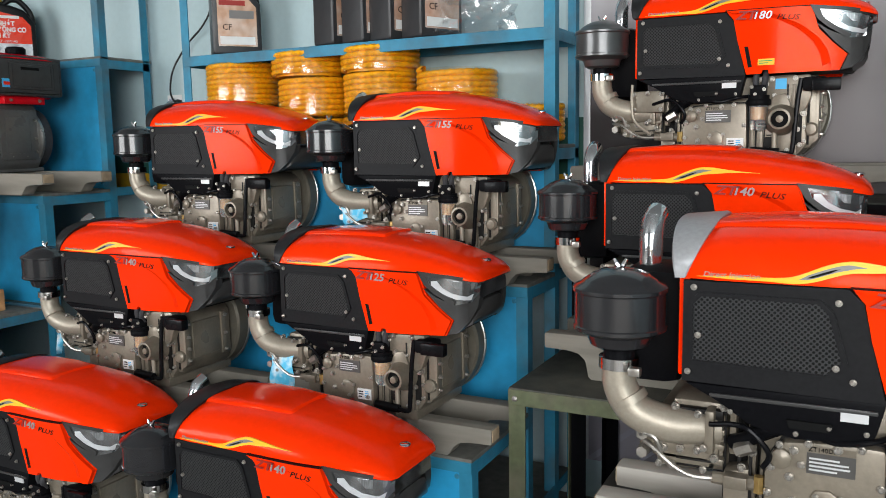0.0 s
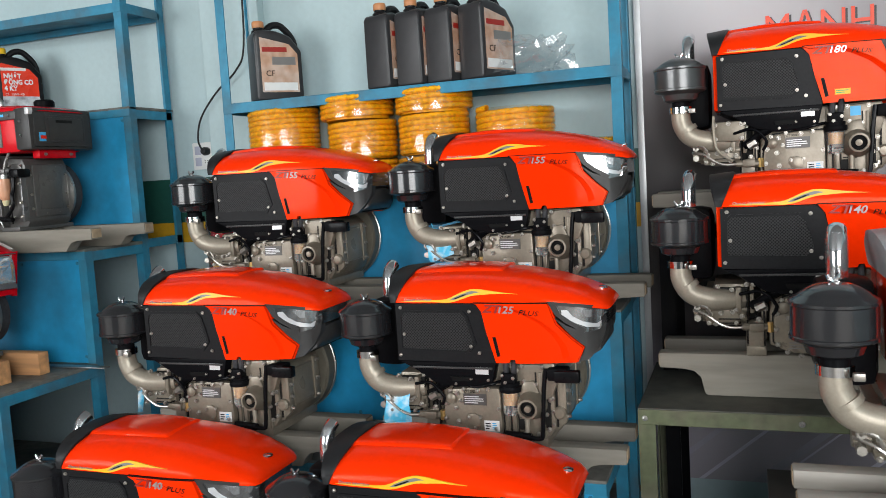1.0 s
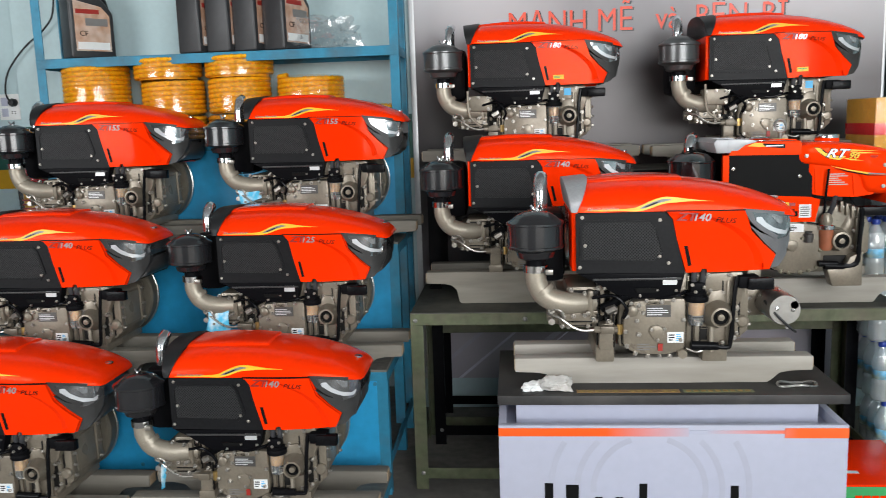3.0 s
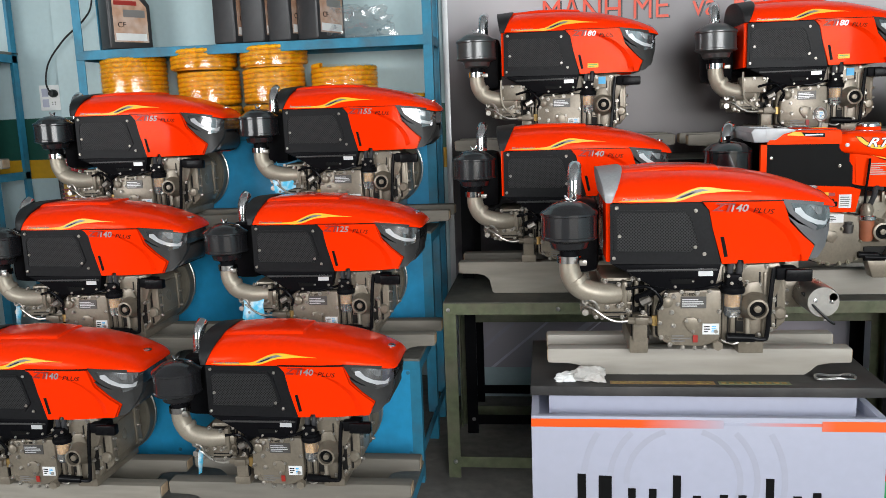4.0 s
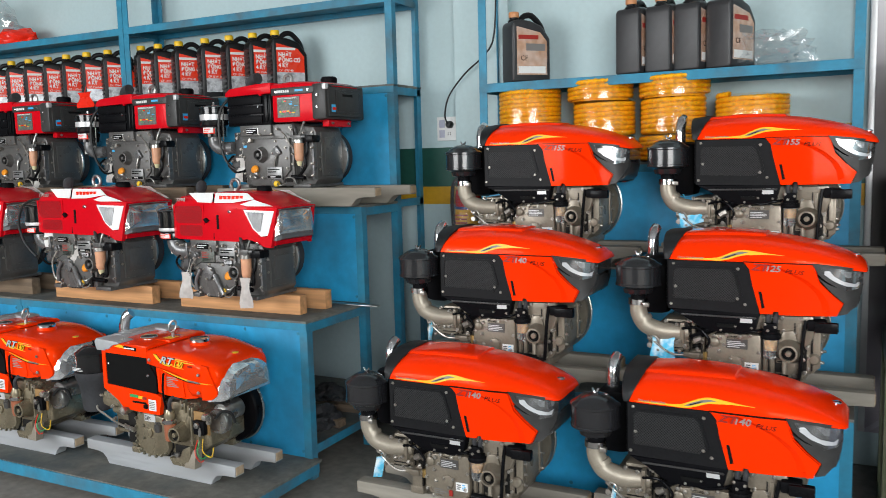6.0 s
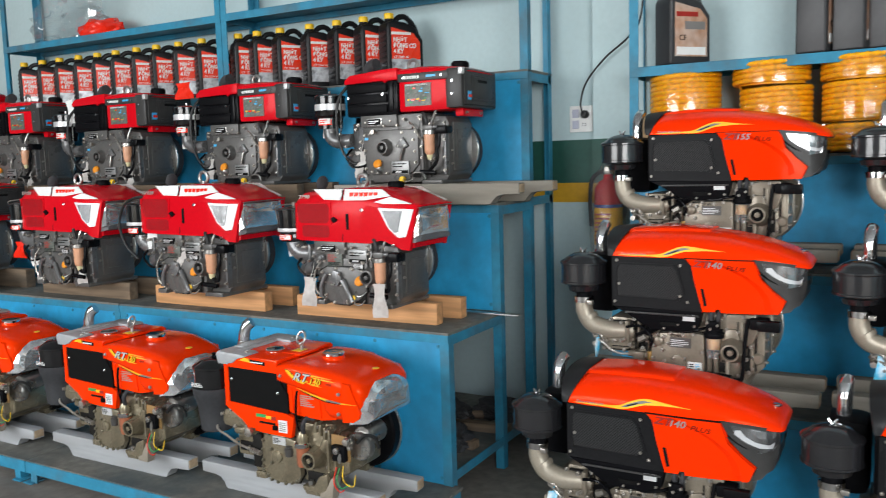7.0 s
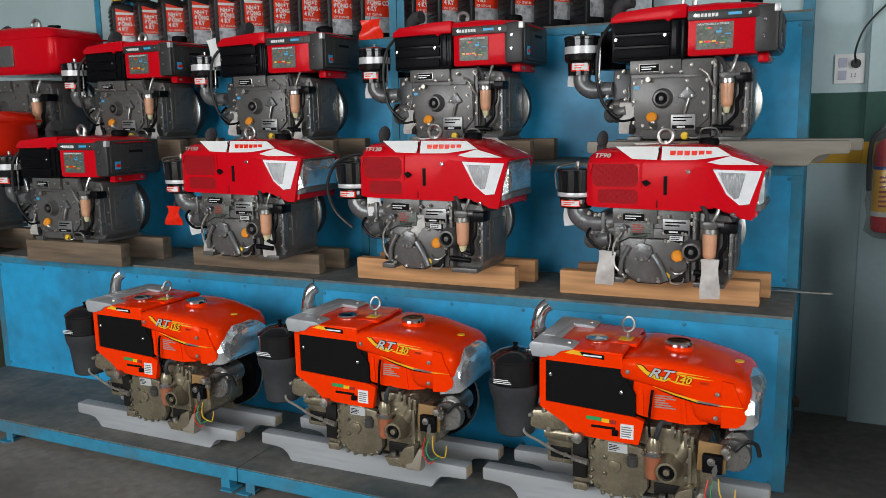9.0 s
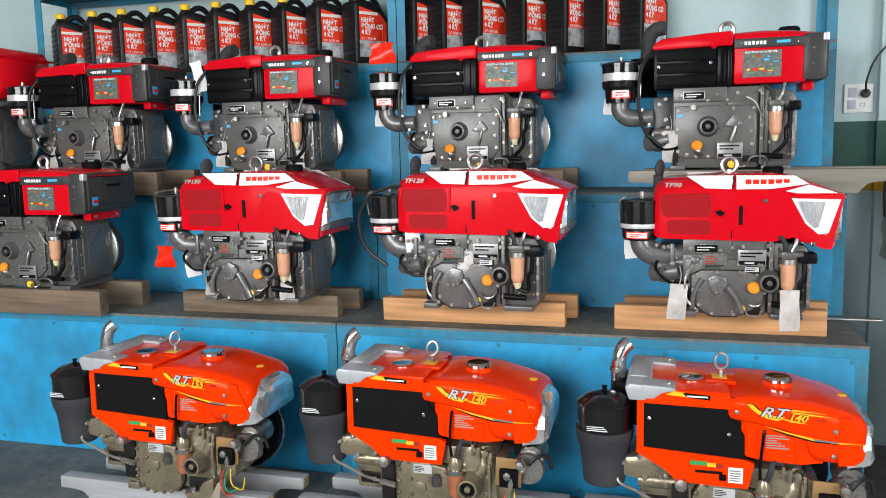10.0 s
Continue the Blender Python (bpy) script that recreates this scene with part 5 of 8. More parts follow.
    bolts(e, [(xx, foot + .058 + k * (top - foot - .106) / 4) for k in range(5) for xx in (x1 + .040, x1 + .094)], -.131, .0055, .008, material=M_STUD)
    bolts(e, [(x1 + .022, foot + .05 + k * (top - foot - .10) / 4) for k in range(5)], -.126, .0075, .014, material=M_STUD)
    part("end_groove", B(x1 + .015, x1 + .020, -.1285, -.12, foot + .03, top - .03, .001), M_CREVICE, e)
    part("grip_bar", C((bowl_x - .05, -.17, foot + .055), (bowl_x + .03, -.17, foot + .05), .011, .010, 12), M_BLACK, e)
    part("bowl_tip", S(((.0, .080), (.008, .081), (.0115, .087), (.0150, .104), (.0, .106)), (bowl_x, -.1685, lift), "Z", 16), M_CREAM, e, "cream plastic tip")
    part("intake_duct", T([(head_x - .02, -.09, .105), (head_x + .03, -.125, .115), (x0 - .01, -.14, .125)], [.03, .032, .026], 14), M_GREYCAST, e)
    # black strip painting the shade under the duct
    part("duct_gap", B(head_x + .03, x0 - .002, -.126, -.11, .155, .175, .003), M_CREVICE, e)
    bolts(e, [(head_x + .0, .14), (head_x + .04, .145), (head_x + .015, .10), (x0 - .02, .17), (x0 - .03, top - .04), (head_x + .045, .085)], -.136, .0085, .014, material=M_STUD)
    # head and air cleaner side
    part("cylinder_head", B(head_x, x0 + .01, -.12, .11, .075, top - .03, .012), M_GREYDARK, e)
    bolts(e, [(head_x + .02, .12), (head_x + .025, top - .06), (head_x + .05, top - .12), (head_x + .06, .16)], -.122, .009, .012, material=M_STUD)
    part("injection_pump", C((head_x - .03, -.10, .15), (x0 + .03, -.12, .15), .022, .026, 14), M_GREY, e)
    part("fuel_line", T([(head_x + .0, -.13, .17), (head_x - .01, -.165, .13), (head_x + .04, -.17, .085), (x0 + .02, -.165, .09)], .005, 8), M_BLACK, e)
    part("lifting_eye_base", C((.0, 0, top + .2), (.0, 0, top + .235), .010, seg=10), M_SILVER, e)


def ring_eye(e, x, z, r=.026, y=0.0):
    bm = T([(x + r * math.cos(a), y, z + r + r * math.sin(a)) for a in [k * math.pi / 6 - math.pi / 2 for k in range(13)]], .0085, 10, 2)
    cyl(bm, (x, y, z - .02), (x, y, z + .004), .011, seg=12)
    part("lifting_eye", bm, M_SILVER, e, "bright steel ring")


def cleaner(e, x, y, z0, z1, r, band=True):
    h = z1 - z0
    part("air_cleaner", S(((.0, z0), (r * .8, z0), (r * .84, z0 + h * .30), (r * .95, z0 + h * .33), (r, z0 + h * .38), (r, z0 + h * .86), (r * 1.04, z0 + h * .87), (r * 1.04, z0 + h * .92), (r * .95, z0 + h * .95), (r * .3, z1), (.0, z1)), (x, y, 0)), M_DRUM, e, "glossy black canister")
    part("cleaner_band", S(((r * 1.005, z0 + h * .52), (r * 1.012, z0 + h * .521), (r * 1.012, z0 + h * .70), (r * 1.005, z0 + h * .701)), (x, y, 0)), M_SILVERPRINT, e, "silver band")
    part("cleaner_label", panel([(x - r * .45, z0 + h * .1), (x + r * .55, z0 + h * .1), (x + r * .55, z0 + h * .32), (x - r * .45, z0 + h * .32)], lambda a, b: -y + math.sqrt(max(.0001, (r * .825) ** 2 - (a - x) ** 2)) + .001, .002, -1, .015), M_RED2, e, "red and white label")
    part("label_field", panel([(x - r * .38, z0 + h * .13), (x + r * .48, z0 + h * .13), (x + r * .48, z0 + h * .29), (x - r * .38, z0 + h * .29)], lambda a, b: -y + math.sqrt(max(.0001, (r * .845) ** 2 - (a - x) ** 2)) + .0018, .002, -1, .015), M_PAPER, e)
    bars("label_print", x - r * .22, x + r * .38, z0 + h * .15, z0 + h * .27, y - r * .875, M_RED2, e, 2)
    part("cleaner_screw", C((x, y, z1), (x, y, z1 + .014), .006, seg=8), M_SILVER, e)
    part("cleaner_strap", T([(x + r * 1.0, y - .01, z1 - h * .1), (x + r * 1.06, y - .02, z0 + h * .5), (x + r * 1.0, y - .02, z0 - .02)], .004, 8), M_SILVER, e)
    part("intake_elbow", T([(x, y, z0 + .005), (x, y, z0 - .03), (x + .03, y, z0 - .058), (x + .075, y, z0 - .062), (x + .13, y, z0 - .06)], [.036, .036, .036, .034, .032], 16), M_GREYCAST, e, "grey cast elbow")
    bolts(e, [(x + .085, z0 - .03), (x + .115, z0 - .09)], y - .036, .008, .014, material=M_SILVER)


# ---- red engine with hood and headlamp ----
def tf_width(x, z=0.0):
    u = max(0.0, min(1.0, (x - .16) / .22))
    return .168 - .035 * u ** 2


def tf_engine():
    e = root("diesel_engine", "", "diesel engine", "diesel engines on display")
    secs = ((-.256, .255, .405, .150), (-.246, .245, .43, .164), (-.215, .240, .447, .168), (.02, .236, .462, .168), (.14, .234, .462, .168), (.205, .25, .452, .166), (.26, .30, .432, .160), (.31, .34, .412, .150), (.342, .375, .395, .135))
    prof = ((-1, 0), (-1, .58), (-.985, .74), (-.93, .87), (-.80, .965), (-.60, 1.0), (.60, 1.0), (.80, .965), (.93, .87), (.985, .74), (1, .58), (1, 0))
    part("hood", loft(bmesh.new(), [[Vector((x, a * w, zb + (zt - zb) * b)) for a, b in prof] for x, zb, zt, w in secs]), M_RED, e, angle=50)
    for side in (-1, 1):
        part("hood_cheek", panel([(.10, .25), (.205, .255), (.24, .305), (.215, .375), (.13, .39), (.10, .35)], lambda x, z: tf_width(x) + .002, .01, side), M_RED, e)
        part("lamp_frame", panel([(.19, .395), (.360, .388), (.354, .372), (.322, .208), (.29, .212), (.245, .235), (.19, .252), (.195, .262), (.25, .262), (.295, .242), (.313, .275), (.330, .375), (.21, .38)], lambda x, z: tf_width(x) + .004, .02, side), M_RED, e)
        part("headlamp", panel([(.190, .381), (.345, .375), (.310, .264), (.278, .260), (.236, .296)], lambda x, z: tf_width(x) + .006, .03, side), M_LAMPWHITE, e, "white lamp surround")
        part("lamp_reflector", panel([(.207, .371), (.296, .368), (.276, .284), (.262, .281), (.240, .303)], lambda x, z: tf_width(x) + .0085, .006, side), M_RIBBED, e, "grey ribbed reflector")
        part("hood_side_front", panel([(.18, .26), (.24, .238), (.29, .214), (.322, .210), (.316, .255), (.268, .264), (.21, .35), (.18, .375)], lambda x, z: tf_width(x) + .003, .02, side), M_RED, e)
        part("grille", panel([(-.232, .384), (-.218, .397), (-.078, .397), (-.064, .383), (-.064, .327), (-.078, .315), (-.214, .315), (-.228, .330)], lambda x, z: .1685, .004, side, .5), M_REDMESH, e)
        part("grille", panel([(-.208, .300), (-.198, .306), (-.074, .306), (-.064, .296), (-.064, .262), (-.074, .254), (-.198, .256), (-.208, .264)], lambda x, z: .1685, .004, side, .5), M_REDMESH, e)
        part("grille_rim", panel([(-.24, .40), (-.05, .404), (-.05, .31), (-.058, .318), (-.058, .3975), (-.226, .3975), (-.236, .36)], lambda x, z: .171, .005, side, .5), M_RED, e)
        part("stripe", panel([(-.148, .458), (.008, .458), (.0, .412), (-.085, .415)], lambda x, z: .1695 - max(0, z - .420) * .35, .004, side, .5), M_PAPER, e, "white stripe")
        part("stripe", panel([(.016, .458), (.20, .456), (.245, .428), (.125, .412), (.016, .411)], lambda x, z: tf_width(x) + .0015 - max(0, z - .420) * .38, .004, side, .02), M_PAPER, e, "white stripe")
        part("stripe", panel([(.17, .405), (.245, .426), (.315, .404), (.335, .396), (.21, .397)], lambda x, z: tf_width(x) + .0025 - max(0, z - .42) * .3, .004, side, .02), M_PAPER, e, "white stripe")
        part("hood_seam", panel([(.004, .455), (.008, .455), (.006, .242), (.002, .242)], lambda x, z: .1692 - max(0, z - .425) * .3, .003, side, .5), M_INK, e)
        part("slot", panel([(.026, .356), (.038, .356), (.038, .29), (.026, .29)], lambda x, z: .1712, .004, side, .5), M_INK, e)
        part("latch", panel([(-.05, .335), (-.035, .342), (-.018, .33), (-.035, .318)], lambda x, z: .178, .012, side, .5), M_MATTE, e)
        bolts(e, [(.109, .372), (.260, .228)], side * .173, .009, .008, side, material=M_CHROME)
    part("front_lens", facets(loft(bmesh.new(), [arch(x, w, zb, zt, 6, 14) for x, w, zb, zt in ((.28, .142, .258, .385), (.312, .140, .260, .382), (.338, .138, .262, .380), (.352, .126, .268, .376), (.357, .105, .28, .370), (.358, .05, .30, .352))]), .0035, 3), M_FACET, e, "", False)
    part("lens_chin", loft(bmesh.new(), [arch(x, w, zb, zt, 6, 14) for x, w, zb, zt in ((.28, .143, .236, .262), (.345, .139, .240, .266), (.358, .12, .246, .266))]), M_TRIMSILVER, e, "grey lamp base")
    part("lower_nose", loft(bmesh.new(), [arch(x, w, zb, zt, 5, 14) for x, w, zb, zt in ((.22, .15, .235, .262), (.305, .142, .212, .262), (.334, .132, .218, .262))]), M_RED, e)
    part("brow", loft(bmesh.new(), [arch(x, w, zb, zt, 4, 14) for x, w, zb, zt in ((.25, .160, .385, .432), (.325, .145, .384, .405), (.362, .125, .383, .392))]), M_RED, e)
    part("brow_trim", loft(bmesh.new(), [arch(x, w, zb, zt, 4, 14) for x, w, zb, zt in ((.19, .171, .380, .386), (.325, .149, .379, .385), (.366, .128, .379, .384))]), M_SILVER, e)
    part("hood_badge", plate([(.27, .0), (.285, .012), (.30, .0), (.285, .006)], -.05, .05, 0), M_INK, e).matrix_basis = pose(0, 0, .428, 0, 14, 0)
    part("inner", B(-.20, .25, -.14, .14, .24, .40, 0), M_INK, e)
    part("tank_cap", S(((.035, .455), (.036, .47), (.030, .482), (.0, .483)), (.15, .03, 0)), M_MATTE, e)
    bm = C((-.245, .03, .36), (-.245, .03, .455), .018, seg=16)
    bmesh.ops.create_uvsphere(bm, u_segments=20, v_segments=12, radius=1.0, matrix=pose(-.240, .025, .478, 0, 0, 62) @ pose(0, 0, 0, 0, 18, 0) @ Matrix.Diagonal((.028, .013, .034, 1)))
    part("exhaust", bm, M_RUBBER, e, "black rubber-capped exhaust")
    part("muffler", C((-.24, .06, .27), (-.24, .06, .37), .045, seg=18), M_MATTE, e)
    cx, cy = -.303, -.110
    part("air_cleaner", S(((.0, .268), (.066, .268), (.070, .272), (.070, .362), (.074, .364), (.074, .370), (.068, .374), (.052, .378), (.02, .384), (.0, .385)), (cx, cy, 0)), M_DRUM, e, "glossy black drum")
    part("cleaner_band", S(((.0703, .274), (.0708, .275), (.0708, .289), (.0703, .290)), (cx, cy, 0)), M_SILVERPRINT, e, "white band")
    part("cleaner_cup", S(((.0, .230), (.056, .230), (.061, .236), (.063, .262), (.060, .269), (.0, .270)), (cx, cy, 0)), M_DRUM, e)
    part("cleaner_label", panel([(cx - .048, .238), (cx + .030, .238), (cx + .030, .262), (cx - .048, .262)], lambda a, b: -cy + math.sqrt(max(.0001, .0635 ** 2 - (a - cx) ** 2)) + .001, .002, -1, .012), M_RED2, e, "red and white label")
    part("label_field", panel([(cx - .044, .241), (cx + .026, .241), (cx + .026, .259), (cx - .044, .259)], lambda a, b: -cy + math.sqrt(max(.0001, .0635 ** 2 - (a - cx) ** 2)) + .0018, .002, -1, .012), M_PAPER, e)
    bars("label_print", cx - .030, cx + .012, .243, .257, cy - .0672, M_RED2, e, 2)
    part("cleaner_bail", T([(cx - .071, cy - .02, .30), (cx - .073, cy - .03, .36), (cx - .05, cy - .05, .385), (cx, cy, .392), (cx + .05, cy - .02, .386)], .003, 7), M_STUD, e)
    part("cleaner_screw", C((cx + .005, cy, .384), (cx + .005, cy, .402), .008, seg=8), M_STUD, e)
    part("intake_elbow", T([(cx + .005, cy, .235), (cx + .012, cy, .205), (cx + .045, cy, .180), (cx + .095, cy, .176), (cx + .15, cy, .182)], [.040, .042, .042, .036, .032], 18), M_GREYCAST, e, "grey cast elbow")
    part("elbow_flange", B(cx + .105, cx + .120, cy - .045, cy + .04, .140, .220, .006), M_GREYCAST, e)
    bolts(e, [(cx + .085, .208), (cx + .115, .150), (cx + .10, .21), (cx + .06, .215)], cy - .044, .008, .014, material=M_STUD)
    part("valve_cover", B(-.236, -.160, -.140, -.08, .085, .150, .010), M_GREYDARK, e)
    part("decomp_knob", S(((.016, 0), (.018, -.008), (.011, -.014), (.0, -.015)), (-.205, -.140, .120), "Y", 14), M_RUBBER, e)
    grey_lower(e, -.155, .145, .238, -.235, .187, .128, (.128, .094), (.080, .066), (.040, -.002), -.035, -.035)
    part("sump", B(-.13, .13, -.135, .13, -.02, .04, .012), M_GREY, e)
    part("nameplate", B(.026, .118, -.164, -.156, .148, .204, .002), M_NAMEPLATE, e, "grey printed nameplate")
    bars("plate_print", .034, .110, .176, .198, -.1648, M_INK, e, 2)
    slab("plate_band", .030, .114, .152, .166, -.1645, M_INK, e)
    bars("band_print", .048, .096, .153, .165, -.1667, M_SILVERPRINT, e, 1)
    gear = [(-.125, .112), (-.09, .130), (.05, .130), (.105, .112), (.112, .03), (.075, -.005), (.02, -.030), (-.06, -.030), (-.105, .0), (-.125, .05)]
    part("gear_cover", plate(gear, -.1625, -.15, .004), M_GREY, e)
    part("cover_gasket", plate([(x * 1.03 + .0003, .05 + (z - .05) * 1.05) for x, z in gear], -.1570, -.15, .0), M_CREVICE, e, "dark gasket seam")
    bolts(e, [(-.115, .105), (-.118, .06), (-.098, .008), (-.055, -.022), (.015, -.022), (-.04, .124), (.045, .123)], -.1625, .008, .010, material=M_STUD)
    # black blocks give the case its dark hollows as painted shade
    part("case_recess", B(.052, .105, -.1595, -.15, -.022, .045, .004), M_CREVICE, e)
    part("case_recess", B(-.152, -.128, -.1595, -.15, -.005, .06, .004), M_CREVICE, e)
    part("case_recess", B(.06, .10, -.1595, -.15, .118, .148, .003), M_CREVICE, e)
    part("brace_rib", T([(-.005, -.168, .075), (.025, -.176, .03), (.042, -.172, -.015)], [.013, .010, .012], 10), M_GREYCAST, e)
    part("brace_rib", T([(-.09, -.168, .10), (-.115, -.174, .05), (-.12, -.17, .0)], [.010, .008, .010], 10), M_GREYCAST, e)
    part("lever_boss", S(((.014, .0), (.014, -.012), (.009, -.014), (.009, -.024), (.0, -.026)), (-.115, -.155, .165), "Y", 16), M_GREYCAST, e)
    part("oil_pipe", T([(-.12, -.165, .15), (-.145, -.178, .10), (-.14, -.178, .03), (-.11, -.17, -.005)], .0045, 7), M_STUD, e)
    part("wire_clip", T([(.055, -.17, -.005), (.065, -.182, -.022), (.095, -.182, -.022), (.105, -.17, -.005)], .003, 6), M_STUD, e)
    bolts(e, [(.035, .125), (.095, .155), (.115, .055), (.125, .19), (-.13, .205), (-.03, .20), (.012, -.012), (-.105, -.012)], -.158, .0075, .012, material=M_STUD)
    part("guide_plate", B(-.089, -.008, -.162, -.156, .134, .188, .001), M_STICKER, e, "dull brass-coloured guide plate")
    bars("guide_print", -.082, -.030, .150, .184, -.1634, M_DARKRED, e, 4, seed=7)
    bars("guide_print", -.080, -.014, .137, .151, -.1632, M_INK, e, 3, seed=11)
    slab("small_plate", .050, .095, .128, .144, -.1605, M_SILVERPRINT, e)
    bars("small_print", .054, .091, .130, .142, -.1630, M_INK, e, 2, seed=12)
    part("inspection_cover", plate([(-.072, .105), (-.045, .118), (-.012, .108), (-.005, .082), (-.025, .052), (-.045, .046), (-.062, .07)], -.179, -.165, .004), M_GREYCAST, e)
    bolts(e, [(-.06, .10), (-.016, .10), (-.042, .056)], -.179, .006, .008, material=M_STUD)
    ring_eye(e, .0, .462)
    return e


def tf_writing(e, model):
    text("model_letters", "TF" + model, .0215, pose(-.222, -.1695, .426), M_DIMSILVER, e, .3, squeeze=1.3, bold=.0005)
    for k in range(6):
        part("maker_mark", B(.045 + k * .024, .045 + k * .024 + .018, -.1645, -.160, .428, .444, 0), M_RED2, e, "", False)


# ---- dark engine with a red tank and open radiator ----
def tank_engine(sticker=True):
    e = root("diesel_engine", "", "diesel engine", "diesel engines on display")
    part("radiator_box", B(-.298, -.004, -.162, .165, .318, .475, .012), M_BLACK, e)
    for z in (.330, .378, .426):
        part("radiator_panel", B(-.285, -.065, -.172, -.158, z, z + .040, .005), M_MATTE, e)
    part("radiator_upright", B(-.06, -.03, -.170, -.158, .335, .47, .006), M_BLACK, e)
    part("radiator_upright", B(-.022, -.008, -.168, -.158, .325, .47, .004), M_BLACK, e)
    bolts(e, [(-.278, .405), (-.085, .415)], -.173, .007, .006, material=M_CHROME)
    part("top_cover", plate([(-.302, .470), (-.302, .490), (-.27, .512), (-.10, .527), (-.004, .530), (-.004, .475), (-.06, .475), (-.075, .462), (-.085, .475)], -.172, .172, .008), M_RED, e)
    part("fuel_tank", B(.0, .26, -.166, .166, .328, .505, .012), M_RED, e)
    part("tank_top", loft(bmesh.new(), [arch(x, w, zb, zt, 4, 16) for x, w, zb, zt in ((.0, .172, .49, .528), (.10, .172, .49, .533), (.21, .17, .488, .528), (.30, .160, .484, .516), (.330, .14, .48, .498))]), M_RED, e)
    part("trim_strip", B(.0, .262, -.174, -.164, .462, .498, .004), M_DARKGREY, e, "dark grey trim strip")
    part("nose_box", B(.245, .330, -.172, .172, .334, .508, .014), M_DARKGREY, e, "dark grey plastic nose")
    part("nose_face", B(.322, .338, -.155, .155, .345, .492, .012), M_DARKGREY, e)
    part("nose_inset", B(.334, .3415, -.10, .12, .362, .478, .006), M_DARKGREY, e)
    part("nose_inset_field", B(.338, .3435, -.085, .105, .372, .468, .005), M_DARKGREY, e)
    part("nose_mark", B(.3425, .3442, -.045, .045, .446, .458, 0), M_INK, e)
    part("nose_corner", B(.312, .333, -.1745, -.15, .478, .506, .003), M_SILVERPRINT, e)
    if sticker:
        part("nose_sticker", B(.3372, .3392, -.135, -.085, .368, .405, 0), M_BLUEPRINT, e, "blue and red sticker")
        part("sticker_text", B(.3388, .3402, -.128, -.092, .378, .392, 0), M_RED2, e)
    for k in range(6):
        part("maker_mark", B(.036 + k * .0135, .036 + k * .0135 + .010, -.1755, -.172, .473, .486, 0), M_PAPER, e, "", False)
    part("model_mark", B(.15, .198, -.1752, -.172, .476, .486, 0), M_BLUEPRINT, e)
    slab("service_sticker", .033, .170, .352, .452, -.167, M_STICKER, e, "dull silver service sticker with coloured diagram")
    text("service_text", "MAINTENANCE & SERVICE", .0098, pose(.038, -.1692, .4455), M_PAPER, e, bold=.0002)
    rnd = random.Random(5)
    for mm in (M_BLUEPRINT, M_YELLOW, M_RED2, M_GREENPRINT, M_GREYPRINT):
        for k in range(3):
            cx, cz = rnd.uniform(.045, .145), rnd.uniform(.362, .430)
            w, h = rnd.uniform(.008, .022), rnd.uniform(.003, .009)
            part("diagram", B(cx, cx + w, -.1693 - .0002 * k, -.168, cz, cz + h, 0), mm, e, "", False)
    bolts(e, [(.282, .452), (.280, .395), (.03, .480), (.228, .480)], -.1745, .007, .006, material=M_CHROME)
    part("tank_bracket", B(.255, .295, -.10, .10, .300, .335, .006), M_RED, e)
    bolts(e, [(-.07, .317), (.07, .317)], .295, .008, .01, 1, "x", material=M_STUD)
    part("tank_cap", S(((.04, .525), (.042, .535), (.042, .548), (.034, .556), (.0, .557)), (.215, .03, 0)), M_MATTE, e)
    part("exhaust", T([(-.33, .08, .34), (-.33, .08, .48), (-.325, .07, .545), (-.30, .06, .575), (-.26, .05, .582)], .030, 16), M_RUBBER, e)
    part("muffler", C((-.345, .07, .30), (-.345, .07, .46), .055, seg=20), M_MATTE, e)
    cleaner(e, -.428, -.12, .272, .440, .074)
    grey_lower(e, -.222, .118, .322, -.30, .155, .139, (-.090, .170), (-.130, .088), (.0, .022), 0.0, .028)
    part("throttle_cable", T([(-.31, -.13, .47), (-.345, -.165, .40), (-.355, -.17, .27), (-.33, -.165, .16), (-.27, -.16, .10), (-.24, -.15, .12)], .007, 10), M_WIRE, e)
    part("triangle_plate", plate([(-.030, .172), (.0, .212), (.012, .215), (.042, .175), (.015, .163)], -.170, -.15, .005), M_GREYCAST, e)
    bolts(e, [(-.012, .178), (.006, .205), (.024, .178)], -.168, .006, material=M_SILVER)
    part("triangle_lever", T([(.012, -.165, .17), (.004, -.168, .14), (-.004, -.166, .11)], .006, 8), M_SILVER, e)
    part("nameplate", B(-.055, .040, -.166, -.156, .046, .106, .002), M_NAMEPLATE, e, "grey printed nameplate")
    bars("plate_print", -.046, .032, .076, .100, -.1668, M_INK, e, 2)
    slab("plate_band", -.050, .035, .050, .064, -.1665, M_INK, e)
    bars("band_print", -.030, .018, .051, .063, -.1687, M_SILVERPRINT, e, 1)
    # two black blocks painted in as shade low on the case
    part("case_recess", B(-.222, -.200, -.159, -.15, .03, .10, .004), M_CREVICE, e)
    part("case_recess", B(.04, .10, -.159, -.15, .03, .055, .004), M_CREVICE, e)
    part("filler_tube", T([(-.120, -.15, .06), (-.126, -.165, .075), (-.130, -.160, .09)], [.016, .015, .014], 12), M_SILVER, e, "bright filler tube")
    part("gauge_body", B(-.186, -.103, -.1615, -.158, .274, .308, .003), M_SILVER, e)
    part("gauge_valve", C((-.145, -.16, .245), (-.145, -.18, .245), .011, seg=6), M_STUD, e)
    part("face_pad", plate([(-.02, .262), (.06, .262), (.06, .248), (-.02, .248)], -.159, -.15, .003), M_GREY, e)
    part("link_rod", T([(.05, -.165, .28), (.08, -.175, .26), (.10, -.172, .22), (.115, -.165, .20)], .0045, 7), M_STUD, e)
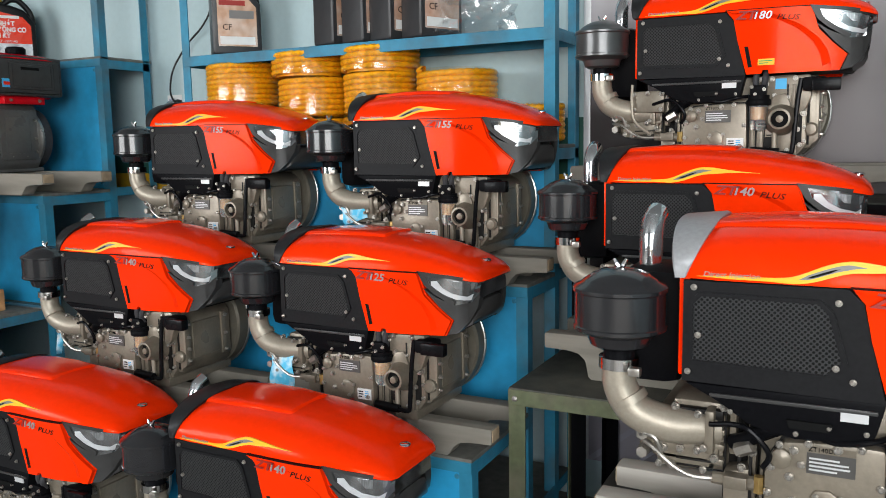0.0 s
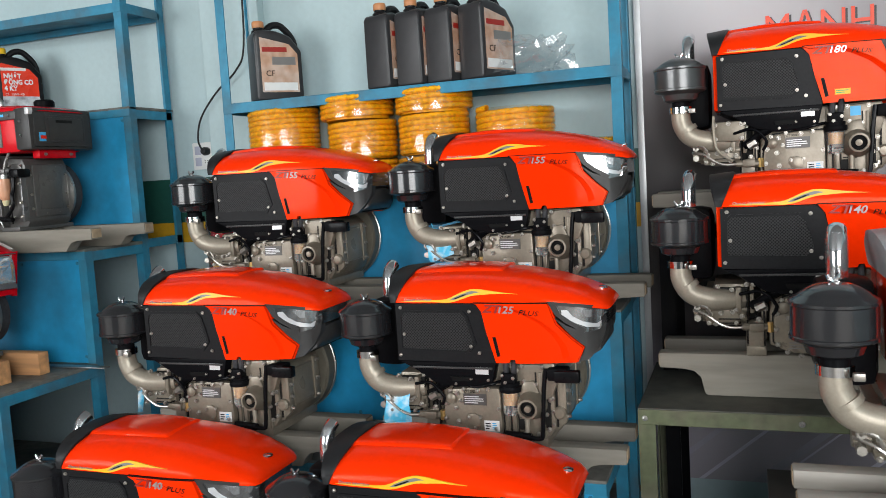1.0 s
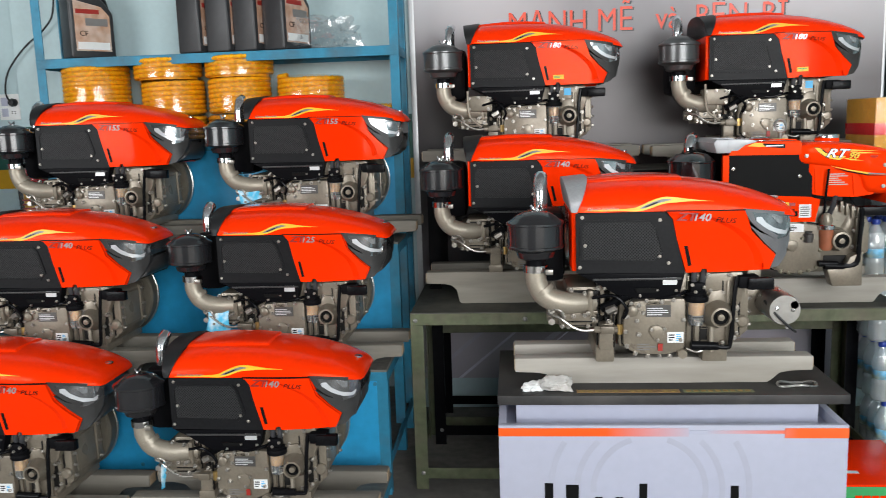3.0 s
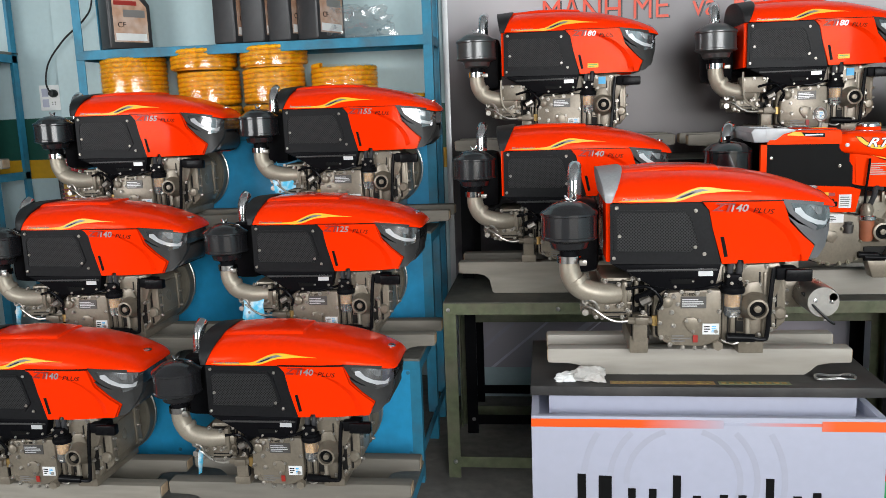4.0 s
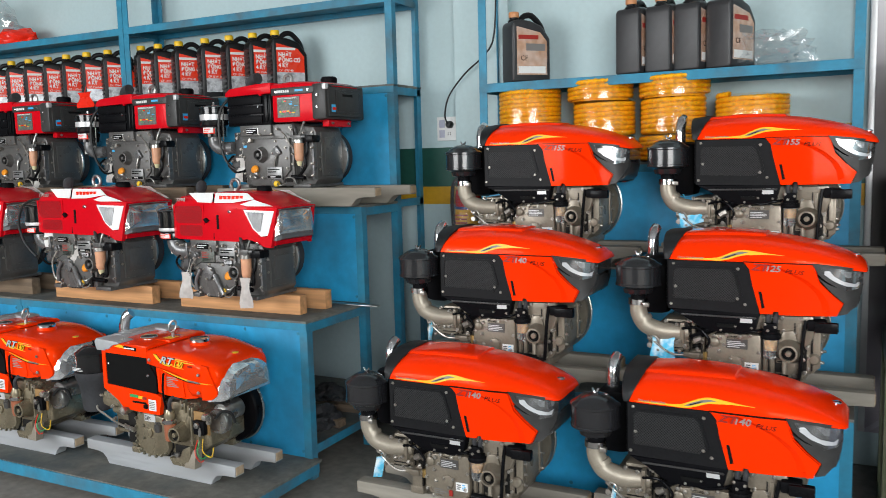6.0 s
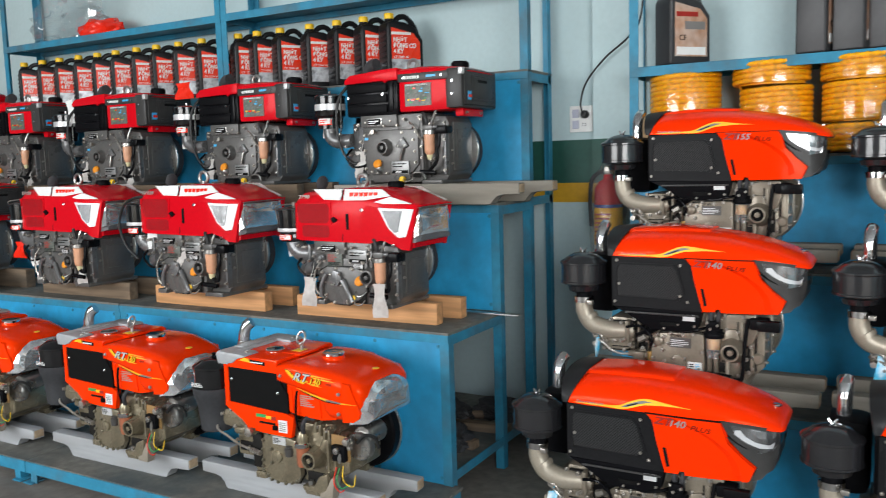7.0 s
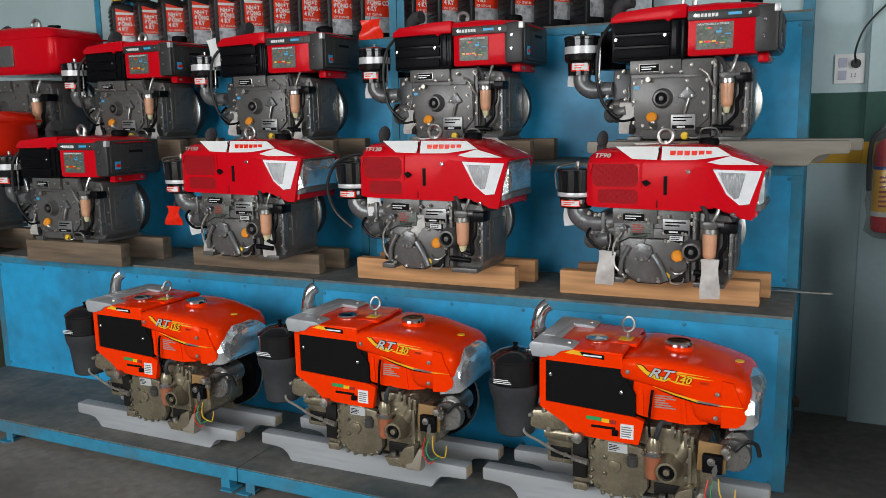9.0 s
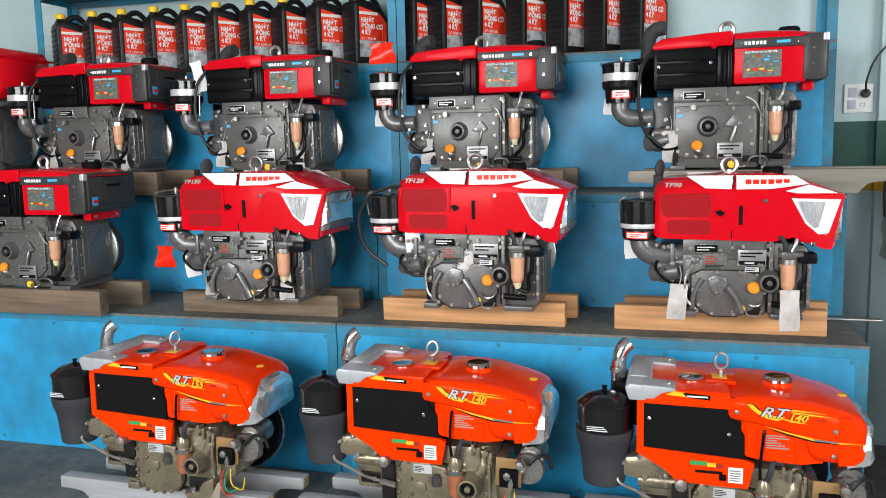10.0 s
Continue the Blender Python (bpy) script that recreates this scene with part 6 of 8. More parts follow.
    slab("seal_dot", -.205, -.185, .208, .220, -.157, M_BLUEPRINT, e)
    part("tray_clip", T([(.06, -.17, .02), (.07, -.18, .05), (.12, -.18, .05), (.13, -.17, .02)], .004, 8, 3), M_SILVER, e)
    ring_eye(e, -.02, .528)
    return e


# ---- older engine with a rounded tank ----
def round_tank_engine(paint, chrome=True):
    e = root("diesel_engine", "", "diesel engine", "diesel engines on display")
    part("fuel_tank", loft(bmesh.new(), [[Vector((x, a * w, zb + (zt - zb) * b)) for a, b in ((-.92, 0), (-1, .10), (-1, .80), (-.96, .93), (-.85, 1.0), (.85, 1.0), (.96, .93), (1, .80), (1, .10), (.92, 0))] for x, zb, zt, w in ((-.30, .35, .53, .165), (-.285, .335, .545, .175), (.0, .33, .56, .178), (.25, .33, .552, .175), (.30, .335, .54, .168), (.325, .36, .51, .15))]), paint, e, angle=55)
    part("tank_seam", B(-.305, .33, -.182, .182, .500, .508, .003), paint, e)
    if chrome:
        part("grille", B(-.27, -.14, -.186, -.172, .345, .50, .01), M_MATTE, e)
        bm = bmesh.new()
        for x0, x1, z0, z1 in ((-.285, -.265, .335, .51), (-.145, -.125, .335, .51), (-.285, -.125, .50, .515), (-.285, -.125, .33, .345)):
            box(bm, x0, x1, -.190, -.175, z0, z1, .004)
        part("grille_frame", bm, M_CHROME, e)
        part("side_plate", B(-.09, .05, -.186, -.174, .37, .47, .004), M_SILVER, e)
    part("tank_cap", S(((.03, .552), (.032, .575), (.0, .578)), (.15, 0, 0)), M_MATTE, e)
    ring_eye(e, .02, .56)
    part("exhaust", T([(-.33, .08, .34), (-.33, .08, .50), (-.31, .07, .56), (-.26, .06, .575)], .030, 16), M_RUBBER, e)
    cleaner(e, -.39, -.075, .268, .405, .066)
    grey_lower(e, -.222, .118, .305, -.30, .165, .150, (-.090, .164), (-.130, .088), (.0, .022))
    return e


# ---- structure ----
def setting(name, bm, material, label, category, smooth=False):
    return tagged(part(name, bm, material, None, "", smooth), label, category, "", "structure")


WALL_Y = 3.10
setting("floor", B(-12.0, 4.0, -9.0, 3.3, -0.12, 0.0, 0), M_FLOOR, "dusty bare grey concrete shop floor", "floor")
setting("wall_north", B(-12.0, 4.0, WALL_Y, 3.3, 0.0, 3.9, 0), M_WALL, "pale blue-green limewashed masonry back wall", "wall")
# unseen east wall, left pale to bounce light onto the racks
setting("wall_east", B(3.8, 4.0, -4.4, WALL_Y, 0.0, 3.9, 0), M_WALL, "unseen limewashed side wall", "wall")
# unseen west wall, dimmed so that it bounces less light
setting("wall_west", B(-12.0, -11.8, -4.4, WALL_Y, 0.0, 3.9, 0), M_WALLDIM, "unseen limewashed side wall", "wall")
# pier added out of view, keeps daylight off the middle rack
setting("wall_south", B(-4.1, -0.5, -4.6, -4.4, 0.0, 3.9, 0), M_WALLDIM, "added unseen pier blocking daylight between two assumed openings", "wall")
# rest of the front, also unseen and dimmed
setting("wall_south_west", B(-12.0, -8.9, -4.6, -4.4, 0.0, 3.9, 0), M_WALLDIM, "unseen dimmed front wall beside an assumed opening", "wall")
# unseen lintels closing the assumed openings above the lamps
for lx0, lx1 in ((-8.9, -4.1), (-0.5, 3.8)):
    setting("lintel", B(lx0, lx1, -4.6, -4.4, 3.55, 3.9, 0), M_WALLDIM, "unseen dimmed lintel over an assumed opening", "wall")
setting("ceiling", B(-12.0, 4.0, -4.5, 3.3, 3.9, 4.0, 0), M_CEIL, "grey sheet ceiling of the shop", "ceiling")
setting("column", B(-3.018, -2.70, 3.045, WALL_Y - 0.001, 0.0, 3.9, 0.004), M_WALL, "pale painted pilaster on the back wall", "column")
for nm, z0, z1, mm, lb in (("wall_band_green", 1.302, 1.520, M_BANDG, "dark green painted band along the wall"), ("wall_band_yellow", 1.203, 1.302, M_BANDY, "ochre yellow painted band along the wall")):
    bm = bmesh.new()
    box(bm, -11.8, -3.022, WALL_Y - 0.004, WALL_Y, z0, z1)
    box(bm, -2.696, 1.46, WALL_Y - 0.004, WALL_Y, z0, z1)
    box(bm, -3.022, -2.696, 3.041, 3.045, z0, z1)
    box(bm, -3.022, -3.018, 3.045, WALL_Y, z0, z1)
    setting(nm, bm, mm, lb, "wall band")
M_DOOR = mat("dark_green_door_paint", (0.012, 0.03, 0.024), 0.5, var=0.15, dirt=(0.05, 0.05, 0.04), dirt_amount=0.3)
d = tagged(new("door_1"), "dark green painted steel door in the back wall", "door", "", "structure")
part("door_frame", B(1.465, 1.53, 3.03, 3.099, 0, 2.3, .004), M_DOOR, d)
part("door_leaf", B(1.53, 2.4, 3.06, 3.099, 0, 2.3, .004), M_DOOR, d)
part("door_frame", B(2.4, 2.46, 3.03, 3.099, 0, 2.3, .004), M_DOOR, d)
part("door_head", B(1.465, 2.46, 3.03, 3.099, 2.3, 2.36, .004), M_DOOR, d)


setting("trim", B(1.225, 1.272, 3.062, 3.0985, 0, 3.9, .003), M_DOOR, "dark green painted steel upright on the wall", "trim")


# ---- stepped steel racks ----
def angle_post(x, y, z0, z1, parent, mx=1, my=1, s=.042, m=None):
    """An upright of angle iron, its corner at (x, y)."""
    bm = bmesh.new()
    box(bm, min(x, x + mx * s), max(x, x + mx * s), min(y, y + my * .005), max(y, y + my * .005), z0, z1)
    box(bm, min(x, x + mx * .005), max(x, x + mx * .005), min(y + my * .005, y + my * s), max(y + my * .005, y + my * s), z0, z1)
    return part("post", bm, m or M_BLUEFRAME, parent, "", False)


def rail(x0, x1, y0, y1, z0, z1, parent, m=None):
    return part("rail", B(x0, x1, y0, y1, z0, z1, .002), m or M_BLUEFRAME, parent, "", False)


def rivet_row(parent, x0, x1, y, z0, z1, step=.30):
    n = max(2, int((x1 - x0) / step))
    bolts(parent, [(x0 + (x1 - x0) * k / n, z) for k in range(n + 1) for z in (z0, z1)], y, .009, .004, material=M_BLUEFRAME)


def stepped_rack(x0, x1, ys, zs, top, label, shelf_z, front_leg_x, over=0.0):
    """Low deck, two steps, a back step and an open shelf above; ys and zs are the front and the top of each level."""
    r = root("stepped_display_rack", label, "display rack", "stepped display racks")
    y0, y1, y2, y3 = ys
    z0, z1, z2, z3 = zs
    part("deck", B(x0, x1 + over, y0 + .006, y1 + .02, z0 - .012, z0, .002), M_STEP, r, "dusty grey steel deck", False)
    rail(x0, x1 + over, y0, y0 + .006, z0 - .058, z0 - .004, r)
    rail(x1 + over - .006, x1 + over, y0 + .006, y1, z0 - .058, z0 - .012, r)
    for lx in front_leg_x:
        angle_post(lx, y0 + .002, 0, z0 - .012, r, 1 if lx < (x0 + x1) / 2 else -1)
        part("foot_plate", B(lx - .03, lx + .03, y0 - .02, y0 + .05, 0.0, .006, 0), M_BLUEFRAME, r, "", False)
    for (yf, za, zb, yb) in ((y1, z0, z1, y2), (y2, z1, z2, y3), (y3, z2, z3, 3.07)):
        part("panel", B(x0 + .002, x1 - .002, yf + .001, yf + .006, za + .002, zb - .022, .001), M_BLUE, r, "blue painted steel sheet", False)
        part("step_top", B(x0, x1, yf - .004, yb + .01, zb - .014, zb, .003), M_STEP, r, "dusty worn step top", False)
        rail(x0, x1, yf - .006, yf, zb - .045, zb - .010, r)
        rivet_row(r, x0 + .05, x1 - .05, yf + .001, za + .03, zb - .06)
    for px, mx in ((x1, -1), (x0, 1)):
        angle_post(px, y1, 0, z1 - .012, r, mx)
        angle_post(px, y2, 0, z2 - .012, r, mx)
        angle_post(px, y3, 0, top, r, mx)
        angle_post(px, 3.07, 0, top, r, mx, -1)
        sx0, sx1 = (px - .006, px) if mx < 0 else (px, px + .006)
        for ya, yb, zz in ((y1, y2, z1), (y2, y3, z2), (y3, 3.07, z3), (y3, 3.07, z2 + .02), (y1, y2, .17), (y2, y3, .17), (y3, 3.07, .17)):
            rail(sx0, sx1, ya + .042, yb - .0, zz - .055, zz - .014, r)
    part("inner_shelf", B(x0 + .02, x1 - .02, y1 + .05, 3.05, .12, .13, 0), M_STEP, r, "", False)
    rail(x0, x1, y3 - .002, y3 + .004, shelf_z - .045, shelf_z - .004, r)
    rail(x0, x1, 3.06, 3.066, shelf_z - .045, shelf_z - .004, r)
    part("upper_shelf", B(x0 + .006, x1 - .006, y3 + .004, 3.06, shelf_z - .012, shelf_z, .001), M_BLUEFRAME, r, "", False)
    for px in (x0, x1 - .006):
        rail(px, px + .006, y3 + .04, 3.04, shelf_z - .045, shelf_z - .012, r)
    return r


RED_Y, RED_Z = (1.335, 1.925, 2.42, 2.775), (.100, .745, 1.240, 1.860)
stepped_rack(-5.205, -3.245, RED_Y, RED_Z, 2.95, "blue painted stepped steel rack under red and grey engines", 2.33, (-5.17, -3.25), .038)
stepped_rack(-7.32, -5.209, RED_Y, RED_Z, 2.95, "blue painted stepped steel rack under red and orange engines", 2.33, (-6.55, -5.25))
stepped_rack(-2.76, -1.028, (1.535, 2.08, 2.53, 2.80), (.095, .522, .962, 1.42), 2.95, "scuffed blue stepped steel rack under six orange engines", 1.828, (-2.72, -1.07))


# ---- skids and boards under the engines ----
M_SAWN = mat("sawn_timber_end", (0.42, 0.31, 0.20), 0.75, var=0.3, scale=30, dirt=(0.24, 0.18, 0.12), dirt_amount=0.6, dirt_scale=12, bump=0.3)


def skid_bar(L, y0, y1, h, notch=.055, cut=.13):
    half = L / 2
    under = [(half, h - notch * .85), (half - cut * .55, h - notch * .90), (half - cut * .80, h - notch * 1.02), (half - cut * .95, h - notch * 1.35), (half - cut * 1.03, h * .06), (half - cut * 1.10, 0)]
    return plate([(-half, h), (half, h)] + under + [(-x, z) for x, z in under[::-1]], y0, y1, .005)


def skid_pair(x, y, z, L, h, material, label, ya=(-.138, -.078), yb=(.080, .138), shift=0.0):
    for k, (a, b) in enumerate((ya, yb)):
        s = root("wooden_skid", label, "wooden skid", "skids under the engines")
        part("beam", skid_bar(L, a, b, h), material, s)
        for e, d in ((L / 2, 1), (-L / 2, -1)):
            part("sawn_end", B(min(e - d * .004, e + d * .0025), max(e - d * .004, e + d * .0025), a + .005, b - .005, h - .040, h - .005, .001), M_SAWN, s, "paler sawn timber end")
        s.matrix_basis = pose(x + shift * k, y, z, 0, 0, random.uniform(-.6, .6))


def board_pair(x, y, z, a, b, h, material, label, ya=(.005, .06), yb=(.17, .225), shift=.03):
    for k, (p, q) in enumerate((ya, yb)):
        bm = B(a, b, p, q, 0, h, .005)
        s = tagged(part("timber_board", bm, material), label, "timber board", "boards under the engines")
        s.matrix_basis = pose(x + shift * k, y, z, 0, 0, random.uniform(-1, 1))


ZT_LABEL = "glossy orange diesel engine with black grille and cleaner on grey skids"
zt = zt_engine()
zt_big = zt_engine(big=True)
made = []
ZT_AT = [(-2.312, 2.580, 1.063, "155"), (-1.382, 2.610, 1.060, "155"), (-2.329, 2.149, .626, "140"), (-1.409, 2.213, .620, "125"),
         (-2.358, 1.756, .187, "140"), (-1.452, 1.785, .195, "140"), (-.440, 2.430, .865, "140"), (-.447, 2.790, 1.348, "180"), (.558, 2.790, 1.342, "180")]
for i, (x, y, z, model) in enumerate(ZT_AT):
    if i == 0:
        zt.matrix_basis = pose(x, y, z)
        e = zt
    elif model == "180" and i == len(ZT_AT) - 2:
        e = zt_big
        e.matrix_basis = pose(x, y, z)
    else:
        e = copy_thing(zt_big if model == "180" else zt, pose(x, y, z))
    made.append(e)
    tagged(e, ZT_LABEL if model != "180" else "large orange diesel engine with black grille and small green sticker")
bpy.context.view_layer.update()
for ch in made[6].children:
    if ch.name.startswith("rear_bulkhead"):
        ch.data = ch.data.copy()
        ch.data.materials[0] = M_ORANGE
for e, (x, y, z, model) in zip(made, ZT_AT):
    zt_writing(e, model)
    if model == "180":
        slab("energy_sticker", .105, .150, .290, .308, -.1925, M_YELLOW, e, "small green and yellow sticker")
        bars("energy_print", .108, .147, .293, .305, -.194, M_GREENPRINT, e, 2)
    base = .962 if z > 1.0 and z < 1.2 else .522 if .55 < z < .7 else .095 if z < .3 else .734 if z < 1 else 1.245
    skid_pair(x, y, base, .885 if z < 1.2 else .95, z - base, M_SKID, "grey painted wooden skid with notched ends under an engine")
front = zt_engine(M_COWLSILVER, True)
front.matrix_basis = pose(-.080, 1.683, .728) @ Matrix.Diagonal((1.02, 1.02, 1.02, 1))
tagged(front, "orange diesel engine with silver cowl and electric starter on a counter")
zt_writing(front, "140")
skid_pair(-.053, 1.683, .613, .946, .087, M_SKIDCHALK, "chalky grey wooden skid with notched ends on the counter", (-.066, -.006), (.105, .163))

rt = rt_engine()
rts = []
for i, (x, y, z, model) in enumerate(((-3.717, 1.605, .20, "140"), (-4.672, 1.575, .20, "140"), (-5.684, 1.548, .195, "155"))):
    e = rt
    if i:
        e = copy_thing(rt, pose(x, y, z))
    else:
        rt.matrix_basis = pose(x, y, z)
    tagged(e, "glossy orange diesel engine with chrome headlamp on pale grey skids")
    rts.append((e, model))
    skid_pair(x - .065, y, .10, .90, z - .10, M_SKIDPALE, "pale grey painted wooden skid under an orange engine", (-.098, -.040), (.10, .155), .05)
for e, model in rts:
    rt_writing(e, model)
rt90 = rt_engine(True, False)
rt90.matrix_basis = pose(.515, 2.245, .865)
tagged(rt90, "orange diesel engine with rounded tank on a green steel table")
rt_writing(rt90, "90")
skid_pair(.515, 2.43, .734, .95, .098, M_SKIDCHALK, "pale grey painted wooden skid with notched ends on the table", (-.210, -.150), (.03, .09))

tf = tf_engine()
tfs = []
for i, (x, y, z, s, model, bm_, lb) in enumerate(((-3.706, 2.028, .873, 1.0, "90", M_TIMBER, "raw orange pine board under a red engine"), (-4.637, 2.012, .875, 1.05, "120", M_TIMBER, "rough brown timber board under a red engine"), (-5.585, 2.018, .873, 1.06, "150", M_TIMBERDULL, "dark weathered timber board under a red engine"))):
    if i:
        e = copy_thing(tf, pose(x, y, z) @ Matrix.Diagonal((s, s, s, 1)))
        e.scale = (s, s, s)
    else:
        tf.matrix_basis = pose(x, y, z)
        e = tf
    tagged(e, "red and white diesel engine with clear headlamp on timber boards")
    tfs.append((e, model))
    board_pair(x, y, .745, -.40, .345, z - .035 * s - .745, bm_, lb)
for e, model in tfs:
    if model == "120":
        part("cleaner_cable", T([(-.20, -.13, .40), (-.27, -.16, .405), (-.36, -.16, .37), (-.405, -.16, .28), (-.38, -.15, .18), (-.30, -.15, .115)], .0065, 8), M_WIRE, e, "black cable")
    tf_writing(e, model)

tk = tank_engine()
for i, (x, y, z, bm_, lb) in enumerate(((-3.682, 2.472, 1.333, M_SKID, "grey painted wooden skid under a red and black engine"), (-4.703, 2.52, 1.338, M_TIMBERDULL, "brown timber board under a red and black engine"), (-5.695, 2.487, 1.345, M_TIMBERDULL, "brown timber board under a red and black engine"),
                                   (-6.636, 2.485, 1.352, M_TIMBERDULL, "brown timber board under a red and black engine"), (-6.640, 2.014, .855, M_TIMBERDULL, "weathered timber board with a bored hole under an engine"))):
    e = tk
    if i:
        e = copy_thing(tk, pose(x, y, z))
    else:
        tk.matrix_basis = pose(x, y, z)
    tagged(e, "dark grey diesel engine with red fuel tank and black radiator")
    base = 1.24 if z > 1 else .745
    if i == 0:
        skid_pair(x + .1, y, base, .98, z - base, bm_, lb, (-.17, -.11), (.09, .15), .05)
    else:
        board_pair(x, y, base, -.30, .36, z - base, bm_, lb, (-.17, -.11), (.09, .15))
e = round_tank_engine(M_RED, True)
e.matrix_basis = pose(-7.56, 2.52, 1.345) @ Matrix.Diagonal((1.18, 1.12, 1.18, 1))
tagged(e, "grey diesel engine with rounded dark red tank and chrome grille")
e = round_tank_engine(M_RED2, False)
e.matrix_basis = pose(-7.62, 2.06, .86) @ Matrix.Diagonal((1.15, 1.1, 1.2, 1))
tagged(e, "grey diesel engine with rounded bright red tank")


# ---- green table, black stand, counter ----
def table(name, label, x0, x1, y0, y1, z, top_m, leg_m, bar_z, inner=True):
    t = root(name, label, "table", "")
    part("table_top", B(x0, x1, y0, y1, z - .012, z, .003), top_m, t, "", False)
    rail(x0, x1, y0 - .004, y0 + .002, z - .050, z - .004, t, leg_m)
    rail(x0, x1, y1 - .006, y1, z - .050, z - .012, t, leg_m)
    for px, mx in ((x0, 1), (x1, -1)):
        angle_post(px, y0, 0, z - .012, t, mx, 1, .05, leg_m)
        angle_post(px, y1, 0, z - .012, t, mx, -1, .05, leg_m)
        a, b = (px, px + .006) if mx > 0 else (px - .006, px)
        rail(a, b, y0 + .05, y1 - .05, .045, .09, t, leg_m)
        rail(a, b, y0 + .05, y1 - .05, z - .055, z - .014, t, leg_m)
        bolts(t, [(px + mx * .02, z - .03), (px + mx * .03, .07)], y0 - .002, .010, .008, material=M_SILVER)
    rail(x0 + .05, x1 - .05, y0, y0 + .006, .045, .09, t, leg_m)
    rail(x0 + .05, x1 - .05, y1 - .006, y1, bar_z, bar_z + .04, t, leg_m)
    rail(x0 + .05, x1 - .05, y1 - .006, y1, .045, .09, t, leg_m)
    mid = (x0 + x1) / 2
    for xx in (x0 + (x1 - x0) * .24, x0 + (x1 - x0) * .76):
        rail(xx - .02, xx + .02, y1 - .008, y1 - .002, bar_z + .04, z - .05, t, leg_m)
    bolts(t, [(x0 + (x1 - x0) * .24, z - .028), (x0 + (x1 - x0) * .76, z - .028)], y0 - .004, .010, .008, material=M_SILVER)
    return t


table("steel_table", "olive green angle-iron table with a dusty dark top", -.935, .942, 2.134, 2.72, .734, M_GREENTOP, M_GREEN, .50)
table("steel_stand", "tall black angle-iron stand behind the green table", -.90, .96, 2.60, 3.02, 1.245, M_GREENTOP, M_BLACK, .70)
table("steel_table", "olive green steel table beside the blue rack", -8.8, -7.36, 1.9, 2.36, .74, M_GREENTOP, M_GREEN, .40)
table("steel_stand", "tall green steel stand behind the low table", -8.8, -7.36, 2.38, 2.85, 1.24, M_GREENTOP, M_GREEN, .60)
for x, y, z, h in ((-7.62, 2.02, .74, .12), (-7.56, 2.49, 1.24, .105)):
    board_pair(x, y, z, -.30, .36, h, M_TIMBERDULL, "brown timber board under an engine", (-.17, -.11), (.09, .15))


def fade(name, col, base, x0, x1):
    """Printed band that fades along x from one ink to another."""
    m = mat(name, col, 0.35, var=0.02)
    nt = m.node_tree
    b = nt.nodes["Principled BSDF"]
    tc, sp, mr, mx = (nt.nodes.new("ShaderNodeTexCoord"), nt.nodes.new("ShaderNodeSeparateXYZ"), nt.nodes.new("ShaderNodeMapRange"), nt.nodes.new("ShaderNodeMix"))
    mx.data_type = "RGBA"
    nt.links.new(tc.outputs["Object"], sp.inputs[0])
    nt.links.new(sp.outputs["X"], mr.inputs["Value"])
    mr.inputs["From Min"].default_value, mr.inputs["From Max"].default_value = x0, x1
    mx.inputs["A"].default_value, mx.inputs["B"].default_value = (*col, 1), (*base, 1)
    nt.links.new(mr.outputs[0], mx.inputs["Factor"])
    nt.links.new(mx.outputs["Result"], b.inputs["Base Color"])
    return m


ct = root("display_counter", "white laminated counter with black top and orange stripe", "counter")
part("cabinet_front", B(-.580, .466, 1.440, 1.462, 0, .538, .003), M_WHITE, ct)
part("cabinet_side", B(-.580, -.556, 1.462, 1.93, 0, .538, .003), M_WHITE, ct)
part("cabinet_side", B(.442, .466, 1.462, 1.93, 0, .538, .003), M_WHITE, ct)
part("cabinet_deck", B(-.556, .442, 1.462, 1.93, .49, .505, 0), M_WHITE, ct)
part("plinth", B(-.525, .410, 1.535, 1.90, .505, .583, .003), M_WHITE, ct)
part("counter_top", B(-.582, .490, 1.498, 2.02, .582, .613, .003), mat("black_laminate", (0.024, 0.023, 0.023), 0.5, var=0.2, dirt=(0.10, 0.09, 0.082), dirt_amount=0.5, dirt_scale=5), ct, "dusty black laminate top")
M_FADE1 = fade("orange_fading_print", (0.85, 0.10, 0.01), (0.42, 0.43, 0.525), -.25, .02)
M_FADE2 = fade("orange_rising_print", (0.42, 0.43, 0.525), (0.85, 0.12, 0.02), .05, .32)
part("stripe", B(-.580, -.003, 1.4385, 1.441, .503, .529, 0), M_FADE1, ct, "orange printed stripe")
part("stripe", B(.0, .466, 1.4385, 1.441, .512, .522, 0), M_FADE2, ct, "thin orange printed stripe")
part("stripe", B(.28, .466, 1.438, 1.441, .498, .529, 0), M_FADE2, ct, "orange printed stripe")
M_SWIRL = mat("pale_grey_print", (0.40, 0.405, 0.485), 0.35, var=0.02)
for rr, a0, a1 in ((.17, -.9, 1.25), (.17, 1.9, 3.2), (.22, -.9, .80), (.22, 2.35, 3.2), (.30, -.6, .55), (.30, 2.6, 3.2)):
    bm = bmesh.new()
    steps = [a0 + (a1 - a0) * k / 24 for k in range(25)]
    rim = [[bm.verts.new((-.12 + (rr + d) * math.cos(a), 1.4392, .33 + (rr + d) * math.sin(a))) for a in steps] for d in (-.009, .009)]
    for k in range(24):
        bm.faces.new((rim[0][k], rim[0][k + 1], rim[1][k + 1], rim[1][k]))
    part("swirl_print", bm, M_SWIRL, ct, "", False)
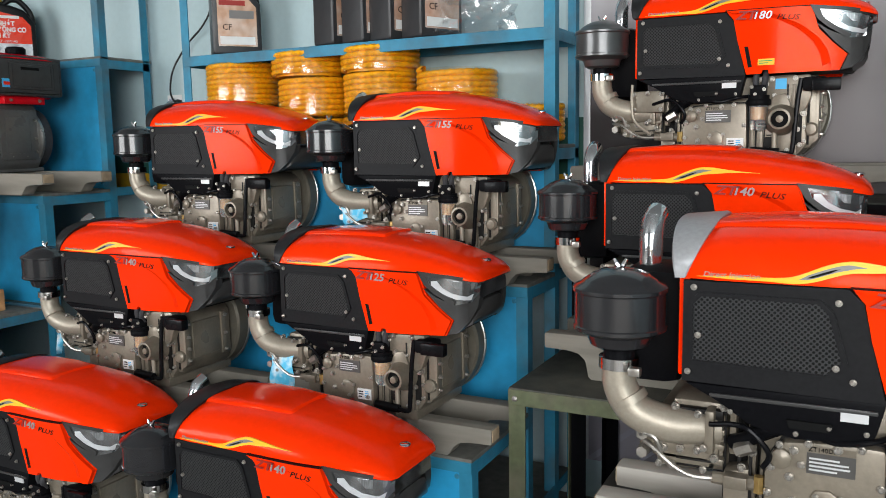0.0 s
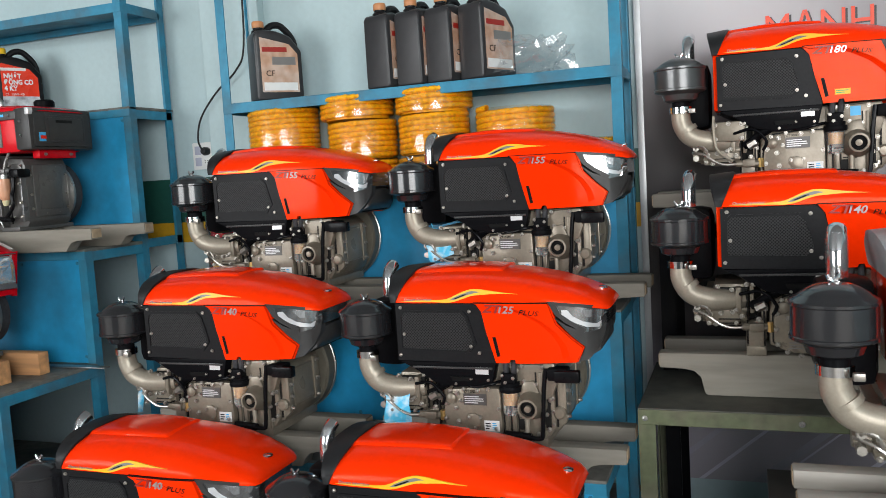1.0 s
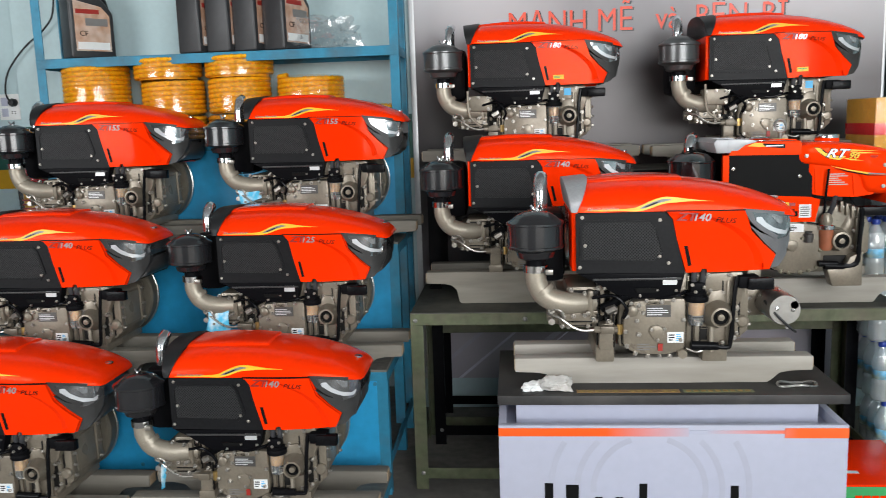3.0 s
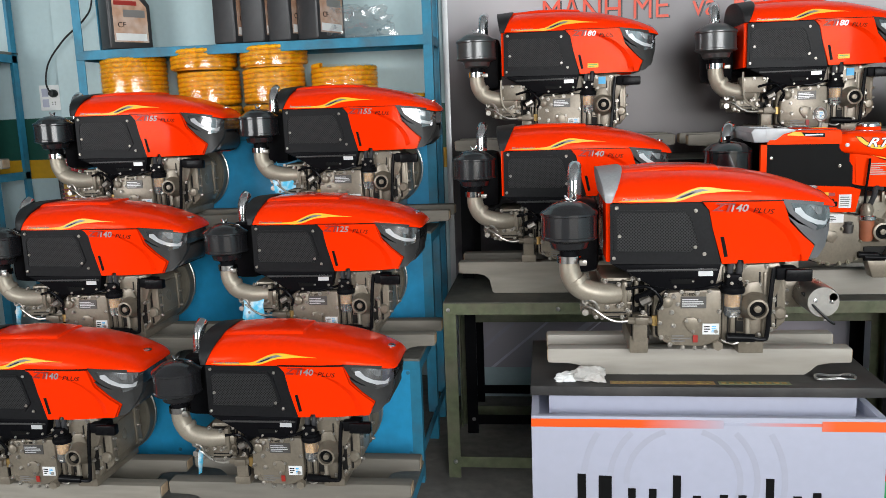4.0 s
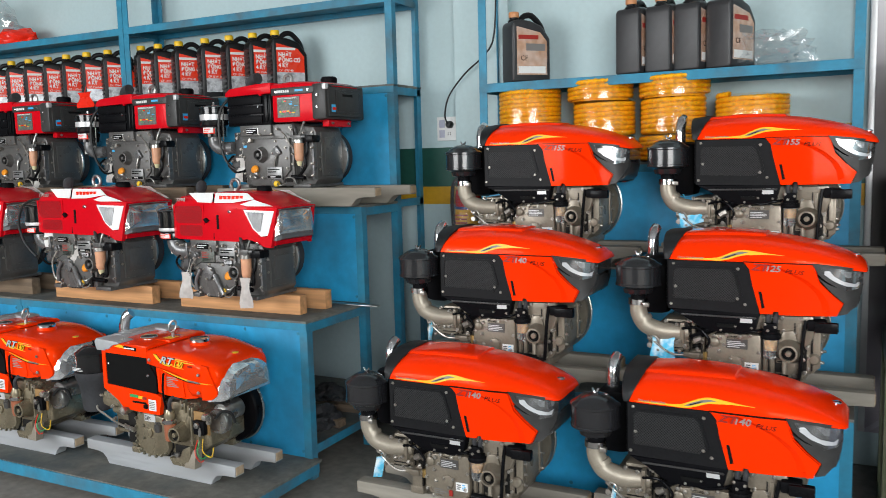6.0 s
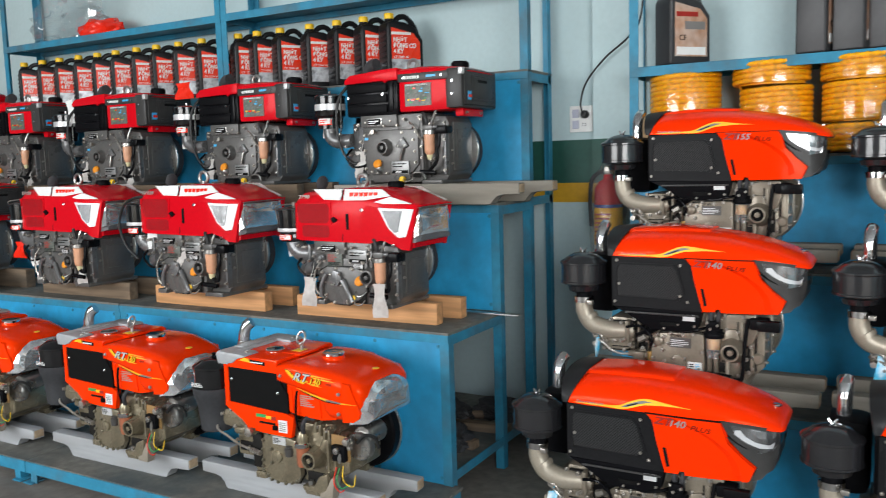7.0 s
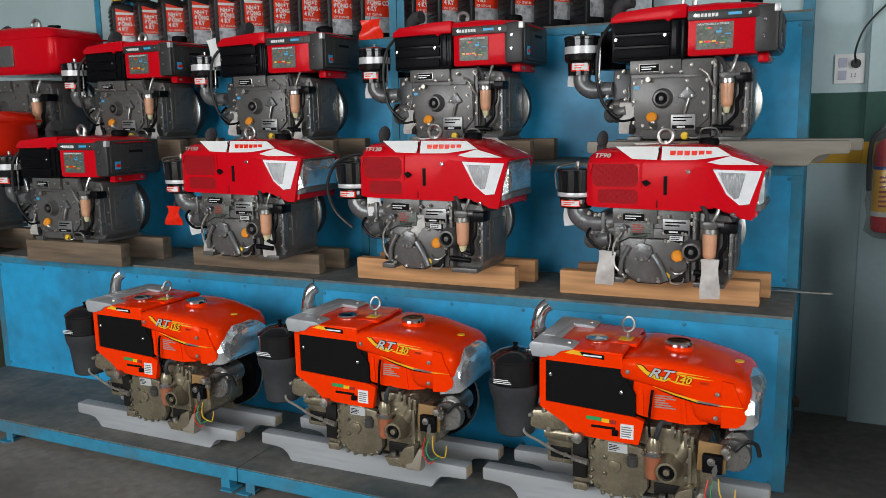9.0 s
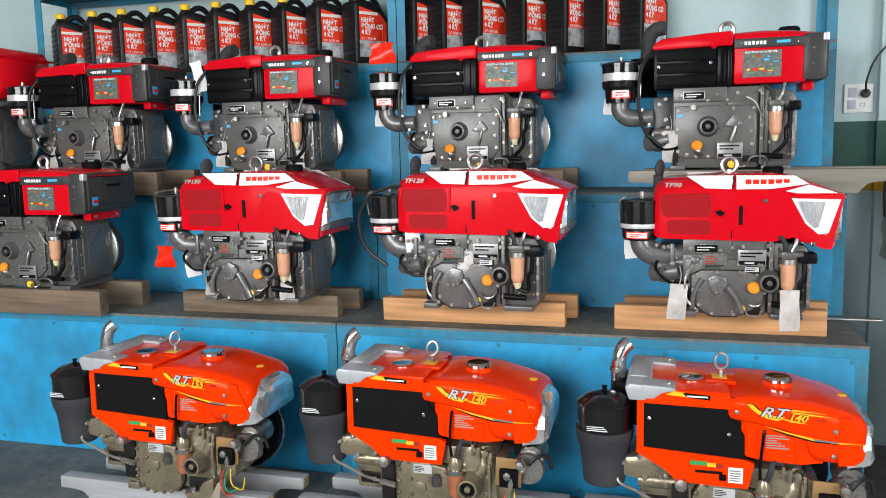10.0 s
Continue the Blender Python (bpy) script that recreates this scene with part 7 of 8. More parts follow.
for x0, x1, z0, z1 in ((-.440, -.414, .20, .350), (-.375, -.335, .21, .345), (-.285, -.262, .20, .305), (-.222, -.199, .20, .305), (-.150, -.126, .20, .350), (-.090, -.066, .22, .285), (-.01, .014, .215, .29), (.045, .069, .215, .29), (.125, .149, .20, .345), (.205, .230, .215, .29), (.262, .286, .20, .302)):
    part("maker_bar", B(x0, x1, 1.4372, 1.441, z0, z1, .001), M_INK, ct, "plain dark bar", False)
# worn gold strip and green field printed on the top
M_GOLDPRINT = mat("worn_gold_print", (0.34, 0.22, 0.06), 0.5, var=0.4, scale=60)
M_SAGE = mat("faded_sage_print", (0.16, 0.17, 0.085), 0.5, var=0.3, scale=50)
part("top_strip", B(-.332, -.012, 1.524, 1.552, .6132, .6140, 0), M_BROWN, ct, "brown printed strip", False)
for k in range(12):
    if k not in (5, 9):
        part("strip_bar", B(-.326 + k * .026, -.326 + k * .026 + .020, 1.528, 1.548, .6142, .6148, 0), M_GOLDPRINT, ct, "worn gold bar", False)
part("top_strip", B(.0, .214, 1.524, 1.552, .6132, .6140, 0), M_SAGE, ct, "sage green printed strip", False)
for k in range(9):
    part("strip_bar", B(.008 + k * .0225, .008 + k * .0225 + .015, 1.530, 1.546, .6142, .6148, 0), M_GOLDPRINT, ct, "", False)


def crumple(name, size, m, material, label, category, seed=1, rough=.45, flat=1.0):
    """Creased paper or film: a noise-folded lump."""
    bm = bmesh.new()
    bmesh.ops.create_icosphere(bm, subdivisions=4, radius=1.0)
    for v in bm.verts:
        p = v.co * 1.7 + Vector((seed * 7.1, 0, 0))
        k = 1 + rough * (noise.noise(p) + .5 * abs(noise.noise(p * 2.7)) + .3 * noise.noise(p * 5.3))
        v.co = Vector((v.co.x * size[0] * k, v.co.y * size[1] * k, max(-.3, v.co.z * flat) * size[2] * k))
    zmin = min(v.co.z for v in bm.verts)
    for v in bm.verts:
        v.co.z -= zmin
    o = part(name, bm, material, None, "", True, 25)
    o.matrix_basis = m
    return tagged(o, label, category)


crumple("crumpled_paper", (.05, .025, .03), pose(-.40, 1.555, .613), M_WRAP, "crumpled white paper lying on the black counter top", "paper", 3)
crumple("paper_scrap", (.04, .02, .018), pose(-.465, 1.56, .613, 0, 0, 20), M_PAPER, "torn white paper scrap on the counter top", "paper", 5)
o = part("wire_coil", T([(.36 + .06 * math.cos(a), 1.585 + .025 * math.sin(a), .619 + .004 * math.sin(3 * a)) for a in [k * .6 for k in range(22)]], .004, 6, 2), M_SILVER, None)
tagged(o, "small coil of silver wire on the counter top", "wire")

# carton with orange lid
gb = root("engine_carton", "green and orange printed cardboard carton on the floor", "carton")
part("carton_body", B(.50, .803, 1.615, 1.992, 0, .262, .004), M_GREENPRINT, gb)
part("carton_lid", B(.498, .805, 1.613, 1.994, .262, .270, .003), M_ORANGE, gb, "orange printed lid")
for k in range(6):
    part("maker_bar", B(.565 + k * .026, .587 + k * .026, 1.6125, 1.616, .195, .232, 0), M_ORANGE, gb, "", False)
bm = bmesh.new()
for k in range(4):
    box(bm, .59 + k * .028, .612 + k * .028, 1.6125, 1.616, .145, .168)
part("pictograms", bm, M_PAPER, gb, "", False)
part("lid_print", B(.56, .61, 1.70, 1.72, .270, .2708, 0), M_PAPER, gb, "", False)

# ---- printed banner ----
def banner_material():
    m = mat("grey_vinyl_painted_shading", (0.2, 0.18, 0.18), 0.32, var=0.02)
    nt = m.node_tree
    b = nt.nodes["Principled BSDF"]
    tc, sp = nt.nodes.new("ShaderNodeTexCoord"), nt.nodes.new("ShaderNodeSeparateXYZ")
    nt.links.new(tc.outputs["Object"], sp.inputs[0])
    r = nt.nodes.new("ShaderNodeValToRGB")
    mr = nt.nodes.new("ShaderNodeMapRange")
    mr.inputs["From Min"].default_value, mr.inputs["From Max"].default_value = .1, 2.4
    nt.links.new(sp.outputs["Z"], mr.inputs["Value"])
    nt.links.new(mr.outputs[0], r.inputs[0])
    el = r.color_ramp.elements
    # greys by height: shade and a shiny foot are painted in with the print
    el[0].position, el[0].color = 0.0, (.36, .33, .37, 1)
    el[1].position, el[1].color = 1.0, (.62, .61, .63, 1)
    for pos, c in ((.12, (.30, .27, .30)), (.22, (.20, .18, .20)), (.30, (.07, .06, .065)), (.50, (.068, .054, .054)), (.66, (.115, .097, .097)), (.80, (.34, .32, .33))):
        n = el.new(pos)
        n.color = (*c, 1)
    # soft diagonal bands paint a sheen over the greys
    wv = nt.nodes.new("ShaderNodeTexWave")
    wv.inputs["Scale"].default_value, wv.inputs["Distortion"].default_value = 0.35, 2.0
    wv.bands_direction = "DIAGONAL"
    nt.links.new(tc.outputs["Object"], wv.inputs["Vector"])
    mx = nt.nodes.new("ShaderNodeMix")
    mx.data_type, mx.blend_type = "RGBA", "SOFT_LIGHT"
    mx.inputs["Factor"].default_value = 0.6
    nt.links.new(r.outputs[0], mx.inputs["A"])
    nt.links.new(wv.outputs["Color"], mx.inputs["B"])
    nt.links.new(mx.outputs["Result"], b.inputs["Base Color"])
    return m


bn = root("vinyl_banner", "grey printed vinyl banner with red slogan on the wall", "banner")
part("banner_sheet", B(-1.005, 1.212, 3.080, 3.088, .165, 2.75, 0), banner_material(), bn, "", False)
part("hem", B(-1.012, -.985, 3.076, 3.090, .165, 2.75, .003), M_SILVERPRINT, bn)
part("hem", B(1.205, 1.218, 3.076, 3.090, .165, 2.75, .003), M_SILVERPRINT, bn)
# diagonal glare on the vinyl, painted on as flat pale strips
M_STREAK = mat("painted_silver_sheen", (0.62, 0.60, 0.68), 0.35, var=0.04)
M_STREAK2 = mat("painted_dim_sheen", (0.42, 0.40, 0.46), 0.35, var=0.04)
for x, w, mm in ((-1.0, .035, M_STREAK2), (-.82, .02, M_STREAK), (-.62, .05, M_STREAK2), (-.55, .012, M_STREAK), (-.30, .03, M_STREAK), (-.05, .05, M_STREAK2)):
    zz = .166
    part("sheen_streak", plate([(x, zz), (x + w, zz), (x + w + .52, zz + .44), (x + .52 + w * .3, zz + .44)], 3.0788, 3.0805, 0), mm, bn, "", False)
M_SLOGAN = mat("red_slogan_print", (0.82, 0.07, 0.02), 0.35, var=0.05)
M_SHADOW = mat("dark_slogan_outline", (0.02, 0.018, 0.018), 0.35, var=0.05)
SLOGAN = (("MẠNH", -.536), ("MẼ", -.112), ("và", .165), ("BỀN", .345), ("BỈ", .648))
for word, x in SLOGAN:
    text("slogan_shadow", word, .150, pose(x + .008, 3.0795, 1.918), M_SHADOW, bn, depth=.0003, squeeze=.86)
    text("slogan_word", word, .150, pose(x, 3.0772, 1.923), M_SLOGAN, bn, depth=.0006, squeeze=.86)

# ---- wall fittings between the racks ----
so = root("wall_socket", "white double wall socket with plugged black cable", "wall socket")
part("socket_plate", B(-3.155, -3.033, 3.086, 3.0995, 1.558, 1.689, .004), M_PAPER, so)
part("socket_switch", B(-3.14, -3.105, 3.082, 3.09, 1.63, 1.672, .003), M_WHITE, so)
part("socket_switch", B(-3.14, -3.105, 3.082, 3.09, 1.575, 1.617, .003), M_WHITE, so)
bm = bmesh.new()
for a in (-.085, -.07):
    for b in (1.59, 1.60):
        cyl(bm, (-3.0 + a, 3.084, b), (-3.0 + a, 3.088, b), .003, seg=8)
part("socket_holes", bm, M_INK, so)
part("plug", S(((.0, 0), (.02, 0), (.021, -.02), (.014, -.035), (.0, -.036)), (-3.07, 3.086, 1.645), "Y", 16), M_WIRE, so)
o = part("power_cable", T([(-3.07, 3.05, 1.648), (-3.075, 3.03, 1.70), (-3.04, 3.02, 1.80), (-2.94, 3.015, 1.91), (-2.82, 3.01, 2.00), (-2.76, 3.0, 2.10), (-2.74, 2.99, 2.4), (-2.735, 2.99, 2.9)], .0045, 10), M_WIRE, None)
tagged(o, "black power cable running up the wall", "cable")

M_HAZE = thin_clear("hazy_plastic_wrap", 0.07, 0.16, 0.07, (0.86, 0.84, 0.82), 22.0, 1.0)
ex = root("fire_extinguisher", "red fire extinguisher with yellow label in clear plastic", "fire extinguisher")
part("cylinder", S(((.0, .0), (.06, .0), (.072, .01), (.075, .03), (.075, .37), (.07, .41), (.05, .44), (.025, .455), (.022, .48), (.0, .48)), (0, 0, 0)), M_RED, ex)
part("label", S(((.0755, .10), (.0765, .102), (.0765, .30), (.0755, .302)), (0, 0, 0)), M_YELLOW, ex, "yellow printed label")
part("label_foot", S(((.0755, .078), (.0765, .079), (.0765, .100), (.0755, .101)), (0, 0, 0)), M_PAPER, ex, "white label foot")
part("label_head", S(((.0755, .303), (.0768, .304), (.0768, .318), (.0755, .319)), (0, 0, 0)), M_BLUECAP, ex, "dark blue label band")
bars("label_print", -.05, .05, .12, .28, -.0785, M_DARKRED, ex, 7)
part("valve", B(-.018, .018, -.018, .018, .48, .52, .004), M_SILVER, ex)
part("lever", plate([(-.01, .52), (.07, .545), (.075, .535), (.0, .505)], -.012, .012, .002), M_INK, ex)
part("hose", T([(-.02, 0, .50), (-.08, -.02, .46), (-.095, -.02, .35), (-.09, -.02, .20)], .011, 10), M_RUBBER, ex)
cover = S(((.060, -.03), (.098, .0), (.092, .08), (.100, .15), (.092, .24), (.101, .30), (.094, .38), (.098, .42), (.085, .46), (.06, .50), (.03, .54)), (0, 0, 0), "Z", 22)
for v in cover.verts:
    k = 1 + .16 * noise.noise(v.co * 14.0) + .08 * noise.noise(v.co * 40.0)
    v.co.x, v.co.y = v.co.x * k, min(.098, v.co.y * k)
part("plastic_cover", cover, M_HAZE, ex, "crinkled hazy plastic cover", True, 20)
part("wall_bracket", B(-.03, .03, .07, .099, .25, .30, .004), M_SILVER, ex)
ex.matrix_basis = pose(-2.912, 2.955, .915) @ Matrix.Diagonal((.9, .9, .9, 1))


# ---- oil jugs ----
def jug(label, cap_m, face_m, h=.36, words=True, ribs=True):
    """Flat five-litre jug: grip and cap at the front edge, print on the broad side."""
    j = root("oil_jug", label, "oil jug", "oil jugs on the shelves")
    t, dp = .062, .105
    prof = [(-dp, 0), (dp, 0), (dp, h * .62), (dp * .55, h * .80), (.0, h * .86), (-dp * .50, h * .88), (-dp * .92, h * .86), (-dp, h * .80)]
    bm = bmesh.new()
    f = bm.faces.new([bm.verts.new((-t, y, z)) for y, z in prof])
    r = bmesh.ops.extrude_face_region(bm, geom=[f])
    bmesh.ops.translate(bm, vec=(2 * t, 0, 0), verts=[v for v in r["geom"] if isinstance(v, bmesh.types.BMVert)])
    bmesh.ops.bevel(bm, geom=bm.edges[:], offset=.014, segments=3, affect="EDGES", profile=.6)
    part("body", bm, M_JUG if ribs else M_JUGGREY, j)
    part("neck", S(((.032, h * .84), (.03, h * .88), (.022, h * .90), (.022, h * .93), (.0, h * .93)), (0, -dp * .62, 0), "Z", 16), M_JUG, j)
    part("cap", S(((.025, h * .92), (.026, h * .925), (.026, h * .985), (.023, h), (.0, h)), (0, -dp * .62, 0), "Z", 18), cap_m, j)
    part("handle", T([(0, -dp * .35, h * .88), (0, -dp * .05, h * .955), (0, dp * .35, h * .95), (0, dp * .80, h * .80), (0, dp * .92, h * .62)], [.014, .015, .015, .015, .016], 10), M_JUG, j)
    if ribs:
        bm = bmesh.new()
        for k in range(9):
            box(bm, -t * .72, t * .72, -dp - .006, -dp + .004, h * (.12 + .075 * k), h * (.155 + .075 * k), .003)
        part("grip_ribs", bm, M_JUG, j)
    bm = bmesh.new()
    bm.faces.new([bm.verts.new(p) for p in ((t + .0012, -dp * .78, h * .10), (t + .0012, dp * .80, h * .10), (t + .0012, dp * .80, h * .58), (t + .0012, dp * .45, h * .70), (t + .0012, -dp * .78, h * .78))])
    part("print_label", bm, face_m, j, "", False)
    side = pose(0, 0, 0, 0, 0, 90)
    if words:
        for k, line in enumerate(("NHỚT", "ĐỘNG CƠ", "4 KỲ")):
            text("label_line", line, .032, pose(t + .002, -dp * .68, h * (.600 - .084 * k)) @ side, M_PAPER, j, depth=.0006, squeeze=.86, bold=.0012)
        text("label_grade", "CF 15W-40", .018, pose(t + .002, -dp * .68, h * .352) @ side, M_PAPER, j, depth=.0006)
        part("label_band", B(t, t + .002, -dp * .78, dp * .3, h * .675, h * .715, 0), M_PAPER, j, "", False)
        part("label_foot", B(t, t + .002, -dp * .78, dp * .80, h * .10, h * .325, 0), M_JUGFOIL, j, "", False)
    else:
        part("label_band", B(t, t + .002, -dp * .70, dp * .35, h * .60, h * .66, 0), M_DARKRED, j, "", False)
        text("label_grade", "CF", .035, pose(t + .002, -dp * .6, h * .33) @ side, M_INK, j, depth=.0006)
        part("label_picture", B(t, t + .002, -dp * .3, dp * .7, h * .44, h * .54, 0), M_GREYPRINT, j, "", False)
        part("label_foot", B(t, t + .002, -dp * .70, dp * .72, h * .12, h * .22, 0), M_PAPER, j, "", False)
    return j


M_JUGGREY = mat("charcoal_jug_plastic", (0.032, 0.032, 0.034), 0.32, spec=0.4, var=0.12, dirt=(0.05, 0.05, 0.05), dirt_amount=0.3)
M_JUGFOIL = mat("crinkled_silver_print", (0.62, 0.63, 0.65), 0.25, metal=0.25, var=0.3, scale=30, dirt=(0.10, 0.10, 0.11), dirt_amount=0.9, dirt_scale=24)
M_JUG = mat("black_jug_plastic", (0.009, 0.009, 0.010), 0.35, spec=0.25, var=0.15, dirt=(0.025, 0.025, 0.025), dirt_amount=0.3)
M_REDLABEL = mat("red_printed_label", (0.84, 0.045, 0.015), 0.25, spec=0.3, var=0.05, coat=0.08, dirt=(0.80, 0.10, 0.05), dirt_amount=0.3, dirt_scale=9)
# white glare is painted into the copper as pale blotches
M_COPPERLABEL = mat("copper_label_painted_glare", (0.66, 0.38, 0.25), 0.16, metal=0.3, var=0.15, coat=0.6, dirt=(0.85, 0.78, 0.72), dirt_amount=0.7, dirt_scale=8)
M_TANCAP = mat("tan_plastic_cap", (0.55, 0.24, 0.10), 0.4, var=0.05)
ja = jug("black oil jug with yellow cap and red label on the shelf", M_YELLOWCAP, M_REDLABEL)
for i, x in enumerate((-7.19, -6.98, -6.79, -6.585, -6.39, -6.205, -6.005, -5.82, -5.62, -5.42, -5.12, -4.97, -4.795, -4.58, -4.39, -4.21, -4.045)):
    m = pose(x, 2.915, 1.861, 0, 0, random.uniform(-37, -31))
    if i:
        copy_thing(ja, m)
    else:
        ja.matrix_basis = m
jb = jug("dark grey oil jug with tan cap and copper label", M_TANCAP, M_COPPERLABEL, .345, False, False)
for i, (x, rz) in enumerate(((-2.55, -42), (-1.985, -16), (-1.850, -14), (-1.718, -17), (-1.570, -24))):
    m = pose(x, 2.915, 1.829, 0, 0, rz)
    if i:
        copy_thing(jb, m)
    else:
        jb.matrix_basis = m


# ---- rope coils ----
M_ROPEFILM = thin_clear("tight_rope_film", 0.11, 0.09, 0.0, (0.99, 0.98, 0.95), 28.0, 1.0)
def coil(name, x, z0, R, turns, label, rope=.0115):
    c = root(name, label, "rope coil", "yellow rope coils")
    bm = bmesh.new()
    steps, seg = 72, 8
    ring0 = None
    for k in range(turns * steps + 1):
        a = 2 * math.pi * k / steps
        cen = Vector((R * math.cos(a), R * math.sin(a), rope + (2 * rope * .97) * k / steps))
        out = Vector((math.cos(a), math.sin(a), 0))
        ring = []
        for s in range(seg):
            f = 2 * math.pi * s / seg
            rr = rope * (1 + .20 * math.cos(3 * (f - a * 9)))
            ring.append(bm.verts.new(cen + rr * (math.cos(f) * out + math.sin(f) * Vector((0, 0, 1)))))
        if ring0:
            for s in range(seg):
                bm.faces.new((ring0[s], ring0[(s + 1) % seg], ring[(s + 1) % seg], ring[s]))
        ring0 = ring
    part("rope", bm, M_ROPE, c)
    h = turns * rope * 1.95
    part("inner_turns", S(((R - .012, .004), (R - .012, h), (R * .55, h + .004), (R * .55, .004)), (0, 0, 0), "Z", 32), M_ROPE, c)
    part("film_wrap", S(((R + .008, .002), (R + .0155, .012), (R + .0155, h - .006), (R + .004, h + .012), (R * .6, h + .016)), (0, 0, 0), "Z", 28), M_ROPEFILM, c, "clear stretch film")
    c.matrix_basis = pose(x, 2.935, z0, 0, 0, random.uniform(0, 360))
    return h


ROPE_L = "yellow twisted nylon rope coil wrapped in clear film"
cd = root("cardboard_sheet", "flattened brown cardboard under a rope coil", "cardboard")
M_CARD = mat("brown_cardboard", (0.42, 0.28, 0.14), 0.8, var=0.1, dirt=(0.3, 0.2, 0.11), dirt_amount=0.5)
part("sheet", B(-2.72, -2.36, 2.82, 3.04, 1.42, 1.60, .006), M_CARD, cd)
coil("rope_coil", -2.54, 1.601, .145, 8, ROPE_L)
for x in (-2.16, -1.83):
    coil("rope_coil", x, 1.421, .140, 5, ROPE_L)
coil("rope_coil", -2.155, 1.545, .137, 7, ROPE_L)
coil("rope_coil", -1.825, 1.545, .137, 7, ROPE_L)
coil("rope_coil", -2.175, 1.712, .147, 4, ROPE_L)
coil("rope_coil", -1.820, 1.712, .150, 4, ROPE_L)
coil("rope_coil", -1.48, 1.421, .142, 6, ROPE_L)
coil("rope_coil", -1.475, 1.565, .146, 6, ROPE_L)
coil("rope_coil", -1.155, 1.421, .10, 6, ROPE_L)


# ---- bottled water ----
M_CLING = thin_clear("tight_clear_film", 0.035, 0.12, 0.01, (0.99, 0.98, 0.96), 45.0, 0.8)
def water_pack(x, y, z, cols, rows, label):
    p = root("water_pack", label, "water bottles", "packs of bottled water")
    for i in range(cols):
        for k in range(rows):
            b = new("bottle", BOTTLE)
            b.parent = p
            b.location = (i * .079 + .04, k * .079 + .04, 0)
            for nm, me in (("cap", CAP), ("label", WLABEL)):
                c = new(nm, me)
                c.parent = b
    part("shrink_film", B(-.002, cols * .079 + .002, -.002, rows * .079 + .002, .004, .205, .012), M_CLING, p, "clear shrink film")
    p.matrix_basis = pose(x, y, z, 0, 0, random.uniform(-1.5, 1.5))


M_PET = thin_clear("pale_blue_pet", 0.20, 0.10, 0.36, (0.90, 0.96, 0.98), 60.0, 0.4)
M_WLAB = mat("blue_white_bottle_label", (0.16, 0.50, 0.78), 0.35, var=0.5, scale=26, dirt=(0.75, 0.55, 0.1), dirt_amount=0.7, dirt_scale=20)
o = part("bottle", S(((.0, .004), (.028, .0), (.036, .008), (.037, .03), (.034, .04), (.037, .05), (.034, .062), (.037, .074), (.037, .085), (.034, .095), (.034, .135), (.037, .145), (.037, .165), (.030, .195), (.018, .222), (.013, .230), (.013, .238), (.0, .238)), (0, 0, 0), "Z", 14), M_PET)
BOTTLE = o.data
bpy.data.objects.remove(o)
o = part("cap", S(((.0155, .232), (.0165, .234), (.0165, .250), (.0145, .253), (.0, .253)), (0, 0, 0), "Z", 12), M_BLUECAP)
CAP = o.data
bpy.data.objects.remove(o)
o = part("label", S(((.0345, .096), (.0352, .097), (.0352, .133), (.0345, .134)), (0, 0, 0), "Z", 14), M_WLAB)
WLABEL = o.data
bpy.data.objects.remove(o)
for k, (dx, dy) in enumerate(((.98, 2.42), (.96, 2.42), (.94, 2.425), (.91, 2.42), (1.0, 2.43))):
    water_pack(dx, dy, .257 * k + .001, 6, 3, "shrink-wrapped pack of clear water bottles with blue caps")
cx = root("taped_carton", "tan cardboard carton with red tape in clear film", "carton")
M_TAN = mat("tan_cardboard", (0.74, 0.38, 0.05), 0.5, spec=0.3, var=0.06, dirt=(0.60, 0.28, 0.03), dirt_amount=0.5, dirt_scale=12)
part("box", B(.915, 1.205, 2.43, 2.72, 1.287, 1.512, .006), M_TAN, cx)
part("red_tape", B(.9135, 1.2065, 2.4285, 2.7215, 1.365, 1.412, .001), mat("red_tape", (0.70, 0.015, 0.02), 0.3, var=0.04), cx, "glossy red tape")
part("film", B(.911, 1.209, 2.426, 2.724, 1.2875, 1.516, .008), M_CLING, cx, "clear film")
o = part("cardboard_sheet", plate([(.0, .0), (.62, .0), (.55, .006), (.0, .006)], 0, .4, .001), M_CARD, None)
o.matrix_basis = pose(.95, 1.85, .002, 0, 0, 14)
tagged(o, "flattened brown cardboard lying on the floor", "cardboard")

# ---- paper tags, wraps and loose film ----
def tag(x, y, z, w, h, rz, ry, material, label, cat="paper tag", bend=.01):
    bm = bmesh.new()
    n = 6
    rows = [[bm.verts.new((w * (i / 3 - .5) * (1 - .08 * math.sin(k)), bend * math.sin(k * .9 + i), -h * k / n)) for i in range(4)] for k in range(n + 1)]
    for a, b in zip(rows, rows[1:]):
        for i in range(3):
            bm.faces.new((a[i], a[i + 1], b[i + 1], b[i]))
    r = bmesh.ops.extrude_face_region(bm, geom=bm.faces[:])
    bmesh.ops.translate(bm, vec=(0, .0015, 0), verts=[v for v in r["geom"] if isinstance(v, bmesh.types.BMVert)])
    tube(bm, [(0, 0, -.005), (.005, .012, .03), (.0, .03, .06)], .0015, 5, 4)
    o = part("hanging_tag", bm, material, None)
    o.matrix_basis = pose(x, y, z, 0, ry, rz)
    return tagged(o, label, cat, "tags hanging on the engines")


M_TAGBLUE = mat("blue_white_printed_tag", (0.10, 0.55, 0.82), 0.35, var=0.1, scale=60, dirt=(0.85, 0.88, 0.88), dirt_amount=1.0, dirt_scale=28)
BLUE_TAG = "sky blue and white printed tag hanging from the engine"
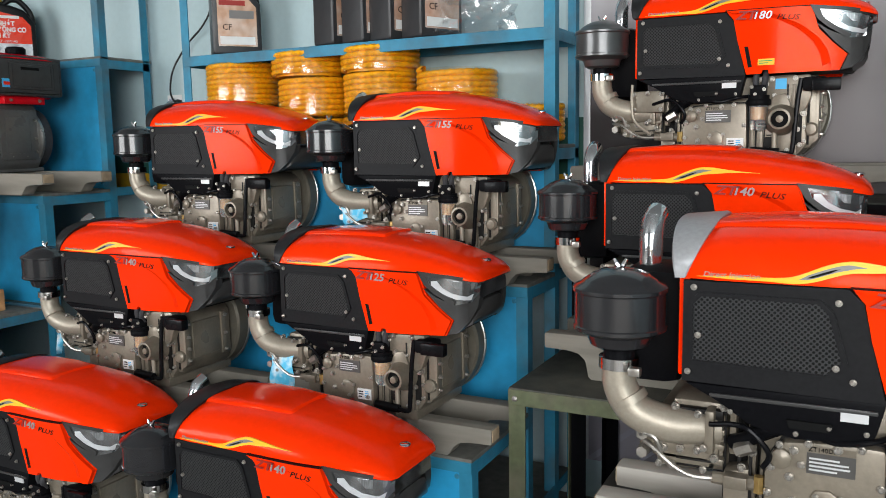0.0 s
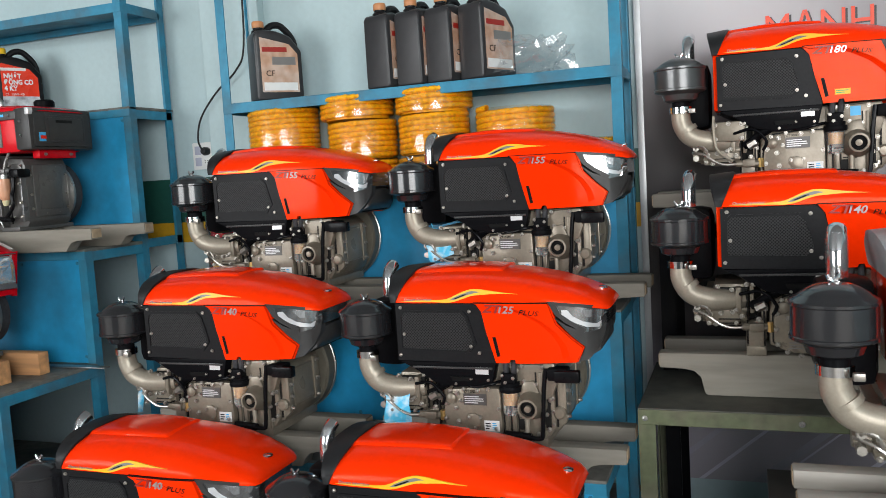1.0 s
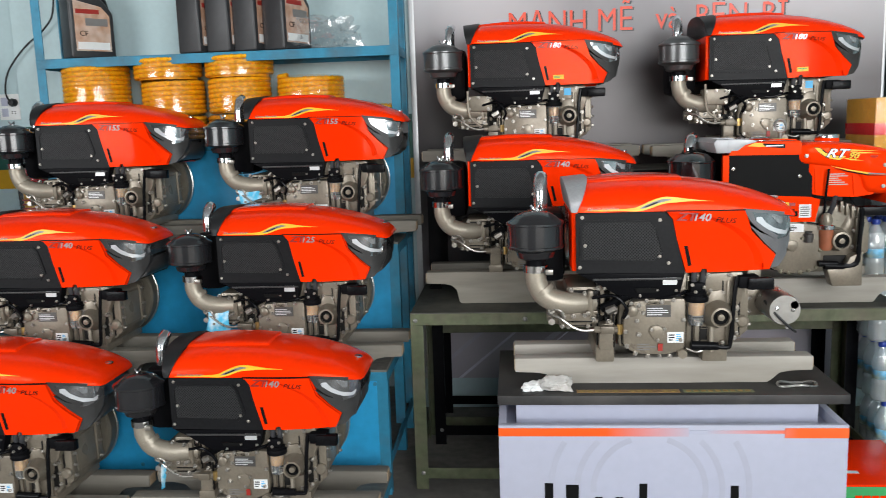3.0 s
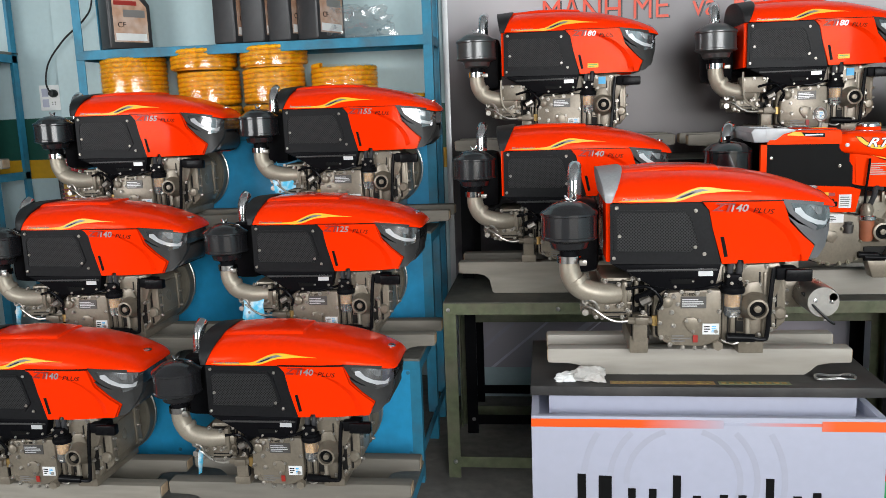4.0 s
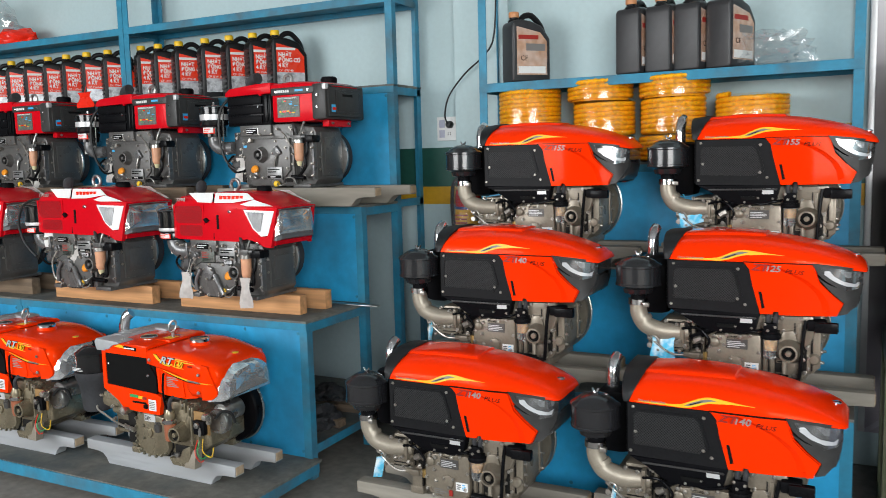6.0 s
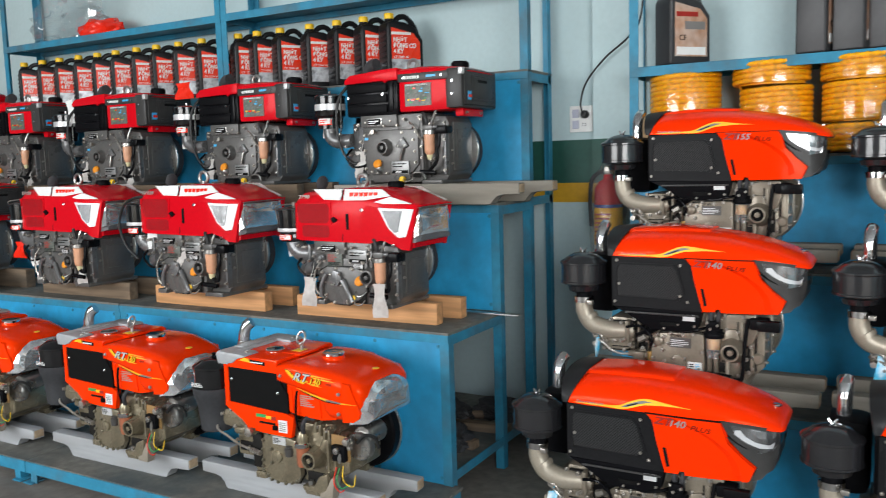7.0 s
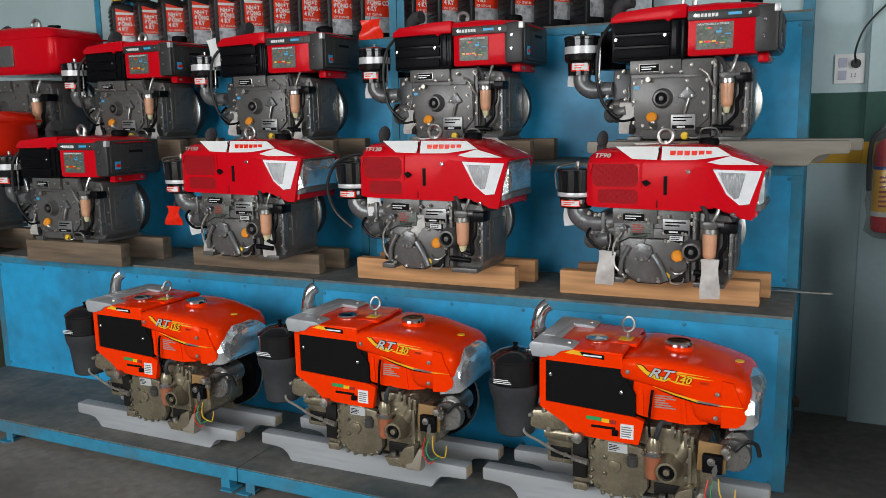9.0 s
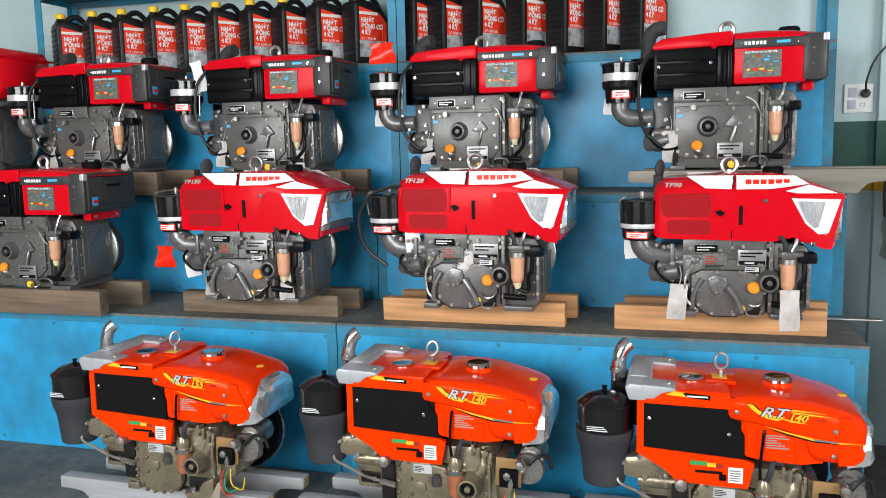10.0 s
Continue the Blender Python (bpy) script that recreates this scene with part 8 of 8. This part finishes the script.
for i, (dx, dz, w, h, rz, ry) in {1: (-.285, .17, .088, .072, 8, -18), 2: (-.31, .14, .02, .075, 70, 8), 3: (-.270, .155, .085, .105, 4, 3), 4: (-.31, .125, .035, .08, 45, 12), 5: (-.30, .13, .02, .085, 70, 8)}.items():
    x, y, z, _ = ZT_AT[i]
    tag(x + dx, y - .16, z + dz, w, h, rz, ry, M_TAGBLUE, BLUE_TAG, bend=.003)
WRAP = "translucent white wrapped fitting hanging on the engine"
for x, y, z, w, h in ((-3.706 - .165, 1.843, .955, .062, .125), (-3.706 + .192, 1.838, .945, .062, .14), (-5.585 + .20, 1.845, .96, .055, .11), (-5.585 - .14, 1.85, .955, .035, .10),
                      (-4.637 + .0, 1.845, 1.06, .06, .10), (-3.682 - .23, 2.315, 1.49, .058, .125), (-4.703 - .23, 2.36, 1.48, .05, .11), (-5.695 - .23, 2.33, 1.49, .05, .12), (-6.636 + .17, 2.32, 1.44, .045, .11),
                      (-6.636 - .24, 2.32, 1.48, .04, .12), (-5.695 + .17, 2.32, 1.44, .045, .11), (-6.640 - .24, 1.855, .99, .045, .11)):
    tag(x, y, z, w, h, random.uniform(-10, 10), random.uniform(-6, 6), M_WRAP, WRAP, "wrapped fitting", .008)
for x, y, z in ((-3.706 - .345, 1.94, 1.17), (-4.637 - .22, 1.86, 1.19), (-5.585 - .28, 1.90, 1.06), (-3.682 - .46, 2.37, 1.70), (-4.703 - .46, 2.40, 1.68), (-6.636 - .40, 2.36, 1.70), (-5.695 - .36, 2.34, 1.86)):
    tag(x, y, z, .055, .14, random.uniform(-30, 30), random.uniform(-14, 14), M_PAPER, "white paper booklet hanging beside the engine", "paper tag", .006)

for x, y, z, w, h in ((-5.97, 1.90, 1.05, .08, .09), (-5.15, 2.40, 1.905, .11, .09)):
    tag(x, y, z, w, h, random.uniform(-20, 20), random.uniform(-12, 12), M_RED2, "bright red plastic wrap hanging beside the engine", "plastic wrap", .012)
crumple("plastic_bag", (.17, .10, .10), pose(-1.42, 2.93, 1.829), M_FILM, "crumpled clear plastic bag on the upper shelf", "plastic bag", 2, .6)
crumple("plastic_bag", (.30, .12, .18), pose(-6.75, 2.92, 2.331), M_FILM, "crumpled clear plastic bag on the top shelf", "plastic bag", 4, .7)
crumple("wrapped_parcel", (.20, .10, .09), pose(-6.45, 2.93, 2.331), M_RED2, "red parcel wrapped in film on the top shelf", "parcel", 6, .3)
crumple("plastic_bag", (.16, .12, .20), pose(-7.62, 1.86, 0), M_FILM, "clear plastic bag on the floor by the rack", "plastic bag", 7, .6)
o = part("cardboard_drum", S(((.14, .0), (.14, .47), (.145, .475), (.145, .50), (.0, .50)), (-7.95, 2.05, 0), "Z", 28), M_CARD, None)
tagged(o, "tan cardboard drum standing under the green table", "drum")
o = part("steel_bar", B(-4.0, -3.12, 2.33, 2.365, .746, .752, .001), M_SILVER, None)
tagged(o, "flat steel bar lying on the rack step", "steel bar")
for k, (x, y) in enumerate(((-3.45, 2.25), (-3.62, 2.6), (-3.40, 2.75), (-3.95, 2.3), (-1.3, 2.4))):
    crumple("spare_part", (.10, .12, .07), pose(x, y, .131, 0, 0, 40 * k), M_RUBBER, "dark greasy spare part on the lower shelf", "spare part", 10 + k, .5)
for k in range(3):
    o = part("timber_offcut", B(-.18, .18, -.03, .03, 0, .04, .004), M_TIMBERDULL, None)
    o.matrix_basis = pose(-3.5 + .05 * k, 2.3 + .22 * k, .131, 0, 0, 12 * k - 5)
    tagged(o, "brown timber offcut on the lower rack shelf", "timber")
